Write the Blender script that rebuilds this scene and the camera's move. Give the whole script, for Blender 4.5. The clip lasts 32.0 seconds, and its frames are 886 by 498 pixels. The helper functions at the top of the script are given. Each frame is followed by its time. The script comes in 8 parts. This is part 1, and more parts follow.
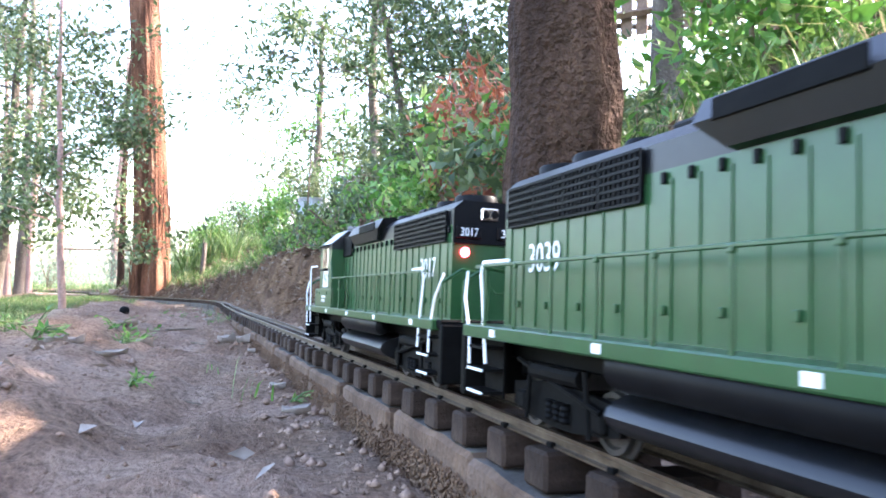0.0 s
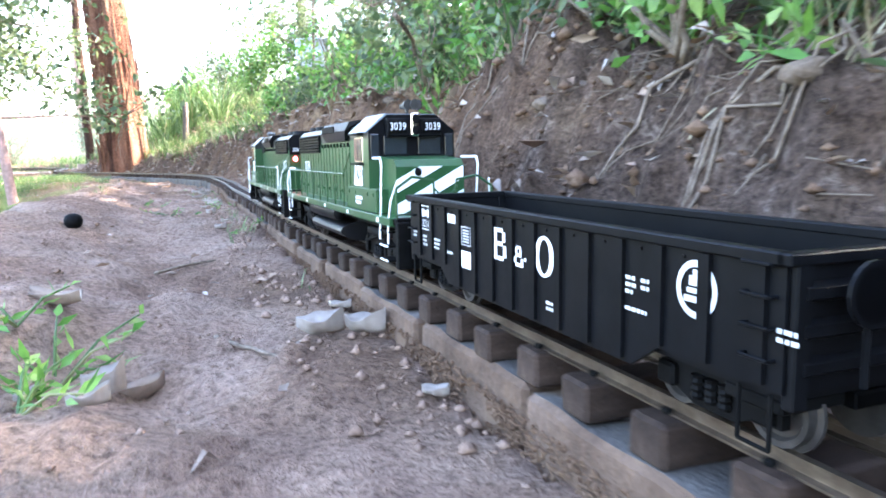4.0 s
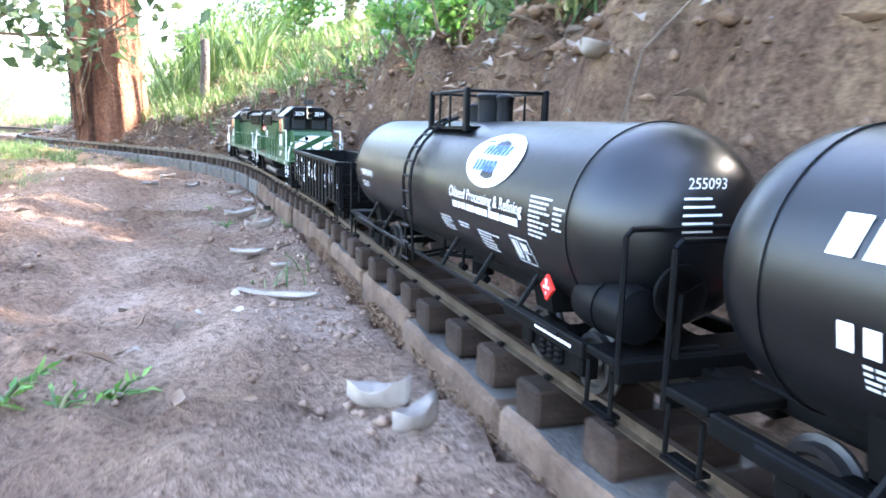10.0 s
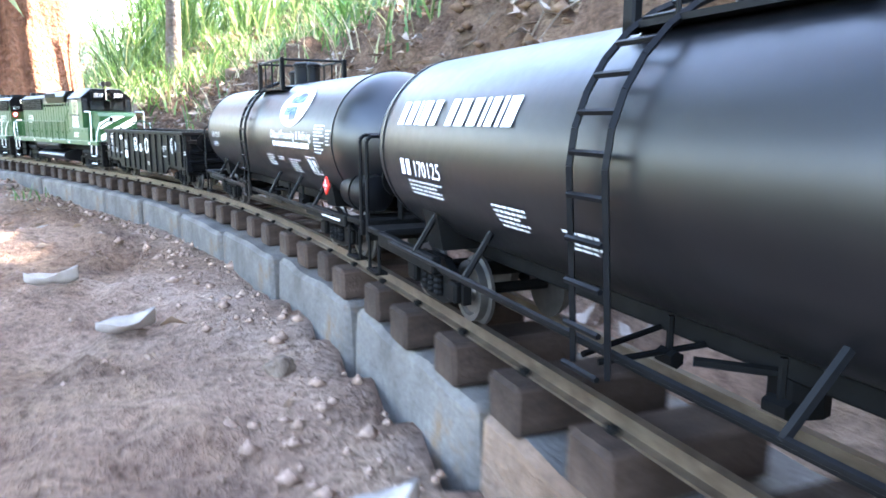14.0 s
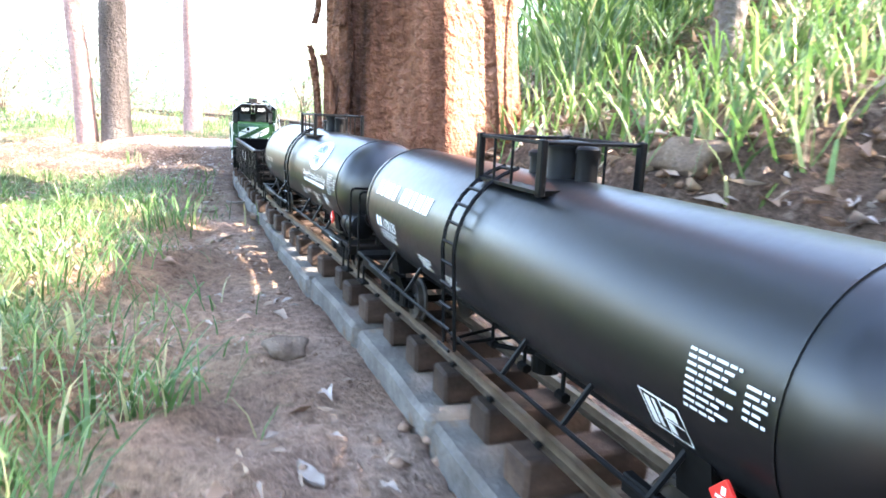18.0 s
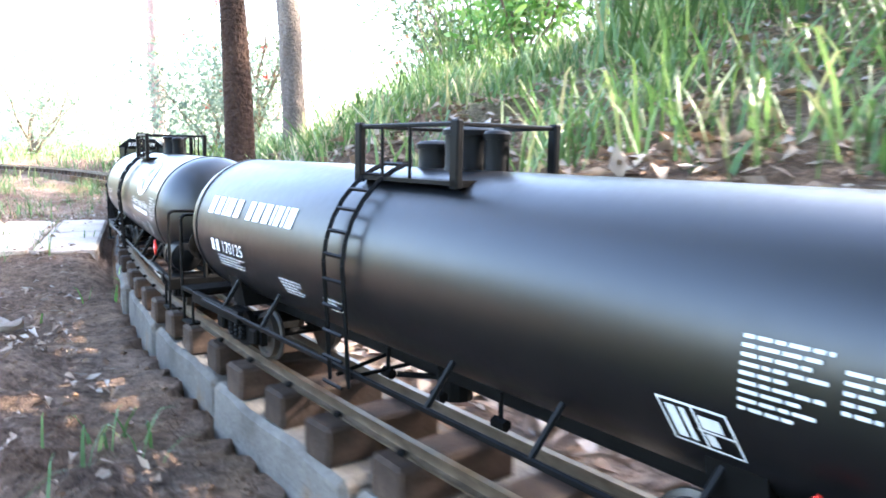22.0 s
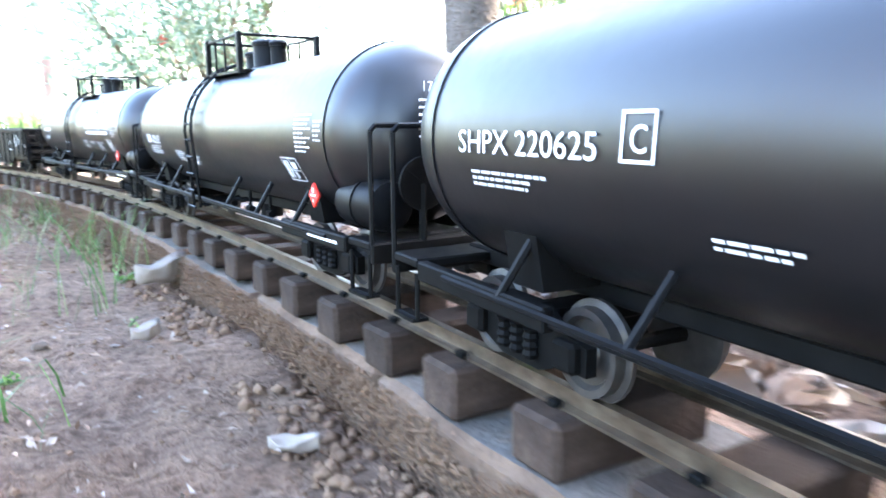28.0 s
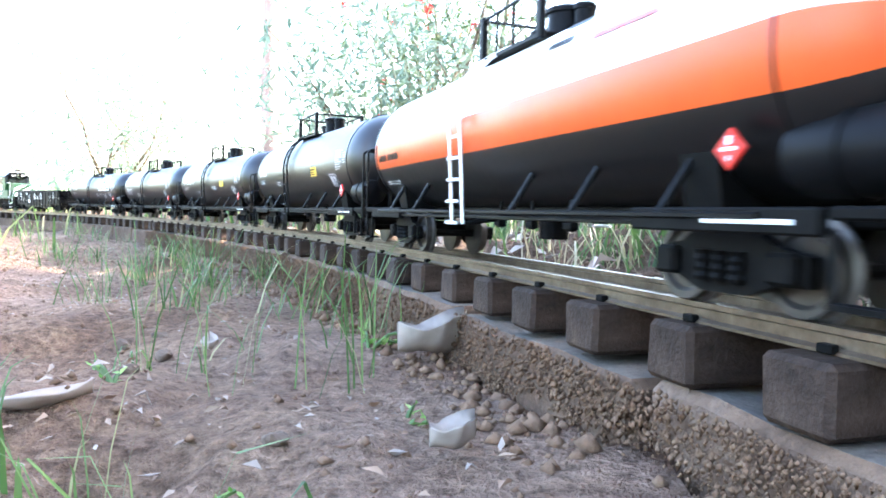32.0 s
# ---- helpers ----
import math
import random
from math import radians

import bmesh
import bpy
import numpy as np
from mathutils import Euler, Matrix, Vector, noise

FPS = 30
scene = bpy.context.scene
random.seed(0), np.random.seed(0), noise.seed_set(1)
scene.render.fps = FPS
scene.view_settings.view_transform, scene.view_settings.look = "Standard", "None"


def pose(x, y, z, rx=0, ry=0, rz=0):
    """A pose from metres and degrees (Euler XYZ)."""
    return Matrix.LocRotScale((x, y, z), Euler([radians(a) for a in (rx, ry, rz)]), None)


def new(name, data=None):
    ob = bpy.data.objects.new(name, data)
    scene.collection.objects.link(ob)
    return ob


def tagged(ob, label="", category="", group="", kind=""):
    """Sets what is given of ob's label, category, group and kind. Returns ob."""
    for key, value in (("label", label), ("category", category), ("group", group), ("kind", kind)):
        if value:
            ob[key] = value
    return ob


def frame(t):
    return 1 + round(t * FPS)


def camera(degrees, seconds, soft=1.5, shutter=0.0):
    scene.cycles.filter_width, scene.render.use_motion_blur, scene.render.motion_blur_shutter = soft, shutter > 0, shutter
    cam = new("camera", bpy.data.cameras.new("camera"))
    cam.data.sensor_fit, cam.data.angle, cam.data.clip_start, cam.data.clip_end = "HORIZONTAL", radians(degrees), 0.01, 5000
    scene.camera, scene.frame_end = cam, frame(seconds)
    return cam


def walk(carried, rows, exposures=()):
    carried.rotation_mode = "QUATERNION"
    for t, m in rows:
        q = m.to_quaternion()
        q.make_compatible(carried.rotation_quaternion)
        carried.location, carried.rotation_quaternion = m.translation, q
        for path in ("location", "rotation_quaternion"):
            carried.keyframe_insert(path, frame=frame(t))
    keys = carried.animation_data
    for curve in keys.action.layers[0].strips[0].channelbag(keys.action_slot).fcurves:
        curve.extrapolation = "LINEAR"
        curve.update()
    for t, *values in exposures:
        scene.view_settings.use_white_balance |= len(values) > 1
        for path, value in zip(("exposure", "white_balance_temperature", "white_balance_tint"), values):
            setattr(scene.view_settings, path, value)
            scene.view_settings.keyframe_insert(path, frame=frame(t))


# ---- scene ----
# ---- camera ----
cam = camera(63.5, 32.0, soft=1.7, shutter=0.3)
EXPOSURES = [(t, e, 6100, 20 - 0.2 * t) for t, e in ((0, 3.5), (1, 3.45), (2, 3.4), (4, 4.1), (7, 4.2), (12, 4.25), (13.5, 4.4), (15.2, 5.25), (16.4, 5.2), (18, 4.3), (21, 4.2), (23, 4.2), (24.5, 3.75), (26.8, 3.55), (28, 4.8), (30, 4.5), (32, 4.3))]
PATH = [      # seconds, place, then yaw, pitch and roll in degrees
    (0, 0.3956, -2.1272, 0.1083, -4.80, 3.98, 1.89),
    (0.5, 0.3647, -2.0034, 0.1211, -5.31, 3.78, 2.85),
    (1, 0.3128, -1.8531, 0.1285, 0.03, 4.05, 0.95),
    (1.5, 0.2602, -1.6930, 0.1483, -3.75, -0.95, 0.52),
    (2, 0.2038, -1.5313, 0.1618, -3.62, -1.99, 0.92),
    (2.5, 0.1532, -1.3497, 0.1645, -1.48, -3.30, -0.50),
    (3, 0.1034, -1.1805, 0.1629, -4.89, -3.40, -1.91),
    (3.5, 0.0605, -1.0244, 0.1586, -9.38, -6.23, -1.08),
    (4, 0.0243, -0.8362, 0.1541, -6.13, -7.67, -0.96),
    (4.5, -0.0112, -0.6492, 0.1518, -3.96, -8.83, -0.47),
    (6.5, -0.2196, 0.1684, 0.1469, -0.16, -7.91, 1.76),
    (7, -0.2646, 0.3467, 0.1497, 0.24, -7.33, 1.61),
    (7.5, -0.3023, 0.5153, 0.1491, 0.00, -8.03, 2.11),
    (8, -0.3587, 0.6873, 0.1428, -5.33, -8.71, 2.33),
    (8.5, -0.4008, 0.8745, 0.1509, -5.13, -9.48, 2.12),
    (9, -0.4511, 1.0728, 0.1570, -3.79, -9.55, 1.52),
    (9.5, -0.5106, 1.2740, 0.1628, -7.16, -9.08, 1.44),
    (10, -0.5436, 1.4523, 0.1652, -5.41, -9.72, 1.48),
    (10.5, -0.5832, 1.6611, 0.1672, -3.12, -10.00, 1.46),
    (11, -0.6309, 1.8883, 0.1762, -4.68, -9.60, 0.27),
    (11.5, -0.6727, 2.0958, 0.1719, -1.21, -10.75, -0.20),
    (12, -0.7177, 2.3091, 0.1648, -3.17, -10.54, 0.67),
    (12.5, -0.7702, 2.5308, 0.1641, -4.47, -9.49, 0.35),
    (13, -0.8221, 2.7509, 0.1480, -3.79, -10.01, -0.50),
    (13.5, -0.8738, 2.9699, 0.1357, -7.09, -10.18, -0.05),
    (15.5, -1.1586, 3.8250, 0.1390, -0.89, -10.62, 1.44),
    (16, -1.2439, 4.0260, 0.1558, 5.00, -10.15, 0.76),
    (16.5, -1.3511, 4.2370, 0.1942, 6.43, -10.08, 1.10),
    (17, -1.4502, 4.4028, 0.2108, 10.56, -8.89, 0.87),
    (17.5, -1.5490, 4.5724, 0.2241, 16.15, -10.09, 1.92),
    (18, -1.6579, 4.7085, 0.2058, 17.63, -11.03, 2.73),
    (18.5, -1.7957, 4.8908, 0.2138, 19.57, -9.42, 1.00),
    (19, -1.9347, 5.0591, 0.1866, 19.63, -10.23, -1.34),
    (19.5, -2.1017, 5.2389, 0.1436, 10.28, -8.46, -0.16),
    (20, -2.2462, 5.3673, 0.1577, 6.13, -7.09, 1.03),
    (20.5, -2.3745, 5.5079, 0.1648, 2.84, -7.06, -0.03),
    (21, -2.5300, 5.7100, 0.1700, -1.69, -4.69, -1.58),
    (21.5, -2.6610, 5.8884, 0.1765, -3.74, -4.81, -1.02),
    (22, -2.8268, 6.1052, 0.1782, -3.11, -7.67, 1.19),
    (22.5, -2.9804, 6.3113, 0.1776, -4.90, -7.87, 1.76),
    (23, -3.1054, 6.5018, 0.1733, -5.22, -7.35, 2.55),
    (23.5, -3.2065, 6.7114, 0.1739, -4.08, -7.85, 1.99),
    (24, -3.2936, 6.8854, 0.1803, -3.96, -7.37, 2.54),
    (24.5, -3.3418, 6.9919, 0.2267, -2.48, -9.18, -0.43),
    (26.5, -3.6697, 7.8433, 0.2074, -18.00, -12.36, -0.70),
    (27, -3.6997, 7.9892, 0.1848, -18.31, -11.71, 0.15),
    (27.5, -3.7695, 8.0890, 0.1483, -22.96, -10.65, 1.21),
    (28, -3.7636, 8.2734, 0.1272, -10.92, -10.21, -0.46),
    (28.5, -3.8069, 8.3977, 0.1027, -4.50, -4.48, -0.94),
    (29, -3.8290, 8.4568, 0.0941, 1.20, -3.19, 1.06),
    (29.5, -3.8453, 8.4870, 0.0837, 3.78, -4.76, 1.89),
    (30, -3.8561, 8.5046, 0.0770, 4.86, -4.91, 1.70),
    (30.5, -3.8681, 8.5212, 0.0746, 4.10, -3.88, 0.72),
    (31, -3.8690, 8.5259, 0.0647, 3.30, -3.26, 0.80),
    (31.5, -3.8705, 8.5281, 0.0643, 3.00, -3.02, 1.05),
    (32, -3.8729, 8.5291, 0.0632, 3.19, -2.72, 1.54),
]


def held(x, y, z, yaw, pitch, roll):
    """A camera pose: yaw to the left from +y, pitch up, roll to its left."""
    return pose(x, y, z, 0, 0, yaw) @ pose(0, 0, 0, 90 + pitch) @ pose(0, 0, 0, 0, 0, roll)


walk(cam, [(t, held(*rest)) for t, *rest in PATH], EXPOSURES)

# ---- world and light ----
world = bpy.data.worlds.new("sky")
scene.world = world
world.use_nodes = True
wn = world.node_tree
wn.nodes.clear()
w_out = wn.nodes.new("ShaderNodeOutputWorld")
w_bg = wn.nodes.new("ShaderNodeBackground")
w_sky = wn.nodes.new("ShaderNodeTexSky")
w_sky.sky_type = "NISHITA"
w_sky.sun_disc = False
SUN_ELEV, SUN_AZ = 32.0, 74.0      # degrees above the horizon; to the right of +y
w_sky.sun_elevation = radians(SUN_ELEV)
w_sky.sun_rotation = radians(SUN_AZ)
w_sky.dust_density = 2.5
w_sky.air_density = 1.2
w_bg.inputs["Strength"].default_value = 0.15
wn.links.new(w_sky.outputs["Color"], w_bg.inputs["Color"])
wn.links.new(w_bg.outputs["Background"], w_out.inputs["Surface"])
sun_data = bpy.data.lights.new("sun", "SUN")
sun_data.energy = 3.2
sun_data.angle = radians(1.5)
sun_data.color = (1.0, 0.9, 0.74)
sun = new("sun", sun_data)
_e, _a = radians(SUN_ELEV), radians(SUN_AZ)
sun_way = Vector((math.sin(_a) * math.cos(_e), math.cos(_a) * math.cos(_e), math.sin(_e)))
sun.matrix_world = Matrix.Translation(sun_way * 50) @ sun_way.to_track_quat("Z", "Y").to_matrix().to_4x4()

# ---- materials ----
def node_mat(name):
    m = bpy.data.materials.new(name)
    m.use_nodes = True
    nt = m.node_tree
    return m, nt, nt.nodes["Principled BSDF"]


def ramp(nt, fac, stops):
    r = nt.nodes.new("ShaderNodeValToRGB")
    els = r.color_ramp.elements
    while len(els) < len(stops):
        els.new(0.5)
    for e, (p, c) in zip(els, stops):
        e.position, e.color = p, (*c, 1)
    nt.links.new(fac, r.inputs["Fac"])
    return r.outputs["Color"]


def noise_tex(nt, scale, detail=4, rough=0.6, coord="Object", vec=None, stretch=None):
    n = nt.nodes.new("ShaderNodeTexNoise")
    n.inputs["Scale"].default_value, n.inputs["Detail"].default_value, n.inputs["Roughness"].default_value = scale, detail, rough
    if vec is None:
        tc = nt.nodes.new("ShaderNodeTexCoord")
        vec = tc.outputs[coord]
    if stretch:
        mp = nt.nodes.new("ShaderNodeMapping")
        mp.inputs["Scale"].default_value = stretch
        nt.links.new(vec, mp.inputs["Vector"])
        vec = mp.outputs["Vector"]
    nt.links.new(vec, n.inputs["Vector"])
    return n


def mix_rgb(nt, fac, a, b, kind="MIX"):
    m = nt.nodes.new("ShaderNodeMix")
    m.data_type, m.blend_type = "RGBA", kind
    for sock, v in ((m.inputs[0], fac), (m.inputs[6], a), (m.inputs[7], b)):
        if isinstance(v, (int, float)):
            sock.default_value = v
        elif isinstance(v, tuple):
            sock.default_value = (*v, 1)
        else:
            nt.links.new(v, sock)
    return m.outputs[2]


def bump(nt, bsdf, height, strength, dist):
    b = nt.nodes.new("ShaderNodeBump")
    b.inputs["Strength"].default_value, b.inputs["Distance"].default_value = strength, dist
    nt.links.new(height, b.inputs["Height"])
    nt.links.new(b.outputs["Normal"], bsdf.inputs["Normal"])


def surface(name, stops, scale=40, rough=0.8, metal=0.0, fine=300, bump_s=0.3, bump_d=0.002, spots=None, stretch=None, coat=0.0, rand=0.0):
    """A worn surface: a colour ramp over coarse noise, broken by fine noise, with relief."""
    m, nt, b = node_mat(name)
    big = noise_tex(nt, scale, 5, 0.62, stretch=stretch)
    small = noise_tex(nt, fine, 3, 0.6)
    col = ramp(nt, big.outputs["Fac"], stops)
    fcol = ramp(nt, small.outputs["Fac"], [(0.3, (0.72, 0.72, 0.72)), (0.7, (1.2, 1.2, 1.2))])
    col = mix_rgb(nt, 0.8, col, fcol, "MULTIPLY")
    if spots:
        sp_scale, sp_lo, sp_col = spots
        s = noise_tex(nt, sp_scale, 6, 0.7)
        f = ramp(nt, s.outputs["Fac"], [(sp_lo, (0, 0, 0)), (sp_lo + 0.08, (1, 1, 1))])
        col = mix_rgb(nt, f, col, sp_col)
    if rand:
        oi = nt.nodes.new("ShaderNodeObjectInfo")
        rr = ramp(nt, oi.outputs["Random"], [(0, (1 - rand,) * 3), (1, (1 + rand,) * 3)])
        col = mix_rgb(nt, 1.0, col, rr, "MULTIPLY")
    nt.links.new(col, b.inputs["Base Color"])
    b.inputs["Roughness"].default_value, b.inputs["Metallic"].default_value = rough, metal
    b.inputs["Specular IOR Level"].default_value = 0.5 if rough < 0.6 else 0.15
    b.inputs["Coat Weight"].default_value = coat
    if bump_s:
        bump(nt, b, small.outputs["Fac"], bump_s, bump_d)
    return m


def paint(name, rgb, rough=0.4, metal=0.0, var=0.12, dust=0.0, coat=0.0, gloss=0.3):
    """Model paint: nearly even, with faint blotches and dust."""
    m, nt, b = node_mat(name)
    n = noise_tex(nt, 60, 4, 0.6)
    lo, hi = tuple(c * (1 - var) for c in rgb), tuple(min(1, c * (1 + var)) for c in rgb)
    col = ramp(nt, n.outputs["Fac"], [(0.35, lo), (0.65, hi)])
    if dust:
        d = noise_tex(nt, 25, 6, 0.7)
        f = ramp(nt, d.outputs["Fac"], [(0.45, (0, 0, 0)), (0.8, (dust, dust, dust))])
        col = mix_rgb(nt, f, col, (0.3, 0.22, 0.15))
    nt.links.new(col, b.inputs["Base Color"])
    g = noise_tex(nt, 180, 3, 0.6)
    rr = nt.nodes.new("ShaderNodeMapRange")
    rr.inputs["To Min"].default_value, rr.inputs["To Max"].default_value = rough * 0.85, min(1, rough * 1.2)
    nt.links.new(g.outputs["Fac"], rr.inputs["Value"])
    nt.links.new(rr.outputs["Result"], b.inputs["Roughness"])
    b.inputs["Metallic"].default_value = metal
    b.inputs["Specular IOR Level"].default_value = gloss
    b.inputs["Coat Weight"].default_value = coat
    return m


def leaf_mat(name, stops, rough=0.55, trans=0.35):
    """Leaves: colour by island, some light let through."""
    m, nt, b = node_mat(name)
    geo = nt.nodes.new("ShaderNodeNewGeometry")
    col = ramp(nt, geo.outputs["Random Per Island"], stops)
    n = noise_tex(nt, 90, 2, 0.5)
    f = ramp(nt, n.outputs["Fac"], [(0.3, (0.75, 0.75, 0.75)), (0.7, (1.2, 1.2, 1.2))])
    col = mix_rgb(nt, 0.7, col, f, "MULTIPLY")
    nt.links.new(col, b.inputs["Base Color"])
    b.inputs["Roughness"].default_value = rough
    tr = nt.nodes.new("ShaderNodeBsdfTranslucent")
    nt.links.new(col, tr.inputs["Color"])
    mx = nt.nodes.new("ShaderNodeMixShader")
    mx.inputs["Fac"].default_value = trans
    nt.links.new(b.outputs["BSDF"], mx.inputs[1])
    nt.links.new(tr.outputs["BSDF"], mx.inputs[2])
    nt.links.new(mx.outputs["Shader"], nt.nodes["Material Output"].inputs["Surface"])
    return m


def glow(name, rgb, strength):
    m, nt, b = node_mat(name)
    b.inputs["Base Color"].default_value = (*rgb, 1)
    b.inputs["Emission Color"].default_value = (*rgb, 1)
    b.inputs["Emission Strength"].default_value = strength
    return m


M_BLACK = paint("black_paint", (0.004, 0.0042, 0.0048), 0.42, var=0.2, dust=0.008, gloss=0.07)
M_TANK = paint("tank_black", (0.002, 0.0022, 0.003), 0.34, var=0.15, dust=0.006, gloss=0.5)
M_CHASSIS = paint("chassis_black", (0.004, 0.004, 0.004), 0.55, var=0.25, dust=0.008, gloss=0.05)
M_GREEN = paint("loco_green", (0.016, 0.062, 0.02), 0.3, var=0.1, dust=0.03, gloss=0.4)
M_HOOD_BLACK = paint("satin_roof_black", (0.006, 0.0065, 0.008), 0.34, var=0.15, dust=0.02, gloss=0.4)
M_WHITE = paint("white_paint", (0.8, 0.8, 0.78), 0.4, var=0.05)
M_STENCIL = paint("faded_stencil", (0.5, 0.5, 0.49), 0.45, var=0.15)
M_ORANGE = paint("orange_paint", (0.62, 0.085, 0.014), 0.35, var=0.06)
M_RED = paint("red_placard", (0.62, 0.03, 0.02), 0.4, var=0.08)
M_WHEEL = paint("wheel_metal", (0.07, 0.065, 0.06), 0.4, metal=0.7, var=0.3)
M_CHROME = paint("chrome", (0.7, 0.7, 0.7), 0.12, metal=1.0, var=0.05)
M_BLUE = paint("blue_ink", (0.05, 0.12, 0.4), 0.5)
M_YELLOW = paint("yellow_ink", (0.75, 0.5, 0.06), 0.5)
# grey stands for sky sheen on the black cab roof; also small print
M_GREY = paint("grey_sheen_and_print", (0.16, 0.18, 0.21), 0.3, gloss=0.6)
M_GLASS = paint("dark_window", (0.02, 0.025, 0.028), 0.08, coat=0.5)
M_LAMP = glow("red_marker", (1.0, 0.04, 0.06), 7.0)
M_RAIL = surface("aged_brass_rail", [(0.3, (0.09, 0.065, 0.045)), (0.7, (0.19, 0.15, 0.11))], 60, 0.4, 0.85, 300, 0.15, 0.0005)
M_SLEEPER = surface("stained_timber", [(0.3, (0.02, 0.013, 0.01)), (0.55, (0.045, 0.029, 0.021)), (0.75, (0.08, 0.055, 0.04))], 55, 0.75, 0, 420, 0.5, 0.002, stretch=(0.25, 1, 1), rand=0.3)
M_CONCRETE = surface("weathered_concrete", [(0.3, (0.075, 0.066, 0.058)), (0.55, (0.122, 0.11, 0.098)), (0.8, (0.17, 0.157, 0.142))], 18, 0.85, 0, 260, 0.6, 0.003, spots=(7, 0.52, (0.13, 0.085, 0.05)), rand=0.12)
M_CAKED = surface("soil_caked_concrete", [(0.3, (0.08, 0.05, 0.034)), (0.5, (0.135, 0.088, 0.06)), (0.66, (0.165, 0.118, 0.09)), (0.82, (0.2, 0.175, 0.16))], 9, 0.9, 0, 200, 0.8, 0.004, spots=(5, 0.5, (0.19, 0.12, 0.075)), rand=0.12)
M_PAVER = surface("sandstone_paver", [(0.3, (0.3, 0.235, 0.19)), (0.7, (0.43, 0.35, 0.29))], 14, 0.85, 0, 200, 0.4, 0.003, spots=(22, 0.62, (0.16, 0.12, 0.09)), rand=0.06)
M_STONE = surface("field_stone", [(0.3, (0.085, 0.058, 0.042)), (0.7, (0.19, 0.14, 0.1))], 40, 0.85, 0, 250, 0.6, 0.004)
M_BARK_RED = surface("red_gum_bark", [(0.32, (0.025, 0.012, 0.008)), (0.43, (0.1, 0.043, 0.025)), (0.54, (0.19, 0.085, 0.05)), (0.66, (0.27, 0.14, 0.09)), (0.78, (0.4, 0.26, 0.18))], 10, 0.85, 0, 60, 1.0, 0.03, stretch=(1, 1, 0.13))
M_BARK_GREY = surface("grey_bark", [(0.3, (0.07, 0.055, 0.045)), (0.55, (0.16, 0.13, 0.11)), (0.8, (0.3, 0.26, 0.22))], 9, 0.9, 0, 70, 0.9, 0.02, stretch=(1, 1, 0.2))
M_BARK_OLD = surface("dark_ridged_bark", [(0.3, (0.025, 0.014, 0.01)), (0.55, (0.08, 0.045, 0.03)), (0.8, (0.17, 0.1, 0.07))], 9, 0.9, 0, 70, 1.0, 0.03, stretch=(1, 1, 0.18))
M_BARK_PINK = surface("pink_gum_bark", [(0.3, (0.2, 0.12, 0.1)), (0.55, (0.34, 0.22, 0.19)), (0.8, (0.46, 0.34, 0.3))], 8, 0.85, 0, 60, 0.6, 0.012, stretch=(1, 1, 0.2))
M_SEED = surface("seed_case", [(0.3, (0.36, 0.19, 0.08)), (0.7, (0.55, 0.36, 0.2))], 60, 0.6, 0, 300, 0.3, 0.001)
M_TWIG = surface("dry_twig", [(0.3, (0.09, 0.065, 0.045)), (0.7, (0.26, 0.2, 0.15))], 60, 0.85, 0, 300, 0.3, 0.002)
M_FENCE = surface("fence_timber", [(0.3, (0.16, 0.1, 0.07)), (0.7, (0.32, 0.22, 0.17))], 12, 0.85, 0, 90, 0.4, 0.004)
M_LEAF_DRY = leaf_mat("dry_leaf", [(0.0, (0.16, 0.085, 0.045)), (0.35, (0.3, 0.2, 0.13)), (0.7, (0.26, 0.195, 0.145)), (1.0, (0.36, 0.3, 0.25))], 0.7, 0.1)
M_LEAF_PALE = leaf_mat("pale_leaf", [(0.0, (0.27, 0.21, 0.165)), (1.0, (0.4, 0.34, 0.29))], 0.7, 0.1)
M_GRASS = leaf_mat("grass_blade", [(0.0, (0.045, 0.09, 0.022)), (0.5, (0.085, 0.16, 0.04)), (0.85, (0.17, 0.25, 0.075)), (1.0, (0.38, 0.33, 0.17))], 0.5, 0.4)
M_GRASS_DRY = leaf_mat("dry_grass", [(0.0, (0.3, 0.24, 0.13)), (1.0, (0.5, 0.43, 0.28))], 0.6, 0.3)
M_LEAF = leaf_mat("gum_leaf", [(0.0, (0.045, 0.075, 0.03)), (0.5, (0.085, 0.13, 0.05)), (1.0, (0.18, 0.22, 0.09))], 0.45, 0.35)
# far leaves, paler than the near ones: haze is put into this colour
M_LEAF_HAZE = leaf_mat("haze_paled_leaf", [(0.0, (0.12, 0.18, 0.13)), (0.6, (0.2, 0.26, 0.18)), (1.0, (0.3, 0.33, 0.22))], 0.55, 0.5)
M_LEAF_BRIGHT = leaf_mat("weed_leaf", [(0.0, (0.07, 0.19, 0.03)), (0.6, (0.14, 0.3, 0.05)), (1.0, (0.3, 0.4, 0.12))], 0.45, 0.4)
M_LEAF_RED = leaf_mat("red_shoot", [(0.0, (0.2, 0.05, 0.03)), (1.0, (0.4, 0.14, 0.07))], 0.5, 0.35)
M_FLOWER = leaf_mat("red_flower", [(0.0, (0.5, 0.03, 0.03)), (1.0, (0.7, 0.08, 0.05))], 0.5, 0.3)


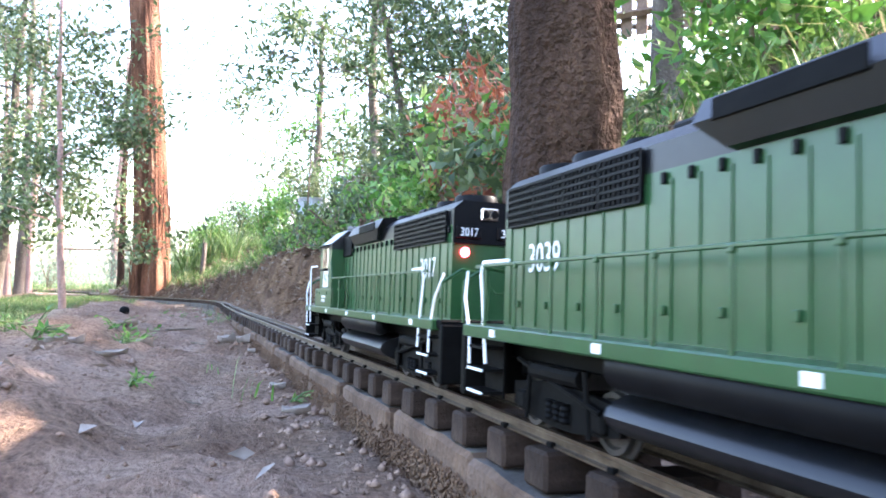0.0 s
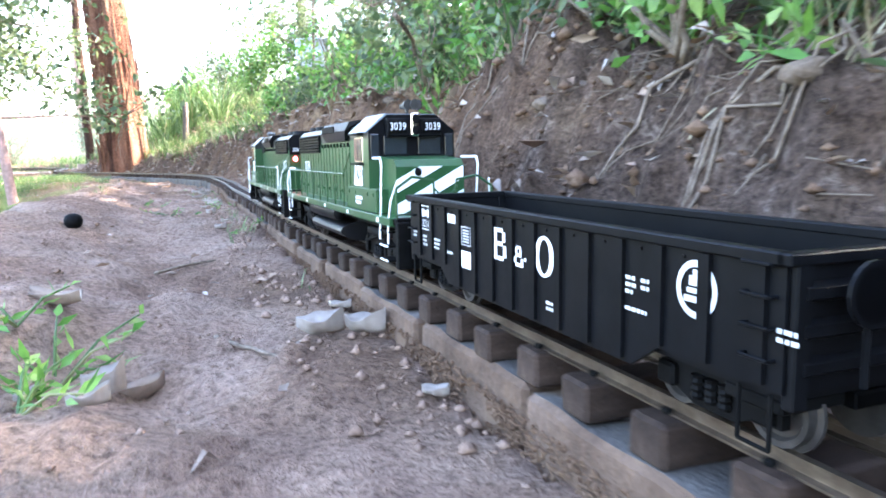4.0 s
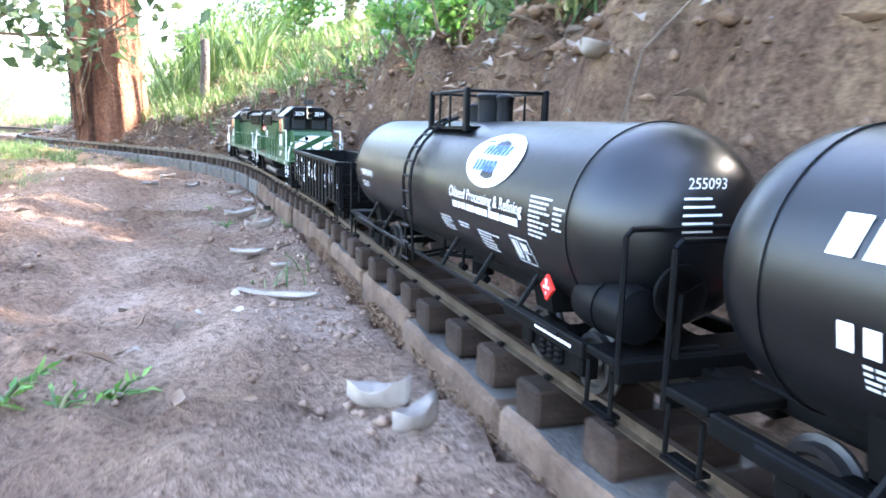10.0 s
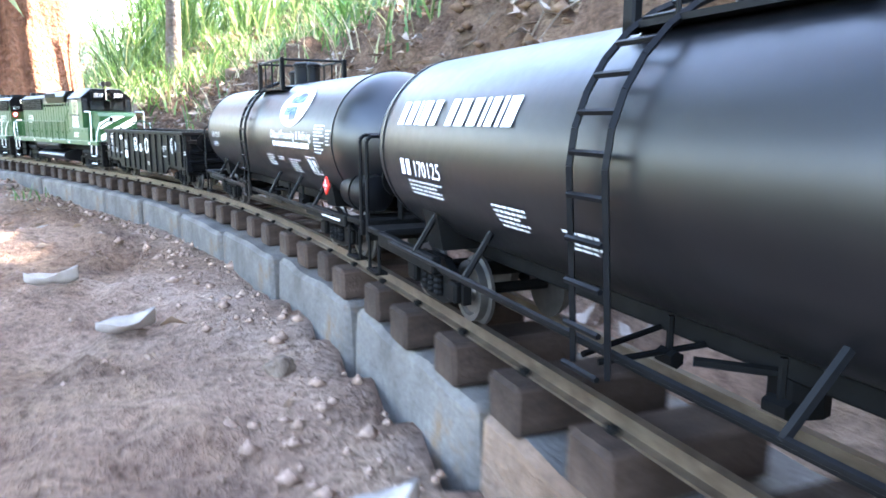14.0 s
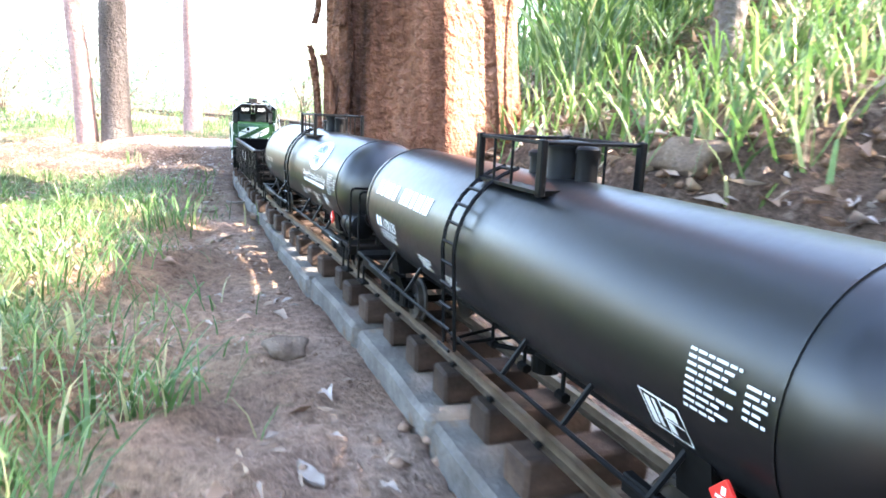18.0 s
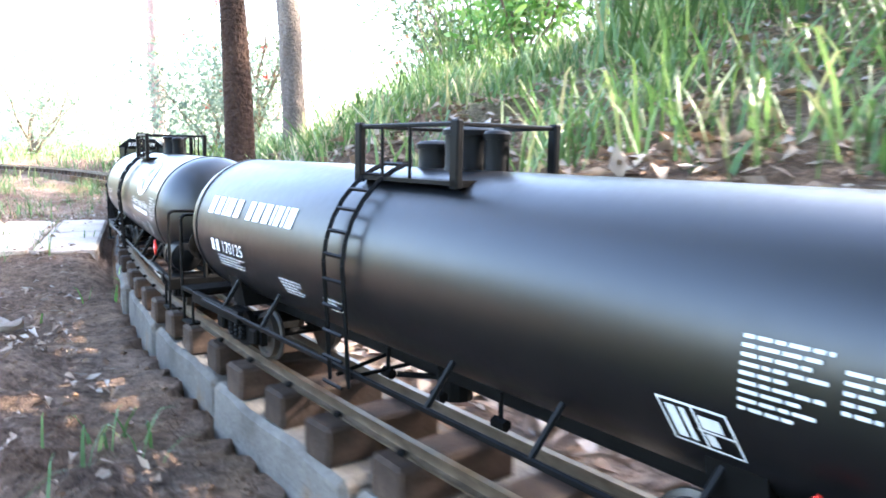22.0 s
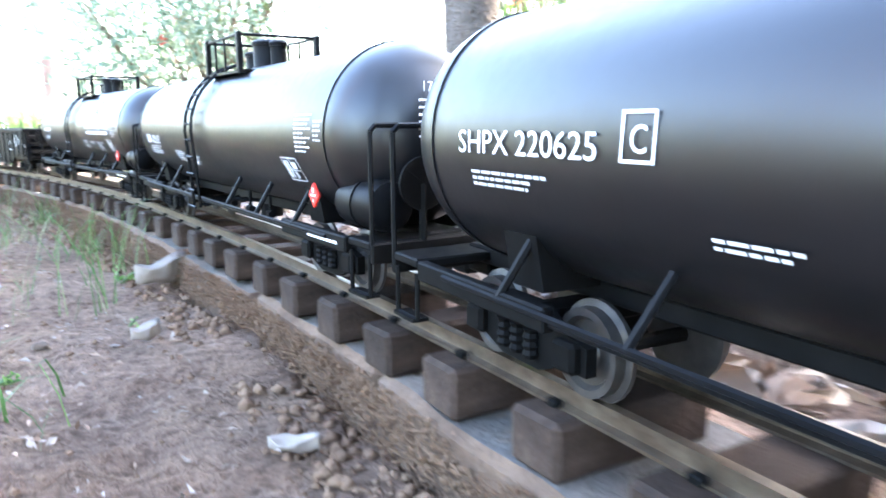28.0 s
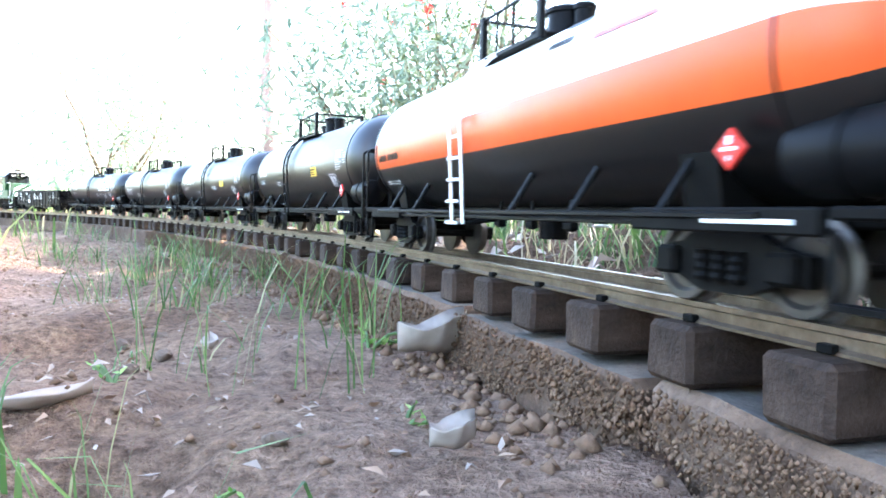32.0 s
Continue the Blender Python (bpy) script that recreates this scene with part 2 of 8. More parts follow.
def ground_material():
    """Sandy path, brown soil on the cut, leaf mould and grassy soil, blended by painted weights and broken by noise."""
    m, nt, b = node_mat("earth")
    sand_n, soil_n = noise_tex(nt, 6, 7, 0.68), noise_tex(nt, 11, 7, 0.7)
    fine, grit = noise_tex(nt, 120, 4, 0.7), noise_tex(nt, 420, 3, 0.7)
    sand = ramp(nt, sand_n.outputs["Fac"], [(0.3, (0.25, 0.15, 0.103)), (0.5, (0.41, 0.275, 0.2)), (0.72, (0.55, 0.405, 0.315))])
    soil = ramp(nt, soil_n.outputs["Fac"], [(0.28, (0.09, 0.05, 0.032)), (0.5, (0.21, 0.125, 0.075)), (0.75, (0.42, 0.28, 0.16))])
    mould = ramp(nt, noise_tex(nt, 30, 6, 0.7).outputs["Fac"], [(0.3, (0.05, 0.032, 0.022)), (0.55, (0.14, 0.095, 0.07)), (0.75, (0.3, 0.23, 0.18))])
    turf = ramp(nt, noise_tex(nt, 14, 6, 0.7).outputs["Fac"], [(0.3, (0.07, 0.1, 0.03)), (0.6, (0.16, 0.2, 0.07)), (0.8, (0.3, 0.27, 0.15))])
    at = nt.nodes.new("ShaderNodeVertexColor")
    at.layer_name = "cover"
    sep = nt.nodes.new("ShaderNodeSeparateColor")
    nt.links.new(at.outputs["Color"], sep.inputs["Color"])
    col = mix_rgb(nt, sep.outputs["Red"], sand, soil)
    col = mix_rgb(nt, sep.outputs["Green"], col, mould)
    col = mix_rgb(nt, sep.outputs["Blue"], col, turf)
    col = mix_rgb(nt, 0.85, col, ramp(nt, fine.outputs["Fac"], [(0.3, (0.34, 0.32, 0.3)), (0.5, (1, 1, 1)), (0.7, (1.42, 1.4, 1.36))]), "MULTIPLY")
    col = mix_rgb(nt, 0.6, col, ramp(nt, grit.outputs["Fac"], [(0.3, (0.6, 0.6, 0.6)), (0.7, (1.25, 1.25, 1.25))]), "MULTIPLY")
    nt.links.new(col, b.inputs["Base Color"])
    b.inputs["Roughness"].default_value = 0.92
    b.inputs["Specular IOR Level"].default_value = 0.1
    add = nt.nodes.new("ShaderNodeMath")
    add.operation = "MULTIPLY_ADD"
    add.inputs[1].default_value = 0.35
    nt.links.new(grit.outputs["Fac"], add.inputs[0])
    nt.links.new(fine.outputs["Fac"], add.inputs[2])
    bump(nt, b, add.outputs["Value"], 1.0, 0.022)
    return m


M_EARTH = ground_material()

# ---- the line of the track ----
NEAR_RAIL = [
    (0.62, -2.2), (0.39, -1.3), (0.28, -0.96), (0.18, -0.6), (0.07, -0.15), (-0.03, 0.25), (-0.16, 0.78), (-0.25, 1.15),
    (-0.34, 1.49), (-0.43, 1.81), (-0.52, 2.15), (-0.62, 2.54), (-0.73, 2.97), (-0.84, 3.4), (-0.92, 3.67), (-1.03, 3.99),
    (-1.12, 4.2), (-1.24, 4.41), (-1.42, 4.7), (-1.6, 4.95), (-1.75, 5.12), (-1.93, 5.36), (-2.11, 5.58), (-2.34, 5.85),
    (-2.5, 6.04), (-2.75, 6.36), (-2.9, 6.62), (-3.03, 6.84), (-3.14, 7.09), (-3.27, 7.38), (-3.38, 7.67), (-3.48, 7.92),
    (-3.59, 8.17), (-3.71, 8.41), (-3.83, 8.63), (-3.98, 8.9), (-4.13, 9.14), (-4.32, 9.43), (-4.6, 9.85), (-5.05, 10.35),
    (-5.65, 10.9), (-6.4, 11.4), (-7.3, 11.8), (-8.6, 12.2)]
GAUGE, RAIL_Z = 0.0475, 0.032


def eased(points, n, width):
    """An even, rounded line through the given corners."""
    p = np.array(points, float)
    d = np.r_[0, np.cumsum(np.hypot(*np.diff(p, axis=0).T))]
    s = np.linspace(0, d[-1], n)
    q = np.stack([np.interp(s, d, p[:, 0]), np.interp(s, d, p[:, 1])], 1)
    h = width // 2
    for _ in range(3):
        pad = np.vstack([2 * q[0] - q[h:0:-1], q, 2 * q[-1] - q[-2:-h - 2:-1]])
        q = np.stack([np.convolve(pad[:, c], np.ones(width) / width, "valid") for c in (0, 1)], 1)
    return q


_near = eased(NEAR_RAIL, 700, 25)
_tan = np.gradient(_near, axis=0)
_tan /= np.hypot(*_tan.T)[:, None]
LINE = _near + np.stack([_tan[:, 1], -_tan[:, 0]], 1) * GAUGE / 2
# small wanderings of the laid track: metres along, millimetres to the right
WANDER = [(-0.4, 4), (0.2, 6), (0.8, 11), (1.4, 12), (2.0, 15), (2.6, -5), (3.2, -18), (3.8, -7), (4.4, -6), (5.0, 21), (5.6, 6), (6.2, 22), (6.8, 25), (7.4, 3), (8.0, 3), (8.6, -19), (9.2, -7), (9.8, -49), (10.4, -55), (11.0, -31), (11.6, 78), (12.2, 161), (12.8, 238), (13.4, 249), (14.0, 300), (14.6, 335), (15.2, 353), (15.8, 375), (16.4, 366), (17.0, 348), (17.6, 327), (18.2, 306)]
_ws = np.r_[0, np.cumsum(np.hypot(*np.diff(LINE, axis=0).T))]
_wd = np.interp(_ws, [w[0] for w in WANDER], [w[1] / 1000 for w in WANDER])
_wd = np.convolve(np.pad(_wd, 16, "edge"), np.ones(33) / 33, "valid")
LINE = LINE + np.stack([_tan[:, 1], -_tan[:, 0]], 1) * _wd[:, None]
# carry the line on straight behind the start
LINE = np.vstack([LINE[0] - (_tan[0] * np.arange(160, 0, -1)[:, None] * 0.02), LINE])
LINE_S = np.r_[0, np.cumsum(np.hypot(*np.diff(LINE, axis=0).T))] - 3.2     # 0 at the given start
LINE_TAN = np.gradient(LINE, axis=0)
LINE_TAN /= np.hypot(*LINE_TAN.T)[:, None]


def on_line(s, d=0.0):
    """The place at s metres along the track, d metres to the right of its middle."""
    x, y = np.interp(s, LINE_S, LINE[:, 0]), np.interp(s, LINE_S, LINE[:, 1])
    tx, ty = np.interp(s, LINE_S, LINE_TAN[:, 0]), np.interp(s, LINE_S, LINE_TAN[:, 1])
    k = 1 / np.hypot(tx, ty)
    return x + ty * k * d, y - tx * k * d


def heading(s):
    tx, ty = np.interp(s, LINE_S, LINE_TAN[:, 0]), np.interp(s, LINE_S, LINE_TAN[:, 1])
    return math.degrees(math.atan2(-tx, ty))


def along(x, y):
    """For many places: metres along the track, and metres to the right of it."""
    x, y = np.asarray(x, float).ravel(), np.asarray(y, float).ravel()
    s, d = np.empty(len(x)), np.empty(len(x))
    for i in range(0, len(x), 4000):
        dx, dy = x[i:i + 4000, None] - LINE[None, ::4, 0], y[i:i + 4000, None] - LINE[None, ::4, 1]
        k = np.argmin(dx * dx + dy * dy, 1) * 4
        gx, gy = x[i:i + 4000] - LINE[k, 0], y[i:i + 4000] - LINE[k, 1]
        on = gx * LINE_TAN[k, 0] + gy * LINE_TAN[k, 1]
        s[i:i + 4000] = LINE_S[k] + on
        side = np.sign(gx * LINE_TAN[k, 1] - gy * LINE_TAN[k, 0])
        d[i:i + 4000] = np.sqrt(np.maximum(gx * gx + gy * gy - np.clip(on, -0.06, 0.06) ** 2, 0)) * side
    return s, d


# ---- small building tools ----
def part(name, bm, material, parent=None, label="", smooth=False, angle=40):
    me = bpy.data.meshes.new(name)
    if smooth:
        for f in bm.faces:
            f.smooth = True
        for e in bm.edges:
            if len(e.link_faces) == 2 and e.calc_face_angle(0) > radians(angle):
                e.smooth = False
    bm.to_mesh(me)
    bm.free()
    me.materials.append(material)
    ob = new(name, me)
    if parent is not None:
        ob.parent = parent
    if label:
        ob["label"] = label
    return ob


def mesh_part(name, verts, faces, material, parent=None, label="", smooth=False):
    me = bpy.data.meshes.new(name)
    me.from_pydata([tuple(v) for v in verts], [], [tuple(f) for f in faces])
    if smooth:
        me.polygons.foreach_set("use_smooth", [True] * len(me.polygons))
    me.materials.append(material)
    ob = new(name, me)
    if parent is not None:
        ob.parent = parent
    if label:
        ob["label"] = label
    return ob


def quads_mesh(name, v, material, parent=None, label="", tri=False, smooth=False):
    """v: (n, 4 or 3, 3) corners, each face an island of its own."""
    n, k = v.shape[0], v.shape[1]
    me = bpy.data.meshes.new(name)
    me.vertices.add(n * k)
    me.vertices.foreach_set("co", v.astype(np.float32).ravel())
    me.loops.add(n * k)
    me.loops.foreach_set("vertex_index", np.arange(n * k, dtype=np.int32))
    me.polygons.add(n)
    me.polygons.foreach_set("loop_start", np.arange(0, n * k, k, dtype=np.int32))
    me.polygons.foreach_set("loop_total", np.full(n, k, dtype=np.int32))
    me.update(calc_edges=True)
    me.materials.append(material)
    ob = new(name, me)
    if parent is not None:
        ob.parent = parent
    if label:
        ob["label"] = label
    return ob


def box(bm, cx, cy, cz, sx, sy, sz, bevel=0.0, m=None):
    """A box of full sizes sx, sy, sz, edges rounded by bevel, turned by m."""
    g = bmesh.ops.create_cube(bm, size=1.0)["verts"]
    for v in g:
        v.co = Vector((v.co.x * sx, v.co.y * sy, v.co.z * sz))
    if bevel > 0:
        es = list({e for v in g for e in v.link_edges})
        r = bmesh.ops.bevel(bm, geom=es, offset=bevel, segments=1, affect="EDGES", profile=0.5)
        g = list({v for f in r["faces"] for v in f.verts} | {v for v in g if v.is_valid})
    mm = Matrix.Translation((cx, cy, cz)) @ (m if m is not None else Matrix())
    for v in g:
        v.co = mm @ v.co
    return g


def rod(bm, a, b, r, n=6, r2=None):
    """A round bar from a to b."""
    a, b = Vector(a), Vector(b)
    d = b - a
    g = bmesh.ops.create_cone(bm, cap_ends=True, segments=n, radius1=r, radius2=r if r2 is None else r2, depth=d.length)["verts"]
    mm = Matrix.Translation((a + b) / 2) @ d.to_track_quat("Z", "Y").to_matrix().to_4x4()
    for v in g:
        v.co = mm @ v.co
    return g


def pipe(bm, pts, r, n=6):
    for a, b in zip(pts, pts[1:]):
        rod(bm, a, b, r, n)


def lathe(bm, prof, axis="z", centre=(0, 0, 0), n=32):
    """Turns a profile of (radius, height) round an axis."""
    rings = []
    for r, h in prof:
        ring = []
        for i in range(n):
            a = 2 * math.pi * i / n
            p = (r * math.cos(a), r * math.sin(a), h)
            if axis == "y":
                p = (p[0], h, p[1])
            elif axis == "x":
                p = (h, p[0], p[1])
            ring.append(bm.verts.new(Vector(p) + Vector(centre)))
        rings.append(ring)
    for a, b in zip(rings, rings[1:]):
        for i in range(n):
            bm.faces.new((a[i], a[(i + 1) % n], b[(i + 1) % n], b[i]))
    bm.faces.new(rings[0][::-1])
    bm.faces.new(rings[-1])
    bmesh.ops.recalc_face_normals(bm, faces=bm.faces[:])


def prism(bm, outline, axis, lo, hi):
    """A flat outline pushed along an axis from lo to hi; outline in the two other axes, in order."""
    def at(u, v, w):
        return {"x": (w, u, v), "y": (u, w, v), "z": (u, v, w)}[axis]
    a = [bm.verts.new(at(u, v, lo)) for u, v in outline]
    b = [bm.verts.new(at(u, v, hi)) for u, v in outline]
    n = len(outline)
    fs = [bm.faces.new(a), bm.faces.new(b[::-1])]
    for i in range(n):
        fs.append(bm.faces.new((a[i], b[i], b[(i + 1) % n], a[(i + 1) % n])))
    bmesh.ops.recalc_face_normals(bm, faces=fs)


_letter_store = {}


def letters(text, height):
    """Flat lettering as (u, v) corners and faces; u to the right from 0, cap height as given."""
    if text not in _letter_store:
        cu = bpy.data.curves.new("lettering", "FONT")
        cu.body, cu.size, cu.resolution_u = text, 1.0, 3
        ob = new("lettering", cu)
        bpy.context.view_layer.update()
        me = ob.evaluated_get(bpy.context.evaluated_depsgraph_get()).to_mesh()
        v = np.array([tuple(q.co) for q in me.vertices])[:, :2]
        f = [tuple(p.vertices) for p in me.polygons]
        ob.to_mesh_clear()
        bpy.data.objects.remove(ob)
        bpy.data.curves.remove(cu)
        _letter_store[text] = (v, f)
    v, f = _letter_store[text]
    k = height / 0.73
    return v * k, f


def bars(rows):
    """Plain bars (u, v, width, height) as flat corners and faces."""
    v, f = [], []
    for u, w, a, h in rows:
        n = len(v)
        nx = max(1, int(a / 0.006))
        for i in range(nx + 1):
            v += [(u + a * i / nx, w), (u + a * i / nx, w + h)]
        f += [(n + 2 * i, n + 2 * i + 2, n + 2 * i + 3, n + 2 * i + 1) for i in range(nx)]
    return np.array(v), f

# ---- ground: one sheet from the path to the horizon ----
def spaced(lo, hi, fine_lo, fine_hi, step, grow=1.22):
    mid = list(np.arange(fine_lo, fine_hi, step))
    up, q, v = [], step, mid[-1]
    while v < hi:
        q *= grow
        v += q
        up.append(v)
    dn, q, v = [], step, mid[0]
    while v > lo:
        q *= grow
        v -= q
        dn.append(v)
    return np.array(dn[::-1] + mid + up)


def wave(x, y, scale, seed):
    """Cheap smooth noise for many places at once, about -1 to 1."""
    r = np.random.RandomState(seed)
    out = np.zeros_like(x)
    for _ in range(6):
        a, p, k = r.rand() * 6.283, r.rand() * 6.283, (0.6 + 0.9 * r.rand()) / scale
        out += np.sin((x * math.cos(a) + y * math.sin(a)) * k * 6.283 + p)
    return out / 3.2


def step_up(v, a, b):
    t = np.clip((v - a) / (b - a), 0, 1)
    return t * t * (3 - 2 * t)


def land(x, y, rough=True):
    """Height of the ground, and the shares of cut soil, leaf mould (partly shade) and turf."""
    x, y = np.asarray(x, float), np.asarray(y, float)
    s, d = along(x, y)
    s, d = s.reshape(x.shape), d.reshape(x.shape)
    # path level beside the kerb: lower where the kerb stands high, level at the end
    low = np.interp(s, [-3, 0, 1, 2, 2.7, 3.3, 4, 4.5, 5.3, 5.8, 6.3, 7, 7.5, 8, 9, 9.5, 10.1, 10.7, 11.4, 12.1, 12.6, 14, 20], [-0.06, -0.05, -0.046, -0.04, -0.026, -0.014, -0.017, -0.036, -0.037, -0.044, -0.038, -0.046, -0.042, -0.022, -0.022, -0.03, -0.038, -0.03, -0.018, -0.036, -0.045, -0.04, -0.03])
    lf = -d
    apron = step_up(s, 10.2, 10.4) * (1 - step_up(s, 11.02, 11.25)) * step_up(lf, 0.05, 0.075) * (1 - step_up(lf, 0.62, 0.9))
    fall = np.interp(s, [-3, 5, 7, 9, 11, 13], [0.16, 0.15, 0.1, 0.05, 0.03, 0.02])
    edge = np.interp(s, [-3, 1, 5, 7, 9, 12], [0.55, 0.5, 0.55, 0.5, 0.5, 0.9])
    left = low - step_up(lf, edge, edge + 0.9) * fall - np.clip(lf - 2, 0, 40) * 0.012
    left += 0.05 * step_up(lf, edge - 0.25, edge) * (1 - step_up(lf, edge, edge + 0.35)) * np.interp(s, [-3, 6, 8], [1, 0.8, 0])
    left = left + apron * (0.0095 - left)
    # right of the track: a ditch floor, a cut, then the hillside
    foot = np.interp(s, [-3, 1, 2.4, 3.4, 6.3, 8, 10, 12, 14], [0.2, 0.2, 0.18, 0.13, 0.13, 0.22, 0.2, 0.18, 0.4]) + 0.025 * wave(x, y, 0.9, 5)
    cut_h = np.interp(s, [-3, 0, 2, 3.4, 6.2, 8, 9.5, 11.5, 14], [0.34, 0.28, 0.22, 0.25, 0.24, 0.13, 0.12, 0.12, 0.04]) * (1 + 0.25 * wave(x, y, 1.1, 9))
    cut_w = np.interp(s, [-3, 2, 3.4, 6, 8, 11.5, 14], [0.22, 0.2, 0.16, 0.17, 0.25, 0.22, 0.5])
    slope = np.interp(s, [-3, 2, 3.4, 6.5, 8, 10, 11.7, 13.2, 15, 18.5], [0.36, 0.4, 0.5, 0.5, 0.45, 0.4, 0.4, 0.2, 0.06, 0.015])
    u = d - foot
    rise = step_up(u, 0, cut_w) * cut_h + slope * np.clip(u - cut_w * 0.6, 0, 9) + 0.3 * slope * np.clip(u - cut_w * 0.6 - 9, 0, 22)
    floor_r = -0.012 + 0.01 * wave(x, y, 0.25, 3)
    right = floor_r + rise
    z = np.where(d > 0, right, left)
    bed = (d > -0.03) & (d < 0.03)
    z = np.where(bed, -0.1, z)
    # far off the land levels out
    far = np.hypot(x + 2, y - 4)
    z = z * (1 - 0.6 * step_up(far, 25, 120)) - 1.2 * step_up(far, 30, 200)
    if rough:
        amp = np.where(d > foot, np.interp(s, [6, 9], [0.028, 0.014]), 0.011) * (1 - bed)
        amp = amp * np.where(np.abs(d) < 0.14, 0.3, 1) * np.where(d < 0, 1 - 0.85 * apron, 1)
        z = z + amp * wave(x, y, 0.22, 11) + amp * 0.55 * wave(x, y, 0.085, 12) + amp * 1.2 * wave(x, y, 0.6, 13)
        z = z + np.where((d > foot) & (d < foot + cut_w + 0.3), np.interp(s, [6, 8.5], [0.045, 0.01]), 0.0) * np.abs(wave(x, y, 0.13, 14))
    if rough:
        bank = np.where((d > foot - 0.05) & (d < foot + cut_w + 0.5), np.interp(s, [6, 9], [1, 0.4]), 0.0)
        z = z + bank * (0.018 * wave(x, y, 0.055, 15) + 0.03 * np.maximum(0, wave(x, y, 0.1, 16)) - 0.05 * np.maximum(0, wave(x * 1.0, y * 2.2, 0.16, 17) - 0.35))
        trod = np.where((d < -0.12) & (lf < 1.2), np.interp(s, [9, 10.5], [1, 0.4]), 0.0)
        z = z + trod * (0.006 * wave(x, y, 0.06, 18) - 0.012 * np.maximum(0, wave(x, y, 0.15, 19) - 0.3))
    # cover
    n1, n2 = wave(x, y, 0.5, 21), wave(x, y, 0.17, 22)
    soil = np.where(d > 0.07, step_up(u, -0.1, 0.05), 0.0)
    top = step_up(u, cut_w + 0.12 + 0.15 * n1, cut_w + 0.5 + 0.15 * n1)
    # extra mould colour before 2.9 m: dark soil plus painted shade of the overhang
    mould = np.where(d > 0, np.clip(0.35 * top + np.interp(s, [-3, 2.2, 2.9, 6, 7.5, 14], [0.95, 0.95, 0.1, 0.15, 0.8, 0.8]) * step_up(u, -0.25, 0.1) + 0.2 * n2, 0, 1), 0.0)
    mould = np.maximum(mould, np.where((d <= 0) & (lf > 0.07), np.clip(np.interp(s, [8.6, 9.6, 10.6, 13, 15], [0, 0.75, 0.6, 0.25, 0.1]) + 0.25 * n2, 0, 1), 0))
    lawn = step_up(lf, edge + 0.05 + 0.2 * n1, edge + 0.6 + 0.2 * n1)
    lawn = np.maximum(lawn, np.interp(s, [7.3, 7.9, 9.2, 9.9], [0, 1, 1, 0]) * step_up(lf, 0.22 + 0.12 * n1, 0.42 + 0.12 * n1))
    lawn = lawn * np.where(s > 10, np.clip(0.3 + 0.6 * n1, 0, 1), 1)
    turf = np.where(d > 0, np.clip(top * (0.55 + 0.5 * n1) * np.interp(s, [6.5, 8, 10, 11], [1, 0.6, 0.6, 1.3]), 0, 1), np.clip(lawn, 0, 1))
    soil = np.where((d <= 0) & (lf > 0.05), np.clip(0.15 + 0.5 * n1 + np.interp(s, [-3, 4, 9, 11, 14], [0.0, 0.0, 0.4, 0.3, 0.25]), 0, 1), soil)
    return z, np.clip(soil, 0, 1), np.clip(mould, 0, 1), np.clip(turf, 0, 1)


def build_ground():
    gx = spaced(-260, 240, -5.4, 1.3, 0.025)
    gy = spaced(-180, 320, -2.6, 10.2, 0.028)
    xx, yy = np.meshgrid(gx, gy)
    z, soil, mould, turf = land(xx, yy)
    nx, ny = len(gx), len(gy)
    me = bpy.data.meshes.new("ground")
    me.vertices.add(nx * ny)
    me.vertices.foreach_set("co", np.stack([xx, yy, z], -1).astype(np.float32).ravel())
    i = np.arange(nx * ny, dtype=np.int32).reshape(ny, nx)
    q = np.stack([i[:-1, :-1], i[:-1, 1:], i[1:, 1:], i[1:, :-1]], -1).reshape(-1, 4)
    me.loops.add(q.size)
    me.loops.foreach_set("vertex_index", q.ravel())
    me.polygons.add(len(q))
    me.polygons.foreach_set("loop_start", np.arange(0, q.size, 4, dtype=np.int32))
    me.polygons.foreach_set("loop_total", np.full(len(q), 4, dtype=np.int32))
    me.polygons.foreach_set("use_smooth", np.ones(len(q), dtype=bool))
    me.update(calc_edges=True)
    ca = me.color_attributes.new("cover", "FLOAT_COLOR", "POINT")
    ca.data.foreach_set("color", np.stack([soil, mould, turf, np.ones_like(z)], -1).astype(np.float32).ravel())
    me.materials.append(M_EARTH)
    return tagged(new("ground", me), "sandy footpath, cut earth bank and grassy hillside", "ground", kind="structure")


ground = build_ground()


def ground_z(x, y):
    return float(land(np.array([x]), np.array([y]))[0][0])


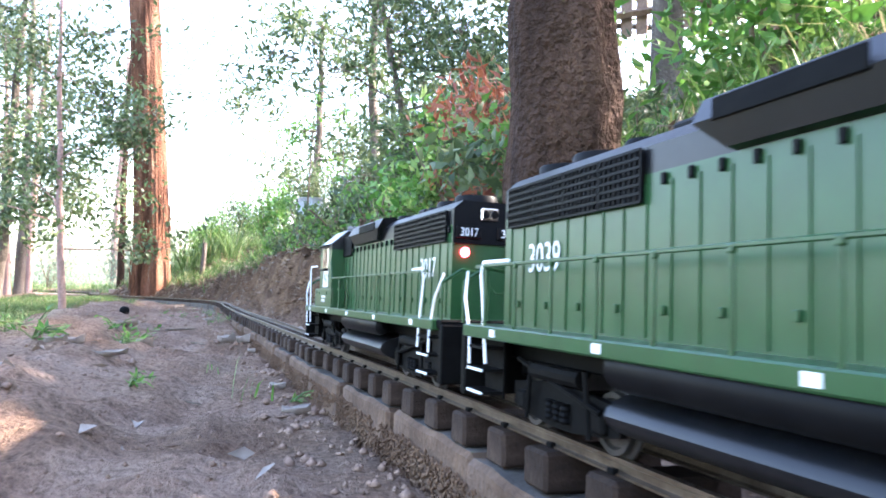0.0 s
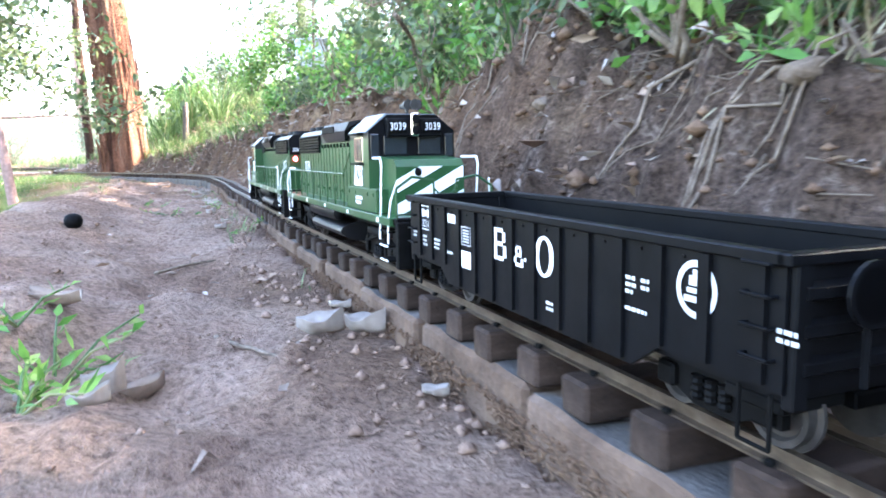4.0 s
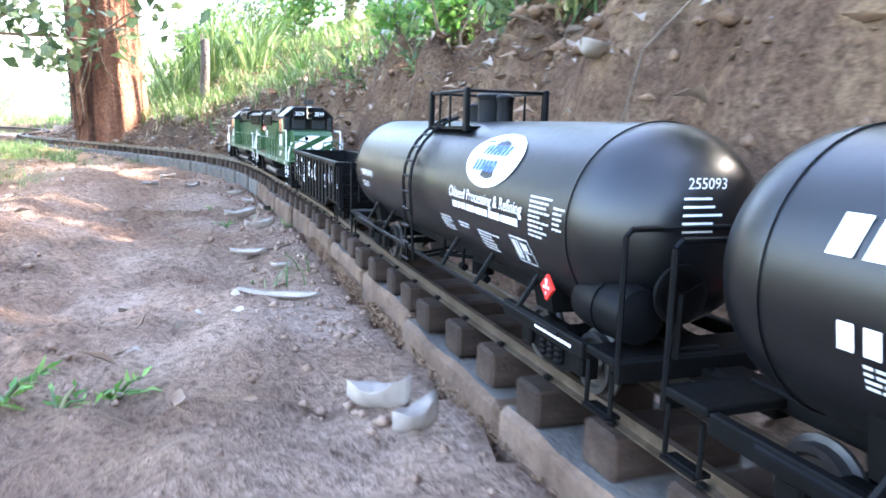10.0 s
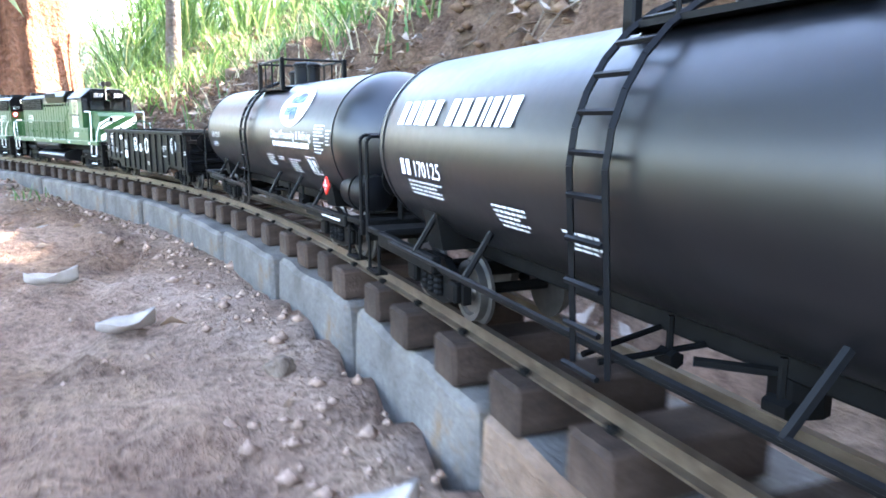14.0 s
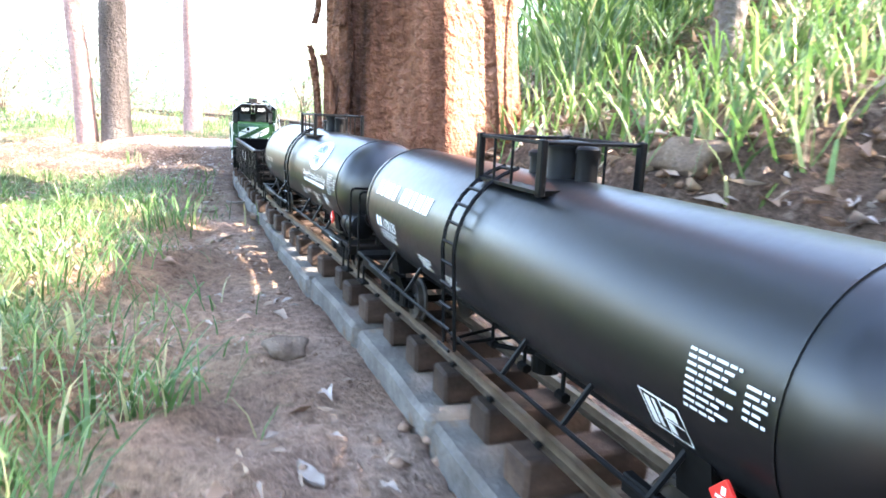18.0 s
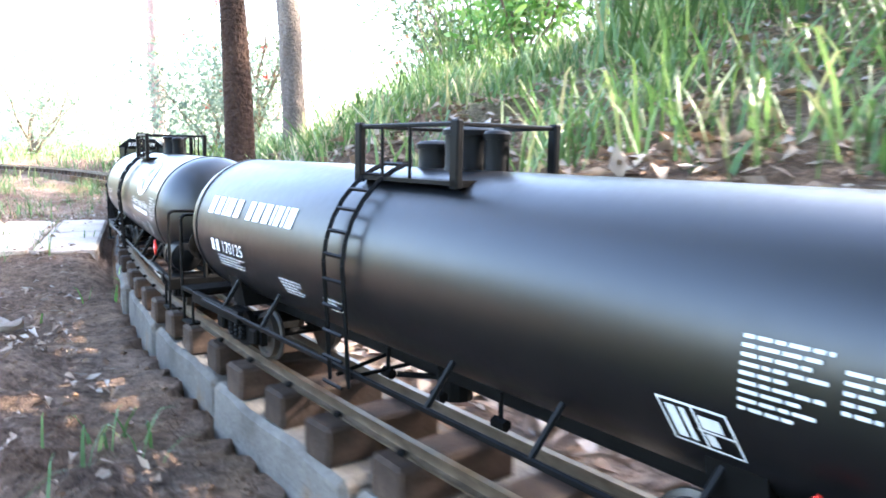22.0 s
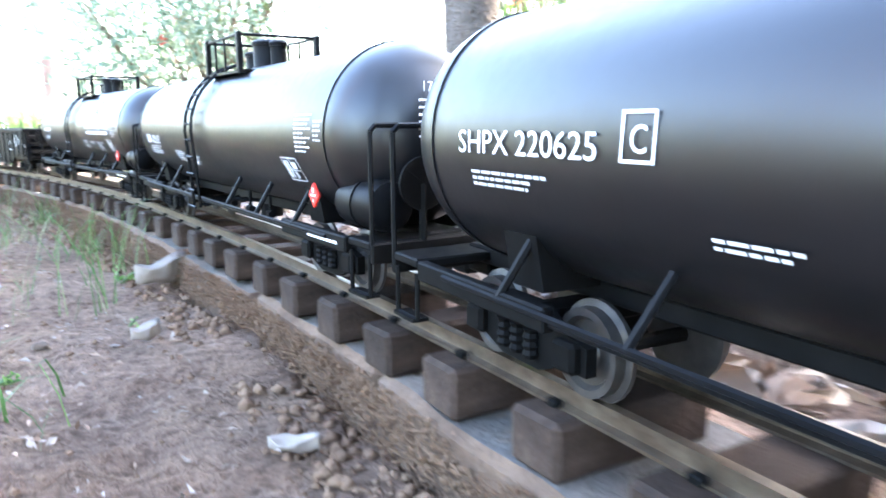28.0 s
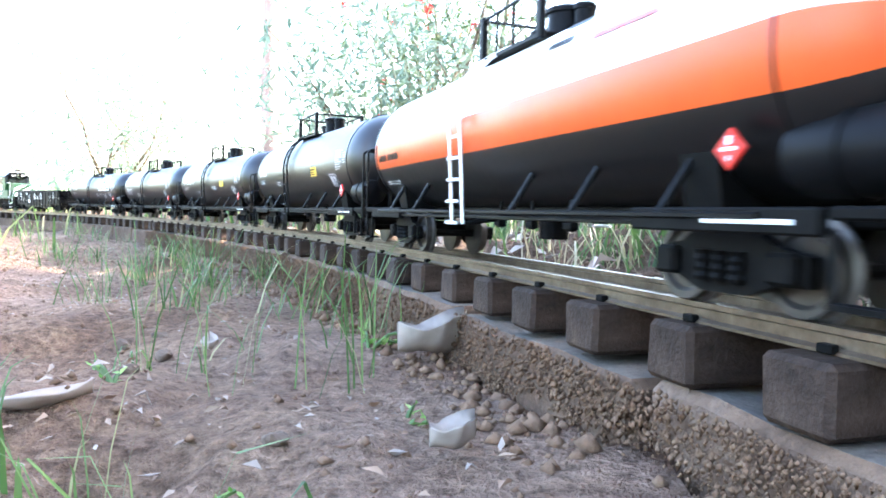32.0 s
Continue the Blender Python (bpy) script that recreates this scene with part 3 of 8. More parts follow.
# ---- track: kerb bed, sleepers, rails ----
def build_kerb():
    """A row of concrete blocks under the sleepers, each a little out of line."""
    kerb = tagged(new("kerb"), "row of weathered grey concrete edging blocks under the track", "kerb", kind="structure")
    rnd = random.Random(4)
    s, step = -3.0, 0.212
    kinds = []
    for width, centre in ((0.1, 0.008), (0.114, 0.001)):
        for bare in (True, False):
            bm = bmesh.new()
            box(bm, centre, 0, 0, width, step - 0.004, 0.13, 0.004)
            bmesh.ops.subdivide_edges(bm, edges=[e for e in bm.edges if e.calc_length() > 0.06], cuts=5, use_grid_fill=True)
            for v in bm.verts:
                v.co += noise.noise_vector(v.co * 23 + Vector((width * 90, 0, 0))) * 0.0024
            me = bpy.data.meshes.new("block")
            bm.to_mesh(me)
            bm.free()
            me.materials.append(M_CONCRETE if bare else M_CAKED)
            me.materials.append(M_CONCRETE)
            me.polygons.foreach_set("material_index", [1 if p.normal.z > 0.8 else 0 for p in me.polygons])
            kinds.append(me)
    while s < 18.5:
        c = s + step / 2
        x, y = on_line(c, rnd.uniform(-0.004, 0.004))
        bare = 5.9 < s < 10.2 + rnd.uniform(-0.3, 0.3)
        ob = new("block", kinds[(2 if 6.3 < s < 8.4 else 0) + (0 if bare else 1)])
        ob.parent = kerb
        ob.matrix_basis = pose(x, y, -0.065 + rnd.uniform(-0.003, 0.001), rnd.uniform(-0.5, 0.5), rnd.uniform(-0.8, 0.8), heading(c) + rnd.uniform(-0.9, 0.9))
        s += step
    return kerb


def build_sleepers():
    track = tagged(new("track"), "narrow garden railway track with thick brown timber sleepers", "railway track", kind="structure")
    rnd = random.Random(7)
    meshes = []
    for k in range(4):
        bm = bmesh.new()
        box(bm, 0, 0, 0, 0.075 + 0.002 * k, 0.0285, 0.0235, 0.0022)
        for v in bm.verts:
            v.co += noise.noise_vector(v.co * 55 + Vector((k * 3, 0, 0))) * 0.0011
        me = bpy.data.meshes.new("sleeper")
        bm.to_mesh(me)
        bm.free()
        me.materials.append(M_SLEEPER)
        meshes.append(me)
    s = -2.9
    places = []
    while s < 18.3:
        places.append(s)
        s += 0.0655
    rest_v, rest_f = [], []
    for s in places:
        x, y = on_line(s, rnd.uniform(-0.003, 0.003))
        me = meshes[rnd.randrange(4)]
        m = pose(x, y, 0.0118 + rnd.uniform(-0.0004, 0.0004), 0, rnd.uniform(-0.6, 0.6), heading(s) + rnd.uniform(-1.6, 1.6))
        if -0.9 < s < 15.3:
            ob = new("sleeper", me)
            ob.parent = track
            ob.matrix_basis = m
        else:
            n = len(rest_v)
            rest_v += [m @ v.co for v in me.vertices]
            rest_f += [tuple(n + i for i in p.vertices) for p in me.polygons]
    mesh_part("sleepers_beyond", rest_v, rest_f, M_SLEEPER, track)["kind"] = "stuff"
    # rails: foot, web and head
    prof = [(-0.0042, 0), (0.0042, 0), (0.0042, 0.0011), (0.0009, 0.0019), (0.0009, 0.0056), (0.0021, 0.0062), (0.0021, 0.0083), (-0.0021, 0.0083), (-0.0021, 0.0062), (-0.0009, 0.0056), (-0.0009, 0.0019), (-0.0042, 0.0011)]
    for side in (-1, 1):
        ss = np.arange(-3.0, 18.4, 0.03)
        verts, faces = [], []
        for i, q in enumerate(ss):
            x0, y0 = on_line(q, side * GAUGE / 2)
            x1, y1 = on_line(q, side * GAUGE / 2 + 0.01)
            ux, uy = (x1 - x0) / 0.01, (y1 - y0) / 0.01
            verts += [(x0 + ux * a, y0 + uy * a, 0.0237 + b) for a, b in prof]
            if i:
                n, m = len(prof), (i - 1) * len(prof)
                faces += [(m + k, m + (k + 1) % n, m + n + (k + 1) % n, m + n + k) for k in range(n)]
        mesh_part("rail", verts, faces, M_RAIL, track, "tarnished brass rail")
    # rail clips on the nearest stretch
    bm = bmesh.new()
    box(bm, 0, 0, 0, 0.004, 0.006, 0.003, 0.0006)
    clip = bpy.data.meshes.new("spike")
    bm.to_mesh(clip)
    bm.free()
    clip.materials.append(M_CHASSIS)
    for s in places:
        if -0.8 < s < 14.0:
            x, y = on_line(s, -GAUGE / 2 - 0.0045)
            ob = new("spike", clip)
            ob.parent = track
            ob.matrix_basis = pose(x, y, 0.0255, 0, 0, heading(s))
    return track


build_kerb()
build_sleepers()

# ---- rolling stock; each car's own space: x right, y ahead, z up from the rail top ----
def build_truck(parent, y0, wheelbase=0.058, heavy=False, label=""):
    """A two-axle bogie: side frames, springs, wheels, axles."""
    truck = new("truck")
    truck.parent = parent
    for sx in (-1, 1):
        bm = bmesh.new()
        x = sx * 0.031
        h = wheelbase / 2
        if heavy:
            out = [(-h - 0.016, 0.012), (-h - 0.016, 0.026), (-0.02, 0.03), (0.02, 0.03), (h + 0.016, 0.026), (h + 0.016, 0.012), (h + 0.006, 0.01), (0.012, 0.006), (-0.012, 0.006), (-h - 0.006, 0.01)]
        else:
            out = [(-h - 0.009, 0.011), (-h - 0.009, 0.021), (-h + 0.006, 0.024), (-0.012, 0.031), (0.012, 0.031), (h - 0.006, 0.024), (h + 0.009, 0.021), (h + 0.009, 0.011), (h - 0.004, 0.011), (0.012, 0.006), (-0.012, 0.006), (-h + 0.004, 0.011)]
        prism(bm, [(y0 + a, b) for a, b in out], "x", x - 0.0022, x + 0.0022)
        for k in (-1, 1):
            box(bm, x + sx * 0.003, y0 + k * h, 0.0165, 0.006, 0.012, 0.011, 0.0015)
        part("side_frame", bm, M_CHASSIS, truck, "matt black cast side frame")
        for k in (-0.0085, 0, 0.0085):
            bm = bmesh.new()
            lathe(bm, [(0.0034 if j % 2 else 0.0026, 0.0016 * j) for j in range(8)], "z", (x + sx * 0.0034, y0 + k, 0.010), 8)
            part("spring", bm, M_CHASSIS, truck)
    for k in (-1, 1):
        for sx in (-1, 1):
            bm = bmesh.new()
            lathe(bm, [(0.004, -0.003), (0.0155, -0.0028), (0.0185, -0.0026), (0.0185, -0.0008), (0.016, 0.0), (0.0158, 0.0042), (0.013, 0.0042), (0.0115, 0.0022), (0.006, 0.0022), (0.005, 0.0042), (0.001, 0.0042)], "x", (0, 0, 0), 24)
            for v in bm.verts:
                v.co.x *= sx
                v.co += Vector((sx * (GAUGE / 2 - 0.0012), y0 + k * wheelbase / 2, 0.0163))
            bmesh.ops.recalc_face_normals(bm, faces=bm.faces[:])
            part("wheel", bm, M_WHEEL, truck, "dark metal wheel with worn tread", smooth=True)
        bm = bmesh.new()
        rod(bm, (-0.03, y0 + k * wheelbase / 2, 0.0163), (0.03, y0 + k * wheelbase / 2, 0.0163), 0.003, 8)
        part("axle", bm, M_CHASSIS, truck)
    bm = bmesh.new()
    box(bm, 0, y0, 0.022, 0.06, 0.016, 0.008, 0.001)
    part("bolster", bm, M_CHASSIS, truck)
    return truck


def build_coupler(parent, y_end, sgn):
    bm = bmesh.new()
    box(bm, 0, y_end - sgn * 0.016, 0.026, 0.009, 0.03, 0.008, 0.001)
    box(bm, 0.002, y_end - sgn * 0.002, 0.026, 0.017, 0.013, 0.013, 0.002)
    part("coupler", bm, M_CHASSIS, parent)


def build_wrapped(name, vf, y0, phi0, radius, zc, material, parent, lift=0.0007, label="", side=-1, slant=0.0):
    """Flat lettering laid round a tank's side; u runs towards the rear as seen from the left."""
    v, f = vf
    ph = phi0 + v[:, 1] / radius
    u = v[:, 0] + slant * v[:, 1]
    co = np.stack([side * (radius + lift) * np.cos(ph), y0 + side * u, zc + (radius + lift) * np.sin(ph)], 1)
    return mesh_part(name, co, f, material, parent, label)


def build_flat(name, vf, origin, right, up, material, parent, label=""):
    v, f = vf
    o, r, w = Vector(origin), Vector(right), Vector(up)
    return mesh_part(name, [o + r * float(a) + w * float(b) for a, b in v], f, material, parent, label)


TANK_R, TANK_Z, TANK_L = 0.0505, 0.0875, 0.265     # radius, axis height, half length


def build_tank_car(kind):
    label = {
        "oval": "black tank car with a white oval badge and white lettering",
        "pacific": "black tank car with large white block lettering",
        "shpx": "black tank car with white reporting marks and a yellow label",
        "plain": "black tank car with small white stencils and a yellow label",
        "orange": "tank car with white top, orange band and black belly"}[kind]
    car = tagged(new("tank_car"), label, "tank car", group="cars of the model train")
    R, Z, H = TANK_R, TANK_Z, TANK_L
    # shell with dished ends
    tip, dish = H + 0.0125, 0.042
    prof = [(max(0.0005, R * math.sin(math.pi / 2 * i / 10) ** 0.75), -tip + dish * (1 - math.cos(math.pi / 2 * i / 10)) ** 0.9) for i in range(11)]
    full = prof + [(R, 0.0)] + [(r, -h) for r, h in prof[::-1]]
    bm = bmesh.new()
    lathe(bm, full, "y", (0, 0, Z), 56)
    shell = part("tank", bm, M_TANK, car, "satin black tank" if kind != "orange" else "three-colour tank", smooth=True, angle=60)
    if kind == "orange":
        me = shell.data
        me.materials.append(M_ORANGE)
        me.materials.append(M_WHITE)
        for p in me.polygons:
            zz = p.center.z - Z
            p.material_index = 2 if zz > 0.004 else (1 if zz > -0.014 else 0)
    for sy in (-1, 1):
        bm = bmesh.new()
        lathe(bm, [(R, -0.0006), (R + 0.0007, -0.0006), (R + 0.0007, 0.0006), (R, 0.0006)], "y", (0, sy * (tip - dish - 0.001), Z), 56)
        part("weld_seam", bm, M_TANK, car)
    # crash deck, rails and fittings on top
    top = Z + R
    deck = new("walkway")
    deck.parent = car
    bm = bmesh.new()
    for sx in (-1, 1):
        box(bm, sx * 0.026, -0.005, top - 0.0055, 0.013, 0.085, 0.002)
    for y in (0.0355, -0.0455):
        box(bm, 0, y, top - 0.0055, 0.066, 0.004, 0.003)
    part("deck_plate", bm, M_BLACK, deck)
    pm = M_BLACK
    for sx in (-1, 1):
        for y in (0.0355, -0.0455):
            bm = bmesh.new()
            box(bm, sx * 0.031, y, top + 0.0075, 0.004, 0.006, 0.031, 0.0008)
            part("post", bm, pm, deck)
        bm = bmesh.new()
        rod(bm, (sx * 0.031, 0.0355, top + 0.021), (sx * 0.031, -0.0455, top + 0.021), 0.0011)
        rod(bm, (sx * 0.031, 0.014, top - 0.006), (sx * 0.031, 0.014, top + 0.021), 0.0009)
        rod(bm, (sx * 0.031, -0.01, top - 0.006), (sx * 0.031, -0.01, top + 0.021), 0.0009)
        part("hand_rail", bm, pm, deck)
    for y in (0.0355, -0.0455):
        bm = bmesh.new()
        rod(bm, (-0.031, y, top + 0.021), (0.031, y, top + 0.021), 0.0011)
        part("hand_rail", bm, pm, deck)
    for name, y, r, h in (("valve_cover", 0.015, 0.0095, 0.014), ("manway", -0.013, 0.0125, 0.021), ("vent", -0.0335, 0.0062, 0.019)):
        bm = bmesh.new()
        lathe(bm, [(r * 1.05, -0.004), (r * 1.05, 0.0), (r, 0.001), (r, h - 0.004), (r * 1.12, h - 0.004), (r * 1.12, h - 0.0015), (r * 0.9, h), (0.001, h + 0.0008)], "z", (0.004, y, top), 20)
        part(name, bm, M_BLACK, deck, smooth=True)
    # ladders over both sides
    for sx in (-1, 1):
        ladder = new("ladder")
        ladder.parent = car
        lm = M_BLACK if kind != "orange" else M_WHITE
        for y in (0.012, 0.031):
            bm = bmesh.new()
            pts = [(sx * (R + 0.005) * math.cos(a), y, Z + (R + 0.005) * math.sin(a)) for a in np.radians([74, 62, 50, 38, 26, 14, 2])]
            pts += [(sx * (R + 0.003), y, 0.06), (sx * (R + 0.001), y, 0.026)]
            for a, b in zip(pts, pts[1:]):
                rod(bm, a, b, 0.0013, 4)
            part("stile", bm, lm, ladder)
        for k in range(11):
            t = k / 10
            if t < 0.55:
                a = radians(70 - t / 0.55 * 70)
                x, z = (R + 0.005) * math.cos(a), Z + (R + 0.005) * math.sin(a)
            else:
                x, z = R + 0.005, Z - (t - 0.55) / 0.45 * 0.061
            bm = bmesh.new()
            rod(bm, (sx * x, 0.012, z), (sx * x, 0.031, z), 0.0011, 5)
            part("rung", bm, lm, ladder)
    # running rods along the sides with slanted struts
    for sx in (-1, 1):
        bm = bmesh.new()
        rod(bm, (sx * 0.049, H - 0.035, 0.0335), (sx * 0.049, -H + 0.035, 0.0335), 0.0013)
        rod(bm, (sx * 0.046, H - 0.035, 0.0305), (sx * 0.046, -H + 0.035, 0.0305), 0.001)
        part("side_rod", bm, M_BLACK, car)
        for y in (0.19, 0.125, -0.05, -0.115, -0.18):
            bm = bmesh.new()
            rod(bm, (sx * 0.049, y, 0.033), (sx * 0.037, y - 0.006, 0.0565), 0.0016)
            part("strut", bm, M_BLACK, car)
    # underframe
    bm = bmesh.new()
    box(bm, 0, 0, 0.034, 0.022, 2 * H + 0.02, 0.008, 0.001)
    for sy in (-1, 1):
        prism(bm, [(-0.036, 0.036), (0.036, 0.036), (0.04, 0.058), (0.03, 0.052), (0, 0.043), (-0.03, 0.052), (-0.04, 0.058)], "y", sy * 0.19 - 0.01, sy * 0.19 + 0.01)
    part("underframe", bm, M_CHASSIS, car)
    for sy in (-1, 1):
        bm = bmesh.new()
        box(bm, 0, sy * (H + 0.002), 0.0345, 0.096, 0.024, 0.004, 0.0008)
        part("end_platform", bm, M_CHASSIS, car)
        bm = bmesh.new()
        box(bm, 0, sy * (H + 0.0155), 0.031, 0.096, 0.003, 0.01, 0.0008)
        part("end_beam", bm, M_CHASSIS, car)
        for sx in (-1, 1):
            bm = bmesh.new()
            box(bm, sx * 0.0465, sy * (H - 0.057), 0.032, 0.005, 0.09, 0.0085, 0.0008)
            part("side_sill", bm, M_CHASSIS, car)
        bm = bmesh.new()
        y = sy * (H + 0.0152)
        pipe(bm, [(-0.047, y, 0.035), (-0.047, y, 0.09), (-0.044, y, 0.093), (0.044, y, 0.093), (0.047, y, 0.09), (0.047, y, 0.035)], 0.0013)
        part("end_railing", bm, M_BLACK, car)
        build_coupler(car, sy * 0.298, sy)
        for sx in (-1, 1):
            bm = bmesh.new()
            pipe(bm, [(sx * 0.047, sy * (H + 0.012), 0.03), (sx * 0.047, sy * (H + 0.012), 0.009), (sx * 0.047, sy * (H - 0.008), 0.009), (sx * 0.047, sy * (H - 0.008), 0.03)], 0.0011)
            box(bm, sx * 0.0455, sy * (H + 0.002), 0.0088, 0.008, 0.02, 0.0016)
            part("step", bm, M_CHASSIS, car)
        build_truck(car, sy * 0.198)
    # brake gear at the rear
    bm = bmesh.new()
    lathe(bm, [(0.004, -0.023), (0.0125, -0.02), (0.0135, -0.012), (0.0135, 0.012), (0.0125, 0.02), (0.004, 0.023)], "y", (-0.032, -H + 0.012, 0.0525), 18)
    lathe(bm, [(0.0143, -0.001), (0.0143, 0.001)], "y", (-0.032, -H + 0.012, 0.0525), 18)
    part("air_reservoir", bm, M_BLACK, car, "glossy black air cylinder", smooth=True)
    bm = bmesh.new()
    wy = -H - 0.0155
    lathe(bm, [(0.0115, -0.001), (0.0135, -0.001), (0.0135, 0.001), (0.0115, 0.001), (0.0115, -0.001)], "y", (-0.018, wy, 0.064), 20)
    for k in range(3):
        a = 2 * math.pi * k / 3 + 0.4
        rod(bm, (-0.018, wy, 0.064), (-0.018 + 0.0122 * math.cos(a), wy, 0.064 + 0.0122 * math.sin(a)), 0.0012, 5)
    rod(bm, (-0.018, wy, 0.035), (-0.018, wy, 0.064), 0.002, 6)
    part("brake_wheel", bm, M_CHASSIS, car)
    bm = bmesh.new()
    rod(bm, (0.012, 0.16, 0.03), (0.012, -0.15, 0.03), 0.001)
    rod(bm, (-0.03, 0.0, 0.033), (0.02, -0.04, 0.03), 0.0016)
    rod(bm, (-0.045, 0.0355, 0.026), (0.01, 0.04, 0.034), 0.0012)
    rod(bm, (-0.045, 0.0265, 0.026), (0.01, 0.01, 0.034), 0.0012)
    for y in (0.02, -0.025, -0.07):
        rod(bm, (-0.022, y, 0.041), (-0.022, y, 0.026), 0.0012)
        rod(bm, (-0.022, y - 0.004, 0.027), (-0.022, y + 0.004, 0.027), 0.003)
    part("brake_rigging", bm, M_CHASSIS, car)
    bm = bmesh.new()
    lathe(bm, [(0.009, 0.0), (0.009, 0.014), (0.006, 0.02), (0.006, 0.03)], "z", (0, -0.012, 0.018), 12)
    part("outlet_valve", bm, M_CHASSIS, car)
    # hazard placards
    for y, sy in ((-H + 0.047, -1),):
        for sx in (-1, 1):
            pl = bmesh.new()
            box(pl, 0, 0, 0, 0.0016, 0.0098, 0.0098, 0.0002, pose(0, 0, 0, 45))
            bmesh.ops.translate(pl, verts=pl.verts[:], vec=(sx * 0.0495, y, 0.055))
            plo = part("placard", pl, M_RED, car, "red diamond hazard placard with white marks")
            e = 0.0495 + 0.001
            build_flat("placard_mark", bars([(-0.0034, -0.0006, 0.0068, 0.0012), (-0.001, 0.0014, 0.002, 0.0028), (-0.0005, -0.0038, 0.001, 0.0016)]), (sx * e, y, 0.055), (0, sx * 1, 0), (0, 0, 1), M_WHITE, plo, "white flame and bar")
    bm = bmesh.new()
    box(bm, 0.034, -H - 0.0165, 0.05, 0.0125, 0.002, 0.0125, 0.0003, pose(0, 0, 0, 0, 45))
    part("placard", bm, M_RED, car, "red diamond hazard placard")
    # stencils
    def wrap(vf, y, phi, mat=M_WHITE, label="white stencilled lettering", slant=0.0, name="lettering", lift=0.0007):
        return build_wrapped(name, vf, y, radians(phi), R, Z, mat, car, lift, label, -1, slant)

    def small(y, phi, w, rows, h=0.0011, gap=0.0022, seed=1, slant=0.0, mat=M_STENCIL, tail=0.6):
        rr = random.Random(seed)
        out = []
        for k in range(rows):
            ww = w * (1 if k < 1 else rr.uniform(tail, 1))
            u = 0.0
            while u < ww - 0.001:
                a = min(rr.uniform(0.0022, 0.006), ww - u)
                out.append((u, -k * gap, a, h))
                u += a + 0.0008
        wrap(bars(out), y, phi, mat, "rows of small white stencilling", slant)

    def spread(text, h, width):
        """Lettering drawn to a given length."""
        v, f = letters(text, h)
        return v * np.array([width / v[:, 0].max(), 1.0]), f

    if kind == "oval":
        wrap(spread("CHSX 255093", 0.0062, 0.05), 0.21, -6)
        small(0.207, -14, 0.03, 3, seed=3)
        n = 40
        ov = np.array([(0.039 * math.cos(2 * math.pi * k / n), 0.0195 * math.sin(2 * math.pi * k / n)) for k in range(n)] + [(0, 0)])
        wrap((ov, [(k, (k + 1) % n, n) for k in range(n)]), -0.126, 33, M_WHITE, "white oval badge", name="badge")
        # two lines of lettering and a furrow mark on the badge, as bars
        wrap(bars([(-0.019 + 0.0056 * k, 0.0012, 0.0036, 0.0078) for k in range(7)] + [(-0.0205 + 0.0056 * k, -0.0098, 0.0036, 0.0078) for k in range(6)] + [(-0.0265, 0.0105, 0.0125, 0.0016), (-0.012, 0.0105, 0.0022, 0.0052), (-0.0075, 0.011, 0.0022, 0.0058), (-0.003, 0.0115, 0.0022, 0.006)]), -0.126, 33, M_BLUE, "dark blue bars of lettering on the badge", lift=0.0012, name="badge_lettering", slant=0.2)
        wrap(spread("Oilseed Processing & Refining", 0.0072, 0.117), -0.0695, -0.5)
        wrap(bars([(0.0, 0, 0.0085, 0.004), (0.0105, 0, 0.004, 0.004), (0.0165, 0, 0.0075, 0.004), (0.026, 0, 0.0145, 0.004), (0.0425, 0, 0.019, 0.004), (0.0635, 0, 0.0165, 0.004), (0.082, 0, 0.0225, 0.004)]), -0.077, -8, label="line of small white lettering")
        small(-0.045, -19.5, 0.024, 5, seed=4, slant=-0.3)
        small(-0.083, -20, 0.02, 2, seed=41, slant=-0.3)
        small(-0.117, -21, 0.034, 6, seed=5, slant=-0.3)
    elif kind == "pacific":
        # large block lettering, one bar to a letter
        cells, u = [], 0.0
        for w in (0.0125, 0.0125, 0.0045, 0.0145, 0.0125, -0.0085, 0.0105, 0.0135, 0.012, 0.0045, 0.0095, 0.0045, 0.012):
            if w < 0:
                u -= w
                continue
            cells.append((u, 0.0, w * 0.72, 0.0125))
            u += w * 0.86 + 0.0016
        wrap(bars(cells), 0.212, 15, slant=0.15, label="large white block lettering")
        wrap(bars([(0, 0, 0.0055, 0.0082), (0.0085, 0, 0.0055, 0.0082)]), 0.204, -14)
        wrap(spread("170125", 0.0082, 0.036), 0.186, -14)
        small(0.196, -18, 0.046, 4, seed=13)
        small(0.1, -21, 0.03, 5, seed=14, slant=-0.4)
        small(0.048, -25, 0.022, 4, seed=15, slant=-0.4)
    elif kind == "shpx":
        wrap(spread("SHPX 220625", 0.0082, 0.076), 0.213, -4)
        small(0.205, -12, 0.045, 3, seed=23)
        wrap(bars([(0, 0, 0.0125, 0.0009), (0, 0.0125, 0.0125, 0.0009), (0, 0, 0.0009, 0.0134), (0.0116, 0, 0.0009, 0.0134)]), 0.128, -4)
        wrap(spread("C", 0.0075, 0.0062), 0.1245, -1)
        wrap(bars([(0, 0, 0.026, 0.0105)]), -0.092, -14, M_YELLOW, "yellow label", name="label_plate")
        small(-0.03, -14, 0.036, 3, seed=24)
        small(0.1, -24, 0.024, 2, seed=25)
    elif kind == "plain":
        wrap(bars([(0.0046 * k + (0.004 if k > 3 else 0), 0, 0.0034, 0.005) for k in range(10)]), 0.21, -4, M_STENCIL)
        small(0.208, -12, 0.036, 3, seed=33)
        small(0.098, -18, 0.024, 3, seed=34)
        wrap(bars([(0, 0, 0.025, 0.0112)]), -0.092, -15, M_YELLOW, "yellow label", name="label_plate")
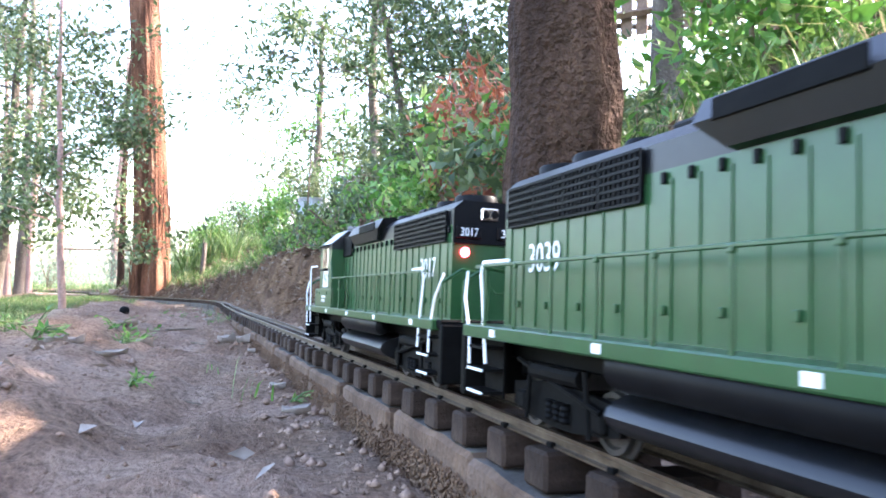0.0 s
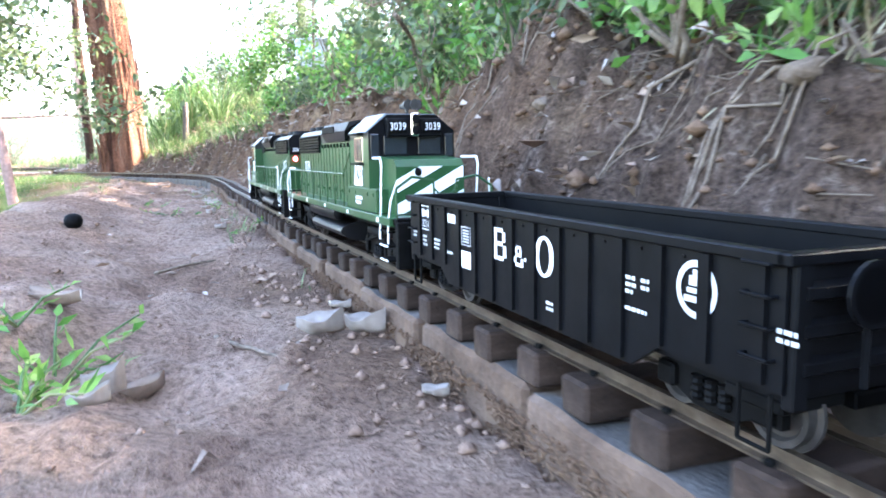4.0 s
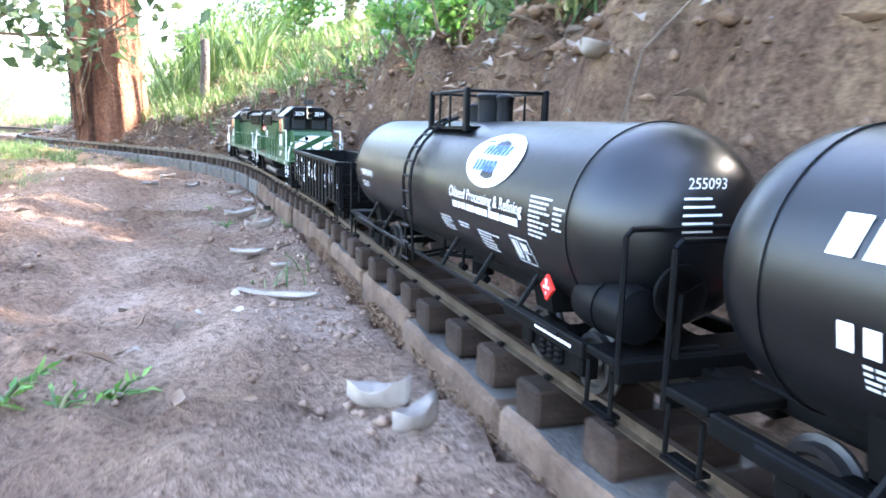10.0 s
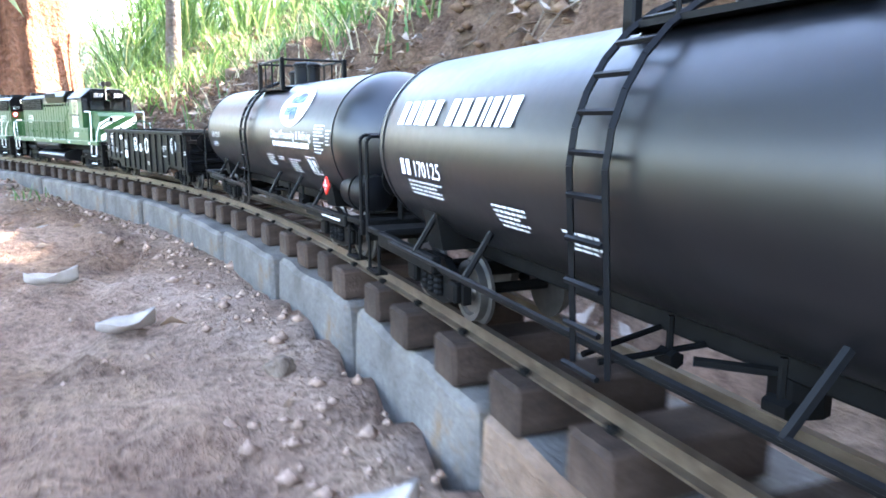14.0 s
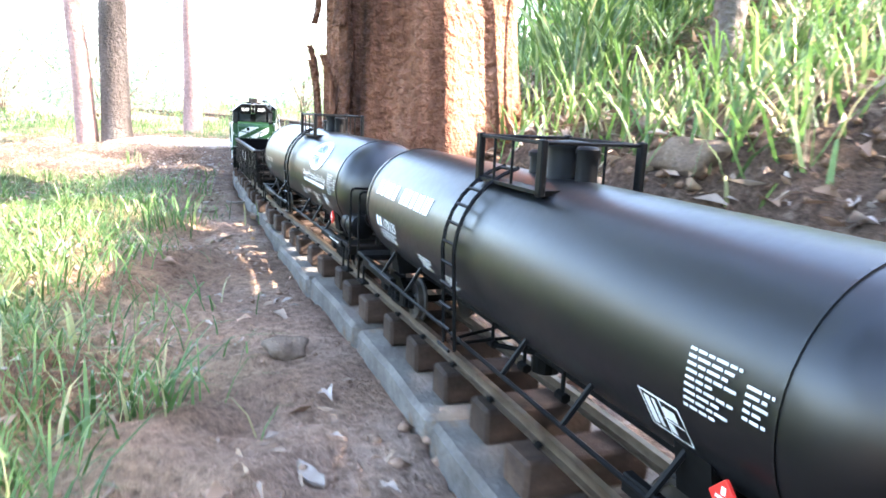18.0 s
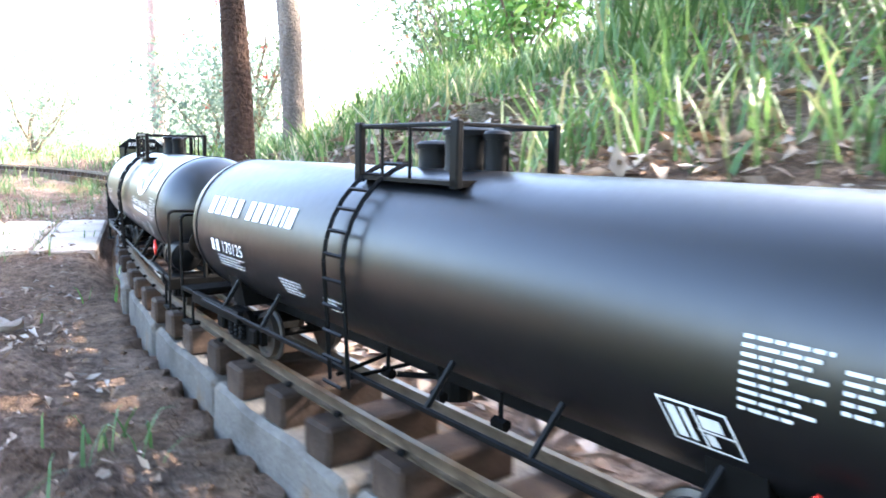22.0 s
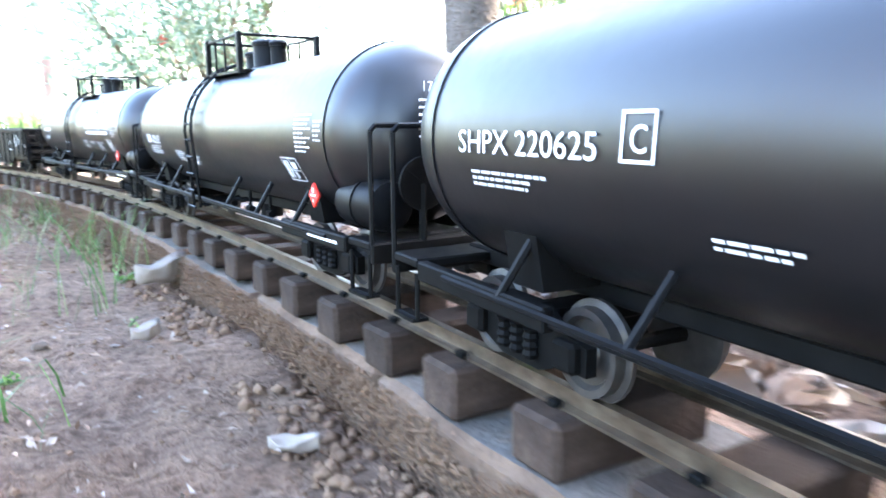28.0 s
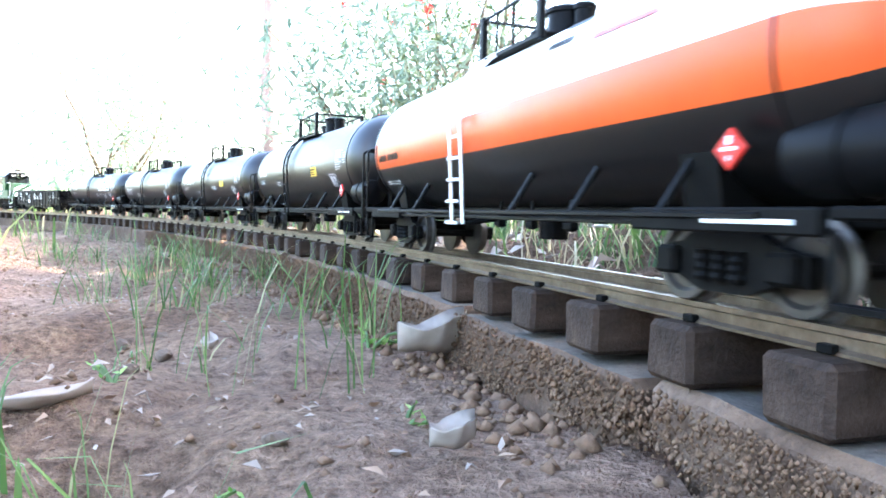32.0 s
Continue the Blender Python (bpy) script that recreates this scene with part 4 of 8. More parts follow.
        wrap(bars([(0.002, 0.002, 0.018, 0.001), (0.002, 0.0045, 0.014, 0.001), (0.002, 0.0072, 0.02, 0.0018)]), -0.092, -15, M_BLACK, "black print on the label", lift=0.0012)
    else:
        wrap(bars([(0.006 * k + (0.005 if k > 3 else 0), 0, 0.0046, 0.0052) for k in range(9)]), 0.225, -12, M_BLACK, "black reporting marks")
        wrap(bars([(0, 0, 0.024, 0.02)]), -0.075, 34, M_BLACK, "black square notice", name="label_plate")
        wrap(bars([(0, 0, 0.048, 0.024)]), -0.122, 28, M_RED, "red badge", name="badge")
        small(0.22, -34, 0.04, 2, seed=36)
    if kind != "orange":
        small(-0.195, 12, 0.024, 9, seed=51, gap=0.0025, h=0.0011, tail=0.45)
        small(-0.222, 8, 0.011, 5, seed=52, gap=0.0025, h=0.0011)
        wrap(bars([(0, 0, 0.0235, 0.0008), (0, 0.0142, 0.0235, 0.0008), (0, 0, 0.0008, 0.015), (0.0228, 0, 0.0008, 0.015), (0.0115, 0, 0.0008, 0.015), (0.0025, 0.002, 0.0035, 0.011), (0.0072, 0.002, 0.0022, 0.011), (0.0135, 0.008, 0.007, 0.0042), (0.0135, 0.002, 0.003, 0.0042), (0.0115, 0.0068, 0.0118, 0.0007)]), -0.172, -32, M_STENCIL, slant=-0.3, label="white framed data panel")
    # number and notes on the rear end
    end_y = -tip - 0.0004
    rows = [(-0.0175, -0.006 - k * 0.0045, 0.03 * random.Random(60 + k).uniform(0.55, 1), 0.0024) for k in range(6)]
    build_flat("end_lettering", bars([(u * 0.8, v * 0.8 + 0.004, w * 0.7, h * 0.45) for u, v, w, h in rows]), (-0.004, end_y, Z + 0.018), (1, 0, 0), (0, 0, 1), M_WHITE, car, "white stencilling on the tank end")
    if kind in ("pacific", "oval", "shpx"):
        build_flat("end_number", letters({"pacific": "170125", "oval": "255093", "shpx": "220625"}[kind], 0.005), (-0.0165, end_y, Z + 0.022), (1, 0, 0), (0, 0, 1), M_WHITE, car, "white number on the tank end")
    build_flat("sill_lettering", bars([(0.0036 * k, 0, 0.0028, 0.0016) for k in range(11)]), (-0.0493, -H + 0.06, 0.031), (0, -1, 0), (0, 0, 1), M_WHITE, car, "white stencilling on the sill")
    return car


def build_gondola():
    car = tagged(new("gondola_car"), "open black gondola wagon with white lettering", "gondola", group="cars of the model train")
    W2, H, z0, z1 = 0.047, 0.211, 0.026, 0.0815
    bm = bmesh.new()
    box(bm, 0, 0, z0 + 0.004, 2 * W2 - 0.006, 2 * H - 0.004, 0.004)
    part("floor", bm, M_BLACK, car)
    for sx in (-1, 1):
        bm = bmesh.new()
        prism(bm, [(H, z1), (-H, z1), (-H, z0 + 0.006), (-0.14, z0 + 0.006), (-0.12, z0 - 0.007), (0.12, z0 - 0.007), (0.14, z0 + 0.006), (H, z0 + 0.006)], "x", sx * W2 - 0.0012, sx * W2 + 0.0012)
        part("side", bm, M_BLACK, car)
        bm = bmesh.new()
        box(bm, sx * (W2 + 0.001), 0, z1 + 0.001, 0.007, 2 * H + 0.004, 0.005, 0.0008)
        part("top_rail", bm, M_BLACK, car)
        for k in range(14):
            y = -0.2 + k * 0.02954
            lo = z0 - 0.005 if abs(y) < 0.122 else z0 + 0.008
            bm = bmesh.new()
            prism(bm, [(y - 0.0032, lo), (y + 0.0032, lo), (y + 0.0032, z1 - 0.002), (y - 0.0032, z1 - 0.002)], "x", sx * (W2 + 0.0012), sx * (W2 + 0.0034))
            part("rib", bm, M_BLACK, car)
        bm = bmesh.new()
        for y in np.linspace(-H + 0.04, H - 0.04, 24):
            box(bm, sx * (W2 + 0.0012), float(y), z1 - 0.005, 0.0016, 0.0022, 0.0016)
        part("rivets", bm, M_BLACK, car)
        for sy in (-1, 1):
            for k in range(4):
                bm = bmesh.new()
                z = z0 + 0.018 + 0.012 * k
                pipe(bm, [(sx * W2, sy * (H - 0.004), z), (sx * (W2 + 0.005), sy * (H - 0.004), z), (sx * (W2 + 0.005), sy * (H - 0.018), z), (sx * W2, sy * (H - 0.018), z)], 0.0008)
                part("grab_iron", bm, M_BLACK, car)
    for sy in (-1, 1):
        bm = bmesh.new()
        box(bm, 0, sy * H, (z0 + z1) / 2 + 0.003, 2 * W2, 0.0026, z1 - z0 - 0.006)
        part("end_wall", bm, M_BLACK, car)
        for z in (z0 + 0.016, z0 + 0.03, z0 + 0.044):
            bm = bmesh.new()
            prism(bm, [(sy * (H + 0.0012), z - 0.004), (sy * (H + 0.005), z - 0.002), (sy * (H + 0.005), z + 0.002), (sy * (H + 0.0012), z + 0.004)], "x", -W2 + 0.004, W2 - 0.004)
            part("end_rib", bm, M_BLACK, car)
        bm = bmesh.new()
        box(bm, 0, sy * (H + 0.001), z1 + 0.001, 2 * W2 + 0.009, 0.007, 0.005, 0.0008)
        for sx in (-1, 1):
            box(bm, sx * (W2 - 0.004), sy * (H + 0.001), (z0 + z1) / 2, 0.008, 0.006, z1 - z0, 0.0008)
        part("end_frame", bm, M_BLACK, car)
        build_coupler(car, sy * 0.272, sy)
        build_truck(car, sy * 0.16)
        bm = bmesh.new()
        box(bm, 0, sy * (H - 0.02), z0 - 0.002, 0.085, 0.03, 0.006, 0.0008)
        box(bm, 0, 0, z0 - 0.002, 0.02, 2 * H, 0.007, 0.0008)
        for sx in (-1, 1):
            pipe(bm, [(sx * W2, sy * (H - 0.006), z0 + 0.004), (sx * W2, sy * (H - 0.006), 0.008), (sx * W2, sy * (H - 0.022), 0.008), (sx * W2, sy * (H - 0.022), z0 + 0.004)], 0.001)
        part("end_sill", bm, M_CHASSIS, car)
    bm = bmesh.new()
    lathe(bm, [(0.0105, -0.001), (0.0125, -0.001), (0.0125, 0.001), (0.0105, 0.001), (0.0105, -0.001)], "y", (-0.022, -H - 0.014, 0.07), 20)
    rod(bm, (-0.034, -H - 0.014, 0.07), (-0.01, -H - 0.014, 0.07), 0.001, 5)
    rod(bm, (-0.022, -H - 0.012, 0.035), (-0.022, -H - 0.012, 0.07), 0.0016)
    part("brake_wheel", bm, M_BLACK, car)
    e = W2 + 0.0018
    side = dict(right=(0, -1, 0), up=(0, 0, 1), material=M_WHITE, parent=car)

    def flat(vf, y, z, label="white stencilled lettering", **kw):
        return build_flat("lettering", vf, (-e, y - 0.008, z), **{**side, **kw}, label=label)
    # two large letters and the mark between them, as plain bars
    flat(bars([(0.0, 0, 0.0052, 0.0215), (-0.002, 0, 0.0025, 0.0025), (-0.002, 0.019, 0.0025, 0.0025), (0.0062, 0.0188, 0.008, 0.0027), (0.0062, 0.0098, 0.008, 0.0027), (0.0062, 0, 0.009, 0.0027), (0.0135, 0.0125, 0.0042, 0.0066), (0.0145, 0.0024, 0.0047, 0.0076)]), 0.042, 0.0505, "large white block lettering")
    flat(bars([(0.003, 0.0, 0.0105, 0.0024), (0.001, 0.0024, 0.0032, 0.0036), (0.0105, 0.0024, 0.003, 0.0028), (0.0145, 0.0044, 0.003, 0.002), (0.0035, 0.0062, 0.0075, 0.0022), (0.003, 0.0084, 0.0025, 0.003), (0.0085, 0.0084, 0.0025, 0.003), (0.004, 0.0112, 0.006, 0.0018)]), 0.0125, 0.05, "large white block lettering")
    n = 32
    ring = np.array([(0.0115 * math.cos(2 * math.pi * k / n), 0.0122 * math.sin(2 * math.pi * k / n)) for k in range(n)] + [(0.0062 * math.cos(2 * math.pi * k / n), 0.0102 * math.sin(2 * math.pi * k / n)) for k in range(n)])
    flat((ring, [(k, (k + 1) % n, n + (k + 1) % n, n + k) for k in range(n)]), -0.0275, 0.0605, "large white ring letter")
    disc = np.array([(0.0125 * math.cos(2 * math.pi * k / n), 0.0125 * math.sin(2 * math.pi * k / n)) for k in range(n)] + [(0.0096 * math.cos(2 * math.pi * k / n), 0.0096 * math.sin(2 * math.pi * k / n)) for k in range(n)])
    dv, df = disc, [(k, (k + 1) % n, n + (k + 1) % n, n + k) for k in range(n)]
    bv, bf = bars([(-0.0075, -0.0058, 0.015, 0.0028), (-0.0058, -0.0018, 0.0116, 0.0022), (-0.0045, 0.0014, 0.009, 0.0042), (-0.0022, 0.0056, 0.0044, 0.0028)])
    flat((np.vstack([dv, bv]), df + [tuple(i + len(dv) for i in q) for q in bf]), -0.157, 0.0635, "round white emblem", material=M_STENCIL)
    flat(letters("32117", 0.0066), 0.1865, 0.0595)
    flat(bars([(0, 0, 0.0052, 0.0068), (0.0065, 0.001, 0.0042, 0.0048), (0.012, 0, 0.006, 0.0068), (-0.001, 0.0088, 0.0205, 0.0009), (-0.001, -0.0108, 0.0205, 0.0009)]), 0.1865, 0.068)
    # white patches with a dark frame line
    flat(bars([(0, 0, 0.0165, 0.0068)]), 0.1265, 0.068, "white stencilled patch")
    flat(bars([(0, 0, 0.0175, 0.0128)]), 0.099, 0.0365, "white stencilled patch")
    flat(bars([(0.002, 0.003, 0.012, 0.0012), (0.002, 0.006, 0.009, 0.0012), (0.002, 0.009, 0.012, 0.0012)]), 0.0985, 0.0365, "grey print on the white patch", material=M_GREY)
    flat(bars([(0, 0, 0.0175, 0.0007), (0, 0.0133, 0.0175, 0.0007), (0, 0, 0.0007, 0.014), (0.0168, 0, 0.0007, 0.014)] + [(0.003, 0.0022 + 0.0021 * k, 0.0115, 0.0011) for k in range(5)]), 0.099, 0.0535, "white framed stencil", material=M_STENCIL)

    def small(y, z, w, rows, seed):
        rr = random.Random(seed)
        out = []
        for k in range(rows):
            u, end = 0.0, w * rr.uniform(0.7, 1)
            while u < end - 0.001:
                a = min(rr.uniform(0.002, 0.005), end - u)
                out.append((u, -k * 0.0034, a, 0.0019))
                u += a + 0.0007
        flat(bars(out), y, z, "rows of small white stencilling", material=M_STENCIL)
    small(0.1845, 0.0505, 0.012, 3, 1)
    small(0.1575, 0.0505, 0.0135, 3, 2)
    small(0.1285, 0.0435, 0.015, 1, 4)
    small(0.21, 0.0525, 0.012, 2, 9)
    small(-0.1075, 0.0605, 0.0085, 3, 5)
    small(-0.1195, 0.0605, 0.0075, 2, 11)
    small(-0.1075, 0.0455, 0.018, 1, 6)
    small(-0.2, 0.055, 0.012, 2, 7)
    small(-0.03, 0.033, 0.011, 2, 8)
    return car


def build_loco(number, lamp):
    """A hood-unit diesel; its cab end looks along -y."""
    car = tagged(new("diesel_locomotive"), "green and black model diesel locomotive with white handrails" if number == "3039" else "green and black leading model diesel locomotive with a lit red marker", "locomotive", group="locomotives of the model train")
    z0 = 0.05       # deck
    H = 0.305
    bm = bmesh.new()
    box(bm, 0, 0, z0 - 0.0035, 0.108, 2 * H - 0.03, 0.007, 0.0008)
    part("deck", bm, M_GREEN, car, "green running board")
    bm = bmesh.new()
    box(bm, 0, 0, z0 - 0.0125, 0.05, 2 * H - 0.06, 0.011, 0.001)
    part("frame", bm, M_CHASSIS, car)
    for sx in (-1, 1):
        for k in range(5):
            bm = bmesh.new()
            box(bm, sx * 0.0543, -0.25 + k * 0.122, z0 - 0.0035, 0.0008, 0.0075, 0.0038)
            part("step_light_patch", bm, M_WHITE, car, "small white reflective patch")
    # long hood with sloped shoulders
    hw, ht = 0.0315, z0 + 0.082
    y_a, y_b = -0.13, 0.272
    seam = ht - 0.017
    bm = bmesh.new()
    prism(bm, [(-hw, z0), (hw, z0), (hw, seam), (-hw, seam)], "y", y_a, y_b)
    part("hood", bm, M_GREEN, car, "long green hood with door seams")
    bm = bmesh.new()
    prism(bm, [(-hw, seam), (hw, seam), (hw, ht - 0.006), (hw - 0.008, ht), (-hw + 0.008, ht), (-hw, ht - 0.006)], "y", y_a, y_b)
    part("hood_top", bm, M_HOOD_BLACK, car, "black hood roof")
    # low green housing under the cab and nose
    for sx in (-1, 1):
        bm = bmesh.new()
        box(bm, sx * 0.0415, -0.173, z0 + 0.0105, 0.017, 0.122, 0.021, 0.0008)
        part("side_locker", bm, M_GREEN, car, "low green locker beside the cab")
        for y in (-0.122, -0.15, -0.2, -0.222):
            bm = bmesh.new()
            box(bm, sx * 0.0503, y, z0 + 0.016, 0.0014, 0.005, 0.0032, 0.0004)
            part("locker_latch", bm, M_GREEN, car)
        for k in range(21):
            y = y_a + 0.014 + k * 0.0189
            bm = bmesh.new()
            box(bm, sx * (hw + 0.0004), y, z0 + 0.031, 0.0009, 0.0011, 0.06)
            part("door_seam", bm, M_GREEN, car)
            bm = bmesh.new()
            box(bm, sx * (hw + 0.0012), y + 0.0045, seam - 0.0035, 0.0022, 0.0026, 0.0046, 0.0004)
            part("door_hinge", bm, M_BLACK, car)
            if k % 2:
                bm = bmesh.new()
                box(bm, sx * (hw + 0.0012), y + 0.0045, z0 + 0.012, 0.0022, 0.0026, 0.0036, 0.0004)
                part("door_latch", bm, M_GREEN, car)
        # radiator mesh near the end
        for y0, y1 in ((0.112, 0.148), (0.15, 0.186), (0.188, 0.224), (0.226, 0.262)):
            gr = new("radiator_grille")
            gr.parent = car
            bm = bmesh.new()
            box(bm, sx * (hw + 0.0012), (y0 + y1) / 2, ht - 0.0175, 0.0014, y1 - y0, 0.021)
            part("grille_back", bm, M_CHASSIS, gr)
            bm = bmesh.new()
            for y in np.linspace(y0, y1, 9):
                box(bm, sx * (hw + 0.0026), float(y), ht - 0.0175, 0.0014, 0.0011, 0.021)
            for z in np.linspace(ht - 0.028, ht - 0.007, 7):
                box(bm, sx * (hw + 0.0028), (y0 + y1) / 2, float(z), 0.0012, y1 - y0, 0.0011)
            part("grille_mesh", bm, M_BLACK, gr)
        # dynamic brake bulge with slanted ends
        bm = bmesh.new()
        prism(bm, [(sx * hw * 0.6, ht - 0.019), (sx * (hw + 0.005), ht - 0.016), (sx * (hw + 0.009), ht - 0.006), (sx * (hw + 0.003), ht + 0.003), (sx * hw * 0.6, ht + 0.005)], "y", -0.072, 0.068)
        for v in bm.verts:
            if v.co.z < ht - 0.012:
                v.co.y = -0.055 if v.co.y < 0 else 0.052
        part("brake_blister", bm, M_HOOD_BLACK, car)
        bm = bmesh.new()
        box(bm, sx * (hw + 0.0092), 0.02, ht - 0.0035, 0.0012, 0.07, 0.0075, 0.0004)
        part("blister_grille", bm, M_CHASSIS, car)
        bm = bmesh.new()
        prism(bm, [(sx * hw, ht - 0.026), (sx * (hw + 0.003), ht - 0.025), (sx * (hw + 0.003), ht - 0.004), (sx * hw, ht - 0.003)], "y", -0.126, -0.08)
        part("filter_box", bm, M_CHASSIS, car, "black intake grille")
    for y, r in ((0.245, 0.019), (0.2, 0.019), (0.155, 0.013), (0.065, 0.016), (0.028, 0.016)):
        bm = bmesh.new()
        lathe(bm, [(r, -0.002), (r, 0.005), (r - 0.001, 0.0062), (r - 0.004, 0.0062), (r - 0.004, 0.003), (0.001, 0.003)], "z", (0, y, ht), 20)
        part("roof_fan", bm, M_BLACK, car, smooth=True)
    bm = bmesh.new()
    box(bm, 0, 0.115, ht + 0.004, 0.014, 0.022, 0.009, 0.0015)
    part("exhaust_stack", bm, M_BLACK, car)
    # end of the long hood: number boards, lamps
    e = y_b + 0.0006
    bm = bmesh.new()
    prism(bm, [(-hw, ht - 0.03), (hw, ht - 0.03), (hw, ht - 0.006), (hw - 0.008, ht), (-hw + 0.008, ht), (-hw, ht - 0.006)], "y", y_b, y_b + 0.002)
    part("hood_end_panel", bm, M_BLACK, car)
    for sx in (-1, 1):
        bd = bmesh.new()
        box(bd, sx * 0.0185, y_b + 0.003, ht - 0.022, 0.022, 0.002, 0.0085, 0.0006)
        bo = part("number_board", bd, M_BLACK, car)
        v, f = letters(number, 0.006)
        wdt = v[:, 0].max()
        build_flat("number", (v, f), (sx * 0.0185 + wdt / 2, y_b + 0.0046, ht - 0.0248), (-1, 0, 0), (0, 0, 1), M_WHITE, bo, "white engine number")
        lm = bmesh.new()
        lathe(lm, [(0.0035, 0), (0.0032, 0.003), (0.001, 0.0042)], "y", (sx * 0.021, y_b + 0.001, ht - 0.036), 12)
        part("marker_lamp", lm, M_LAMP if (lamp and sx > 0) else M_RED, car, "glowing red marker lamp" if lamp else "red marker lamp", smooth=True)
    bm = bmesh.new()
    box(bm, 0, y_b + 0.003, ht - 0.009, 0.016, 0.003, 0.009, 0.001)
    hl = part("headlight_box", bm, M_CHROME, car)
    bm = bmesh.new()
    for sx in (-1, 1):
        lathe(bm, [(0.0028, 0), (0.0028, 0.0012), (0.001, 0.0016)], "y", (sx * 0.0038, y_b + 0.0045, ht - 0.009), 12)
    part("headlight_lens", bm, M_CHASSIS, hl)
    # cab and nose
    cw, cy0, cy1, ct = 0.049, -0.206, -0.132, z0 + 0.086
    bm = bmesh.new()
    prism(bm, [(-cw, z0), (cw, z0), (cw, ct - 0.021), (-cw, ct - 0.021)], "y", cy0, cy1)
    part("cab_wall", bm, M_GREEN, car, "green cab sides")
    bm = bmesh.new()
    prism(bm, [(-cw, ct - 0.021), (cw, ct - 0.021), (cw, ct - 0.014), (cw - 0.021, ct), (-cw + 0.021, ct), (-cw, ct - 0.014)], "y", cy0, cy1)
    part("cab_upper", bm, M_HOOD_BLACK, car, "black cab front and upper walls")
    # the roof is black; the reflected sky is painted on as grey
    bm = bmesh.new()
    prism(bm, [(cw + 0.0016, ct - 0.0148), (cw - 0.0205, ct + 0.0012), (-cw + 0.0205, ct + 0.0012), (-cw - 0.0016, ct - 0.0148), (-cw - 0.0006, ct - 0.0158), (-cw + 0.021, ct), (cw - 0.021, ct), (cw + 0.0006, ct - 0.0158)], "y", cy0 + 0.004, cy1 + 0.004)
    part("cab_roof", bm, M_GREY, car, "black cab roof edge, sky sheen painted light grey")
    bm = bmesh.new()
    prism(bm, [(-cw, z0 + 0.047), (cw, z0 + 0.047), (cw, ct - 0.014), (cw - 0.021, ct), (-cw + 0.021, ct), (-cw, ct - 0.014)], "y", cy0 - 0.0016, cy0)
    part("cab_front", bm, M_BLACK, car, "black cab front")
    bm = bmesh.new()
    box(bm, 0, cy0 - 0.006, ct - 0.0115, 0.062, 0.009, 0.0165, 0.0012)
    part("number_housing", bm, M_BLACK, car, "black housing over the windscreens")
    for sx in (-1, 1):
        wd = new("side_window")
        wd.parent = car
        bm = bmesh.new()
        box(bm, sx * cw, -0.1685, z0 + 0.0555, 0.0022, 0.033, 0.0235, 0.0006)
        part("frame", bm, M_CHROME, wd, "bright metal window frame")
        for k in (-1, 1):
            bm = bmesh.new()
            box(bm, sx * (cw + 0.0008), -0.1685 + k * 0.0078, z0 + 0.0555, 0.0022, 0.0138, 0.0198)
            part("pane", bm, M_GLASS, wd)
        bm = bmesh.new()
        prism(bm, [(-0.187, z0 + 0.069), (-0.15, z0 + 0.069), (-0.15, z0 + 0.0705), (-0.187, z0 + 0.0705)], "x", sx * cw if sx > 0 else -cw - 0.007, sx * cw + 0.007 if sx > 0 else -cw)
        part("sunshade", bm, M_BLACK, wd)
        bm = bmesh.new()
        box(bm, sx * (cw + 0.003), -0.1685, z0 + 0.0425, 0.006, 0.036, 0.0018)
        part("arm_rest", bm, M_BLACK, wd)
        bm = bmesh.new()
        box(bm, sx * 0.0425, cy0 - 0.002, z0 + 0.059, 0.0095, 0.002, 0.02, 0.0006)
        part("windscreen", bm, M_GLASS, car)
        bm = bmesh.new()
        box(bm, sx * 0.0195, cy0 - 0.002, z0 + 0.059, 0.026, 0.002, 0.0165, 0.0006)
        part("windscreen", bm, M_GLASS, car)
        bm = bmesh.new()
        box(bm, sx * 0.0195, cy0 - 0.0114, ct - 0.0105, 0.0225, 0.002, 0.0105, 0.0006)
        bo = part("number_board", bm, M_BLACK, car)
        v, f = letters(number, 0.0068)
        wdt = v[:, 0].max()
        build_flat("number", (v, f), (sx * 0.0195 - wdt / 2, cy0 - 0.0128, ct - 0.0138), (1, 0, 0), (0, 0, 1), M_WHITE, bo, "white engine number")
    bm = bmesh.new()
    box(bm, 0, cy0 - 0.011, ct - 0.009, 0.0095, 0.006, 0.0205, 0.0015)
    hl = part("headlight_box", bm, M_CHROME, car, "chromed twin headlight")
    bm = bmesh.new()
    for k in (-1, 1):
        lathe(bm, [(0.0042, 0.0), (0.0042, -0.0018), (0.0015, -0.0022)], "y", (0, cy0 - 0.014, ct - 0.009 + k * 0.005), 14)
    part("headlight_lens", bm, M_CHASSIS, hl)
    # horns
    bm = bmesh.new()
    for dx, L in ((-0.006, 0.022), (0.0, 0.027), (0.006, 0.02)):
        rod(bm, (dx, cy0 + 0.014, ct + 0.008), (dx, cy0 + 0.014 - L, ct + 0.0085), 0.0016, 8, 0.005)
    rod(bm, (-0.008, cy0 + 0.014, ct + 0.008), (0.008, cy0 + 0.014, ct + 0.008), 0.0022, 8)
    rod(bm, (0, cy0 + 0.014, ct), (0, cy0 + 0.014, ct + 0.008), 0.002, 8)
    part("horn", bm, M_WHEEL, car, "dull metal triple horn", smooth=True)
    bm = bmesh.new()
    nw, nt_ = 0.037, z0 + 0.0465
    ny = -0.262
    prism(bm, [(ny, z0), (cy0, z0), (cy0, nt_ + 0.003), (ny + 0.006, nt_), (ny, nt_ - 0.006)], "x", -nw, nw)
    part("nose", bm, M_GREEN, car, "green short hood")
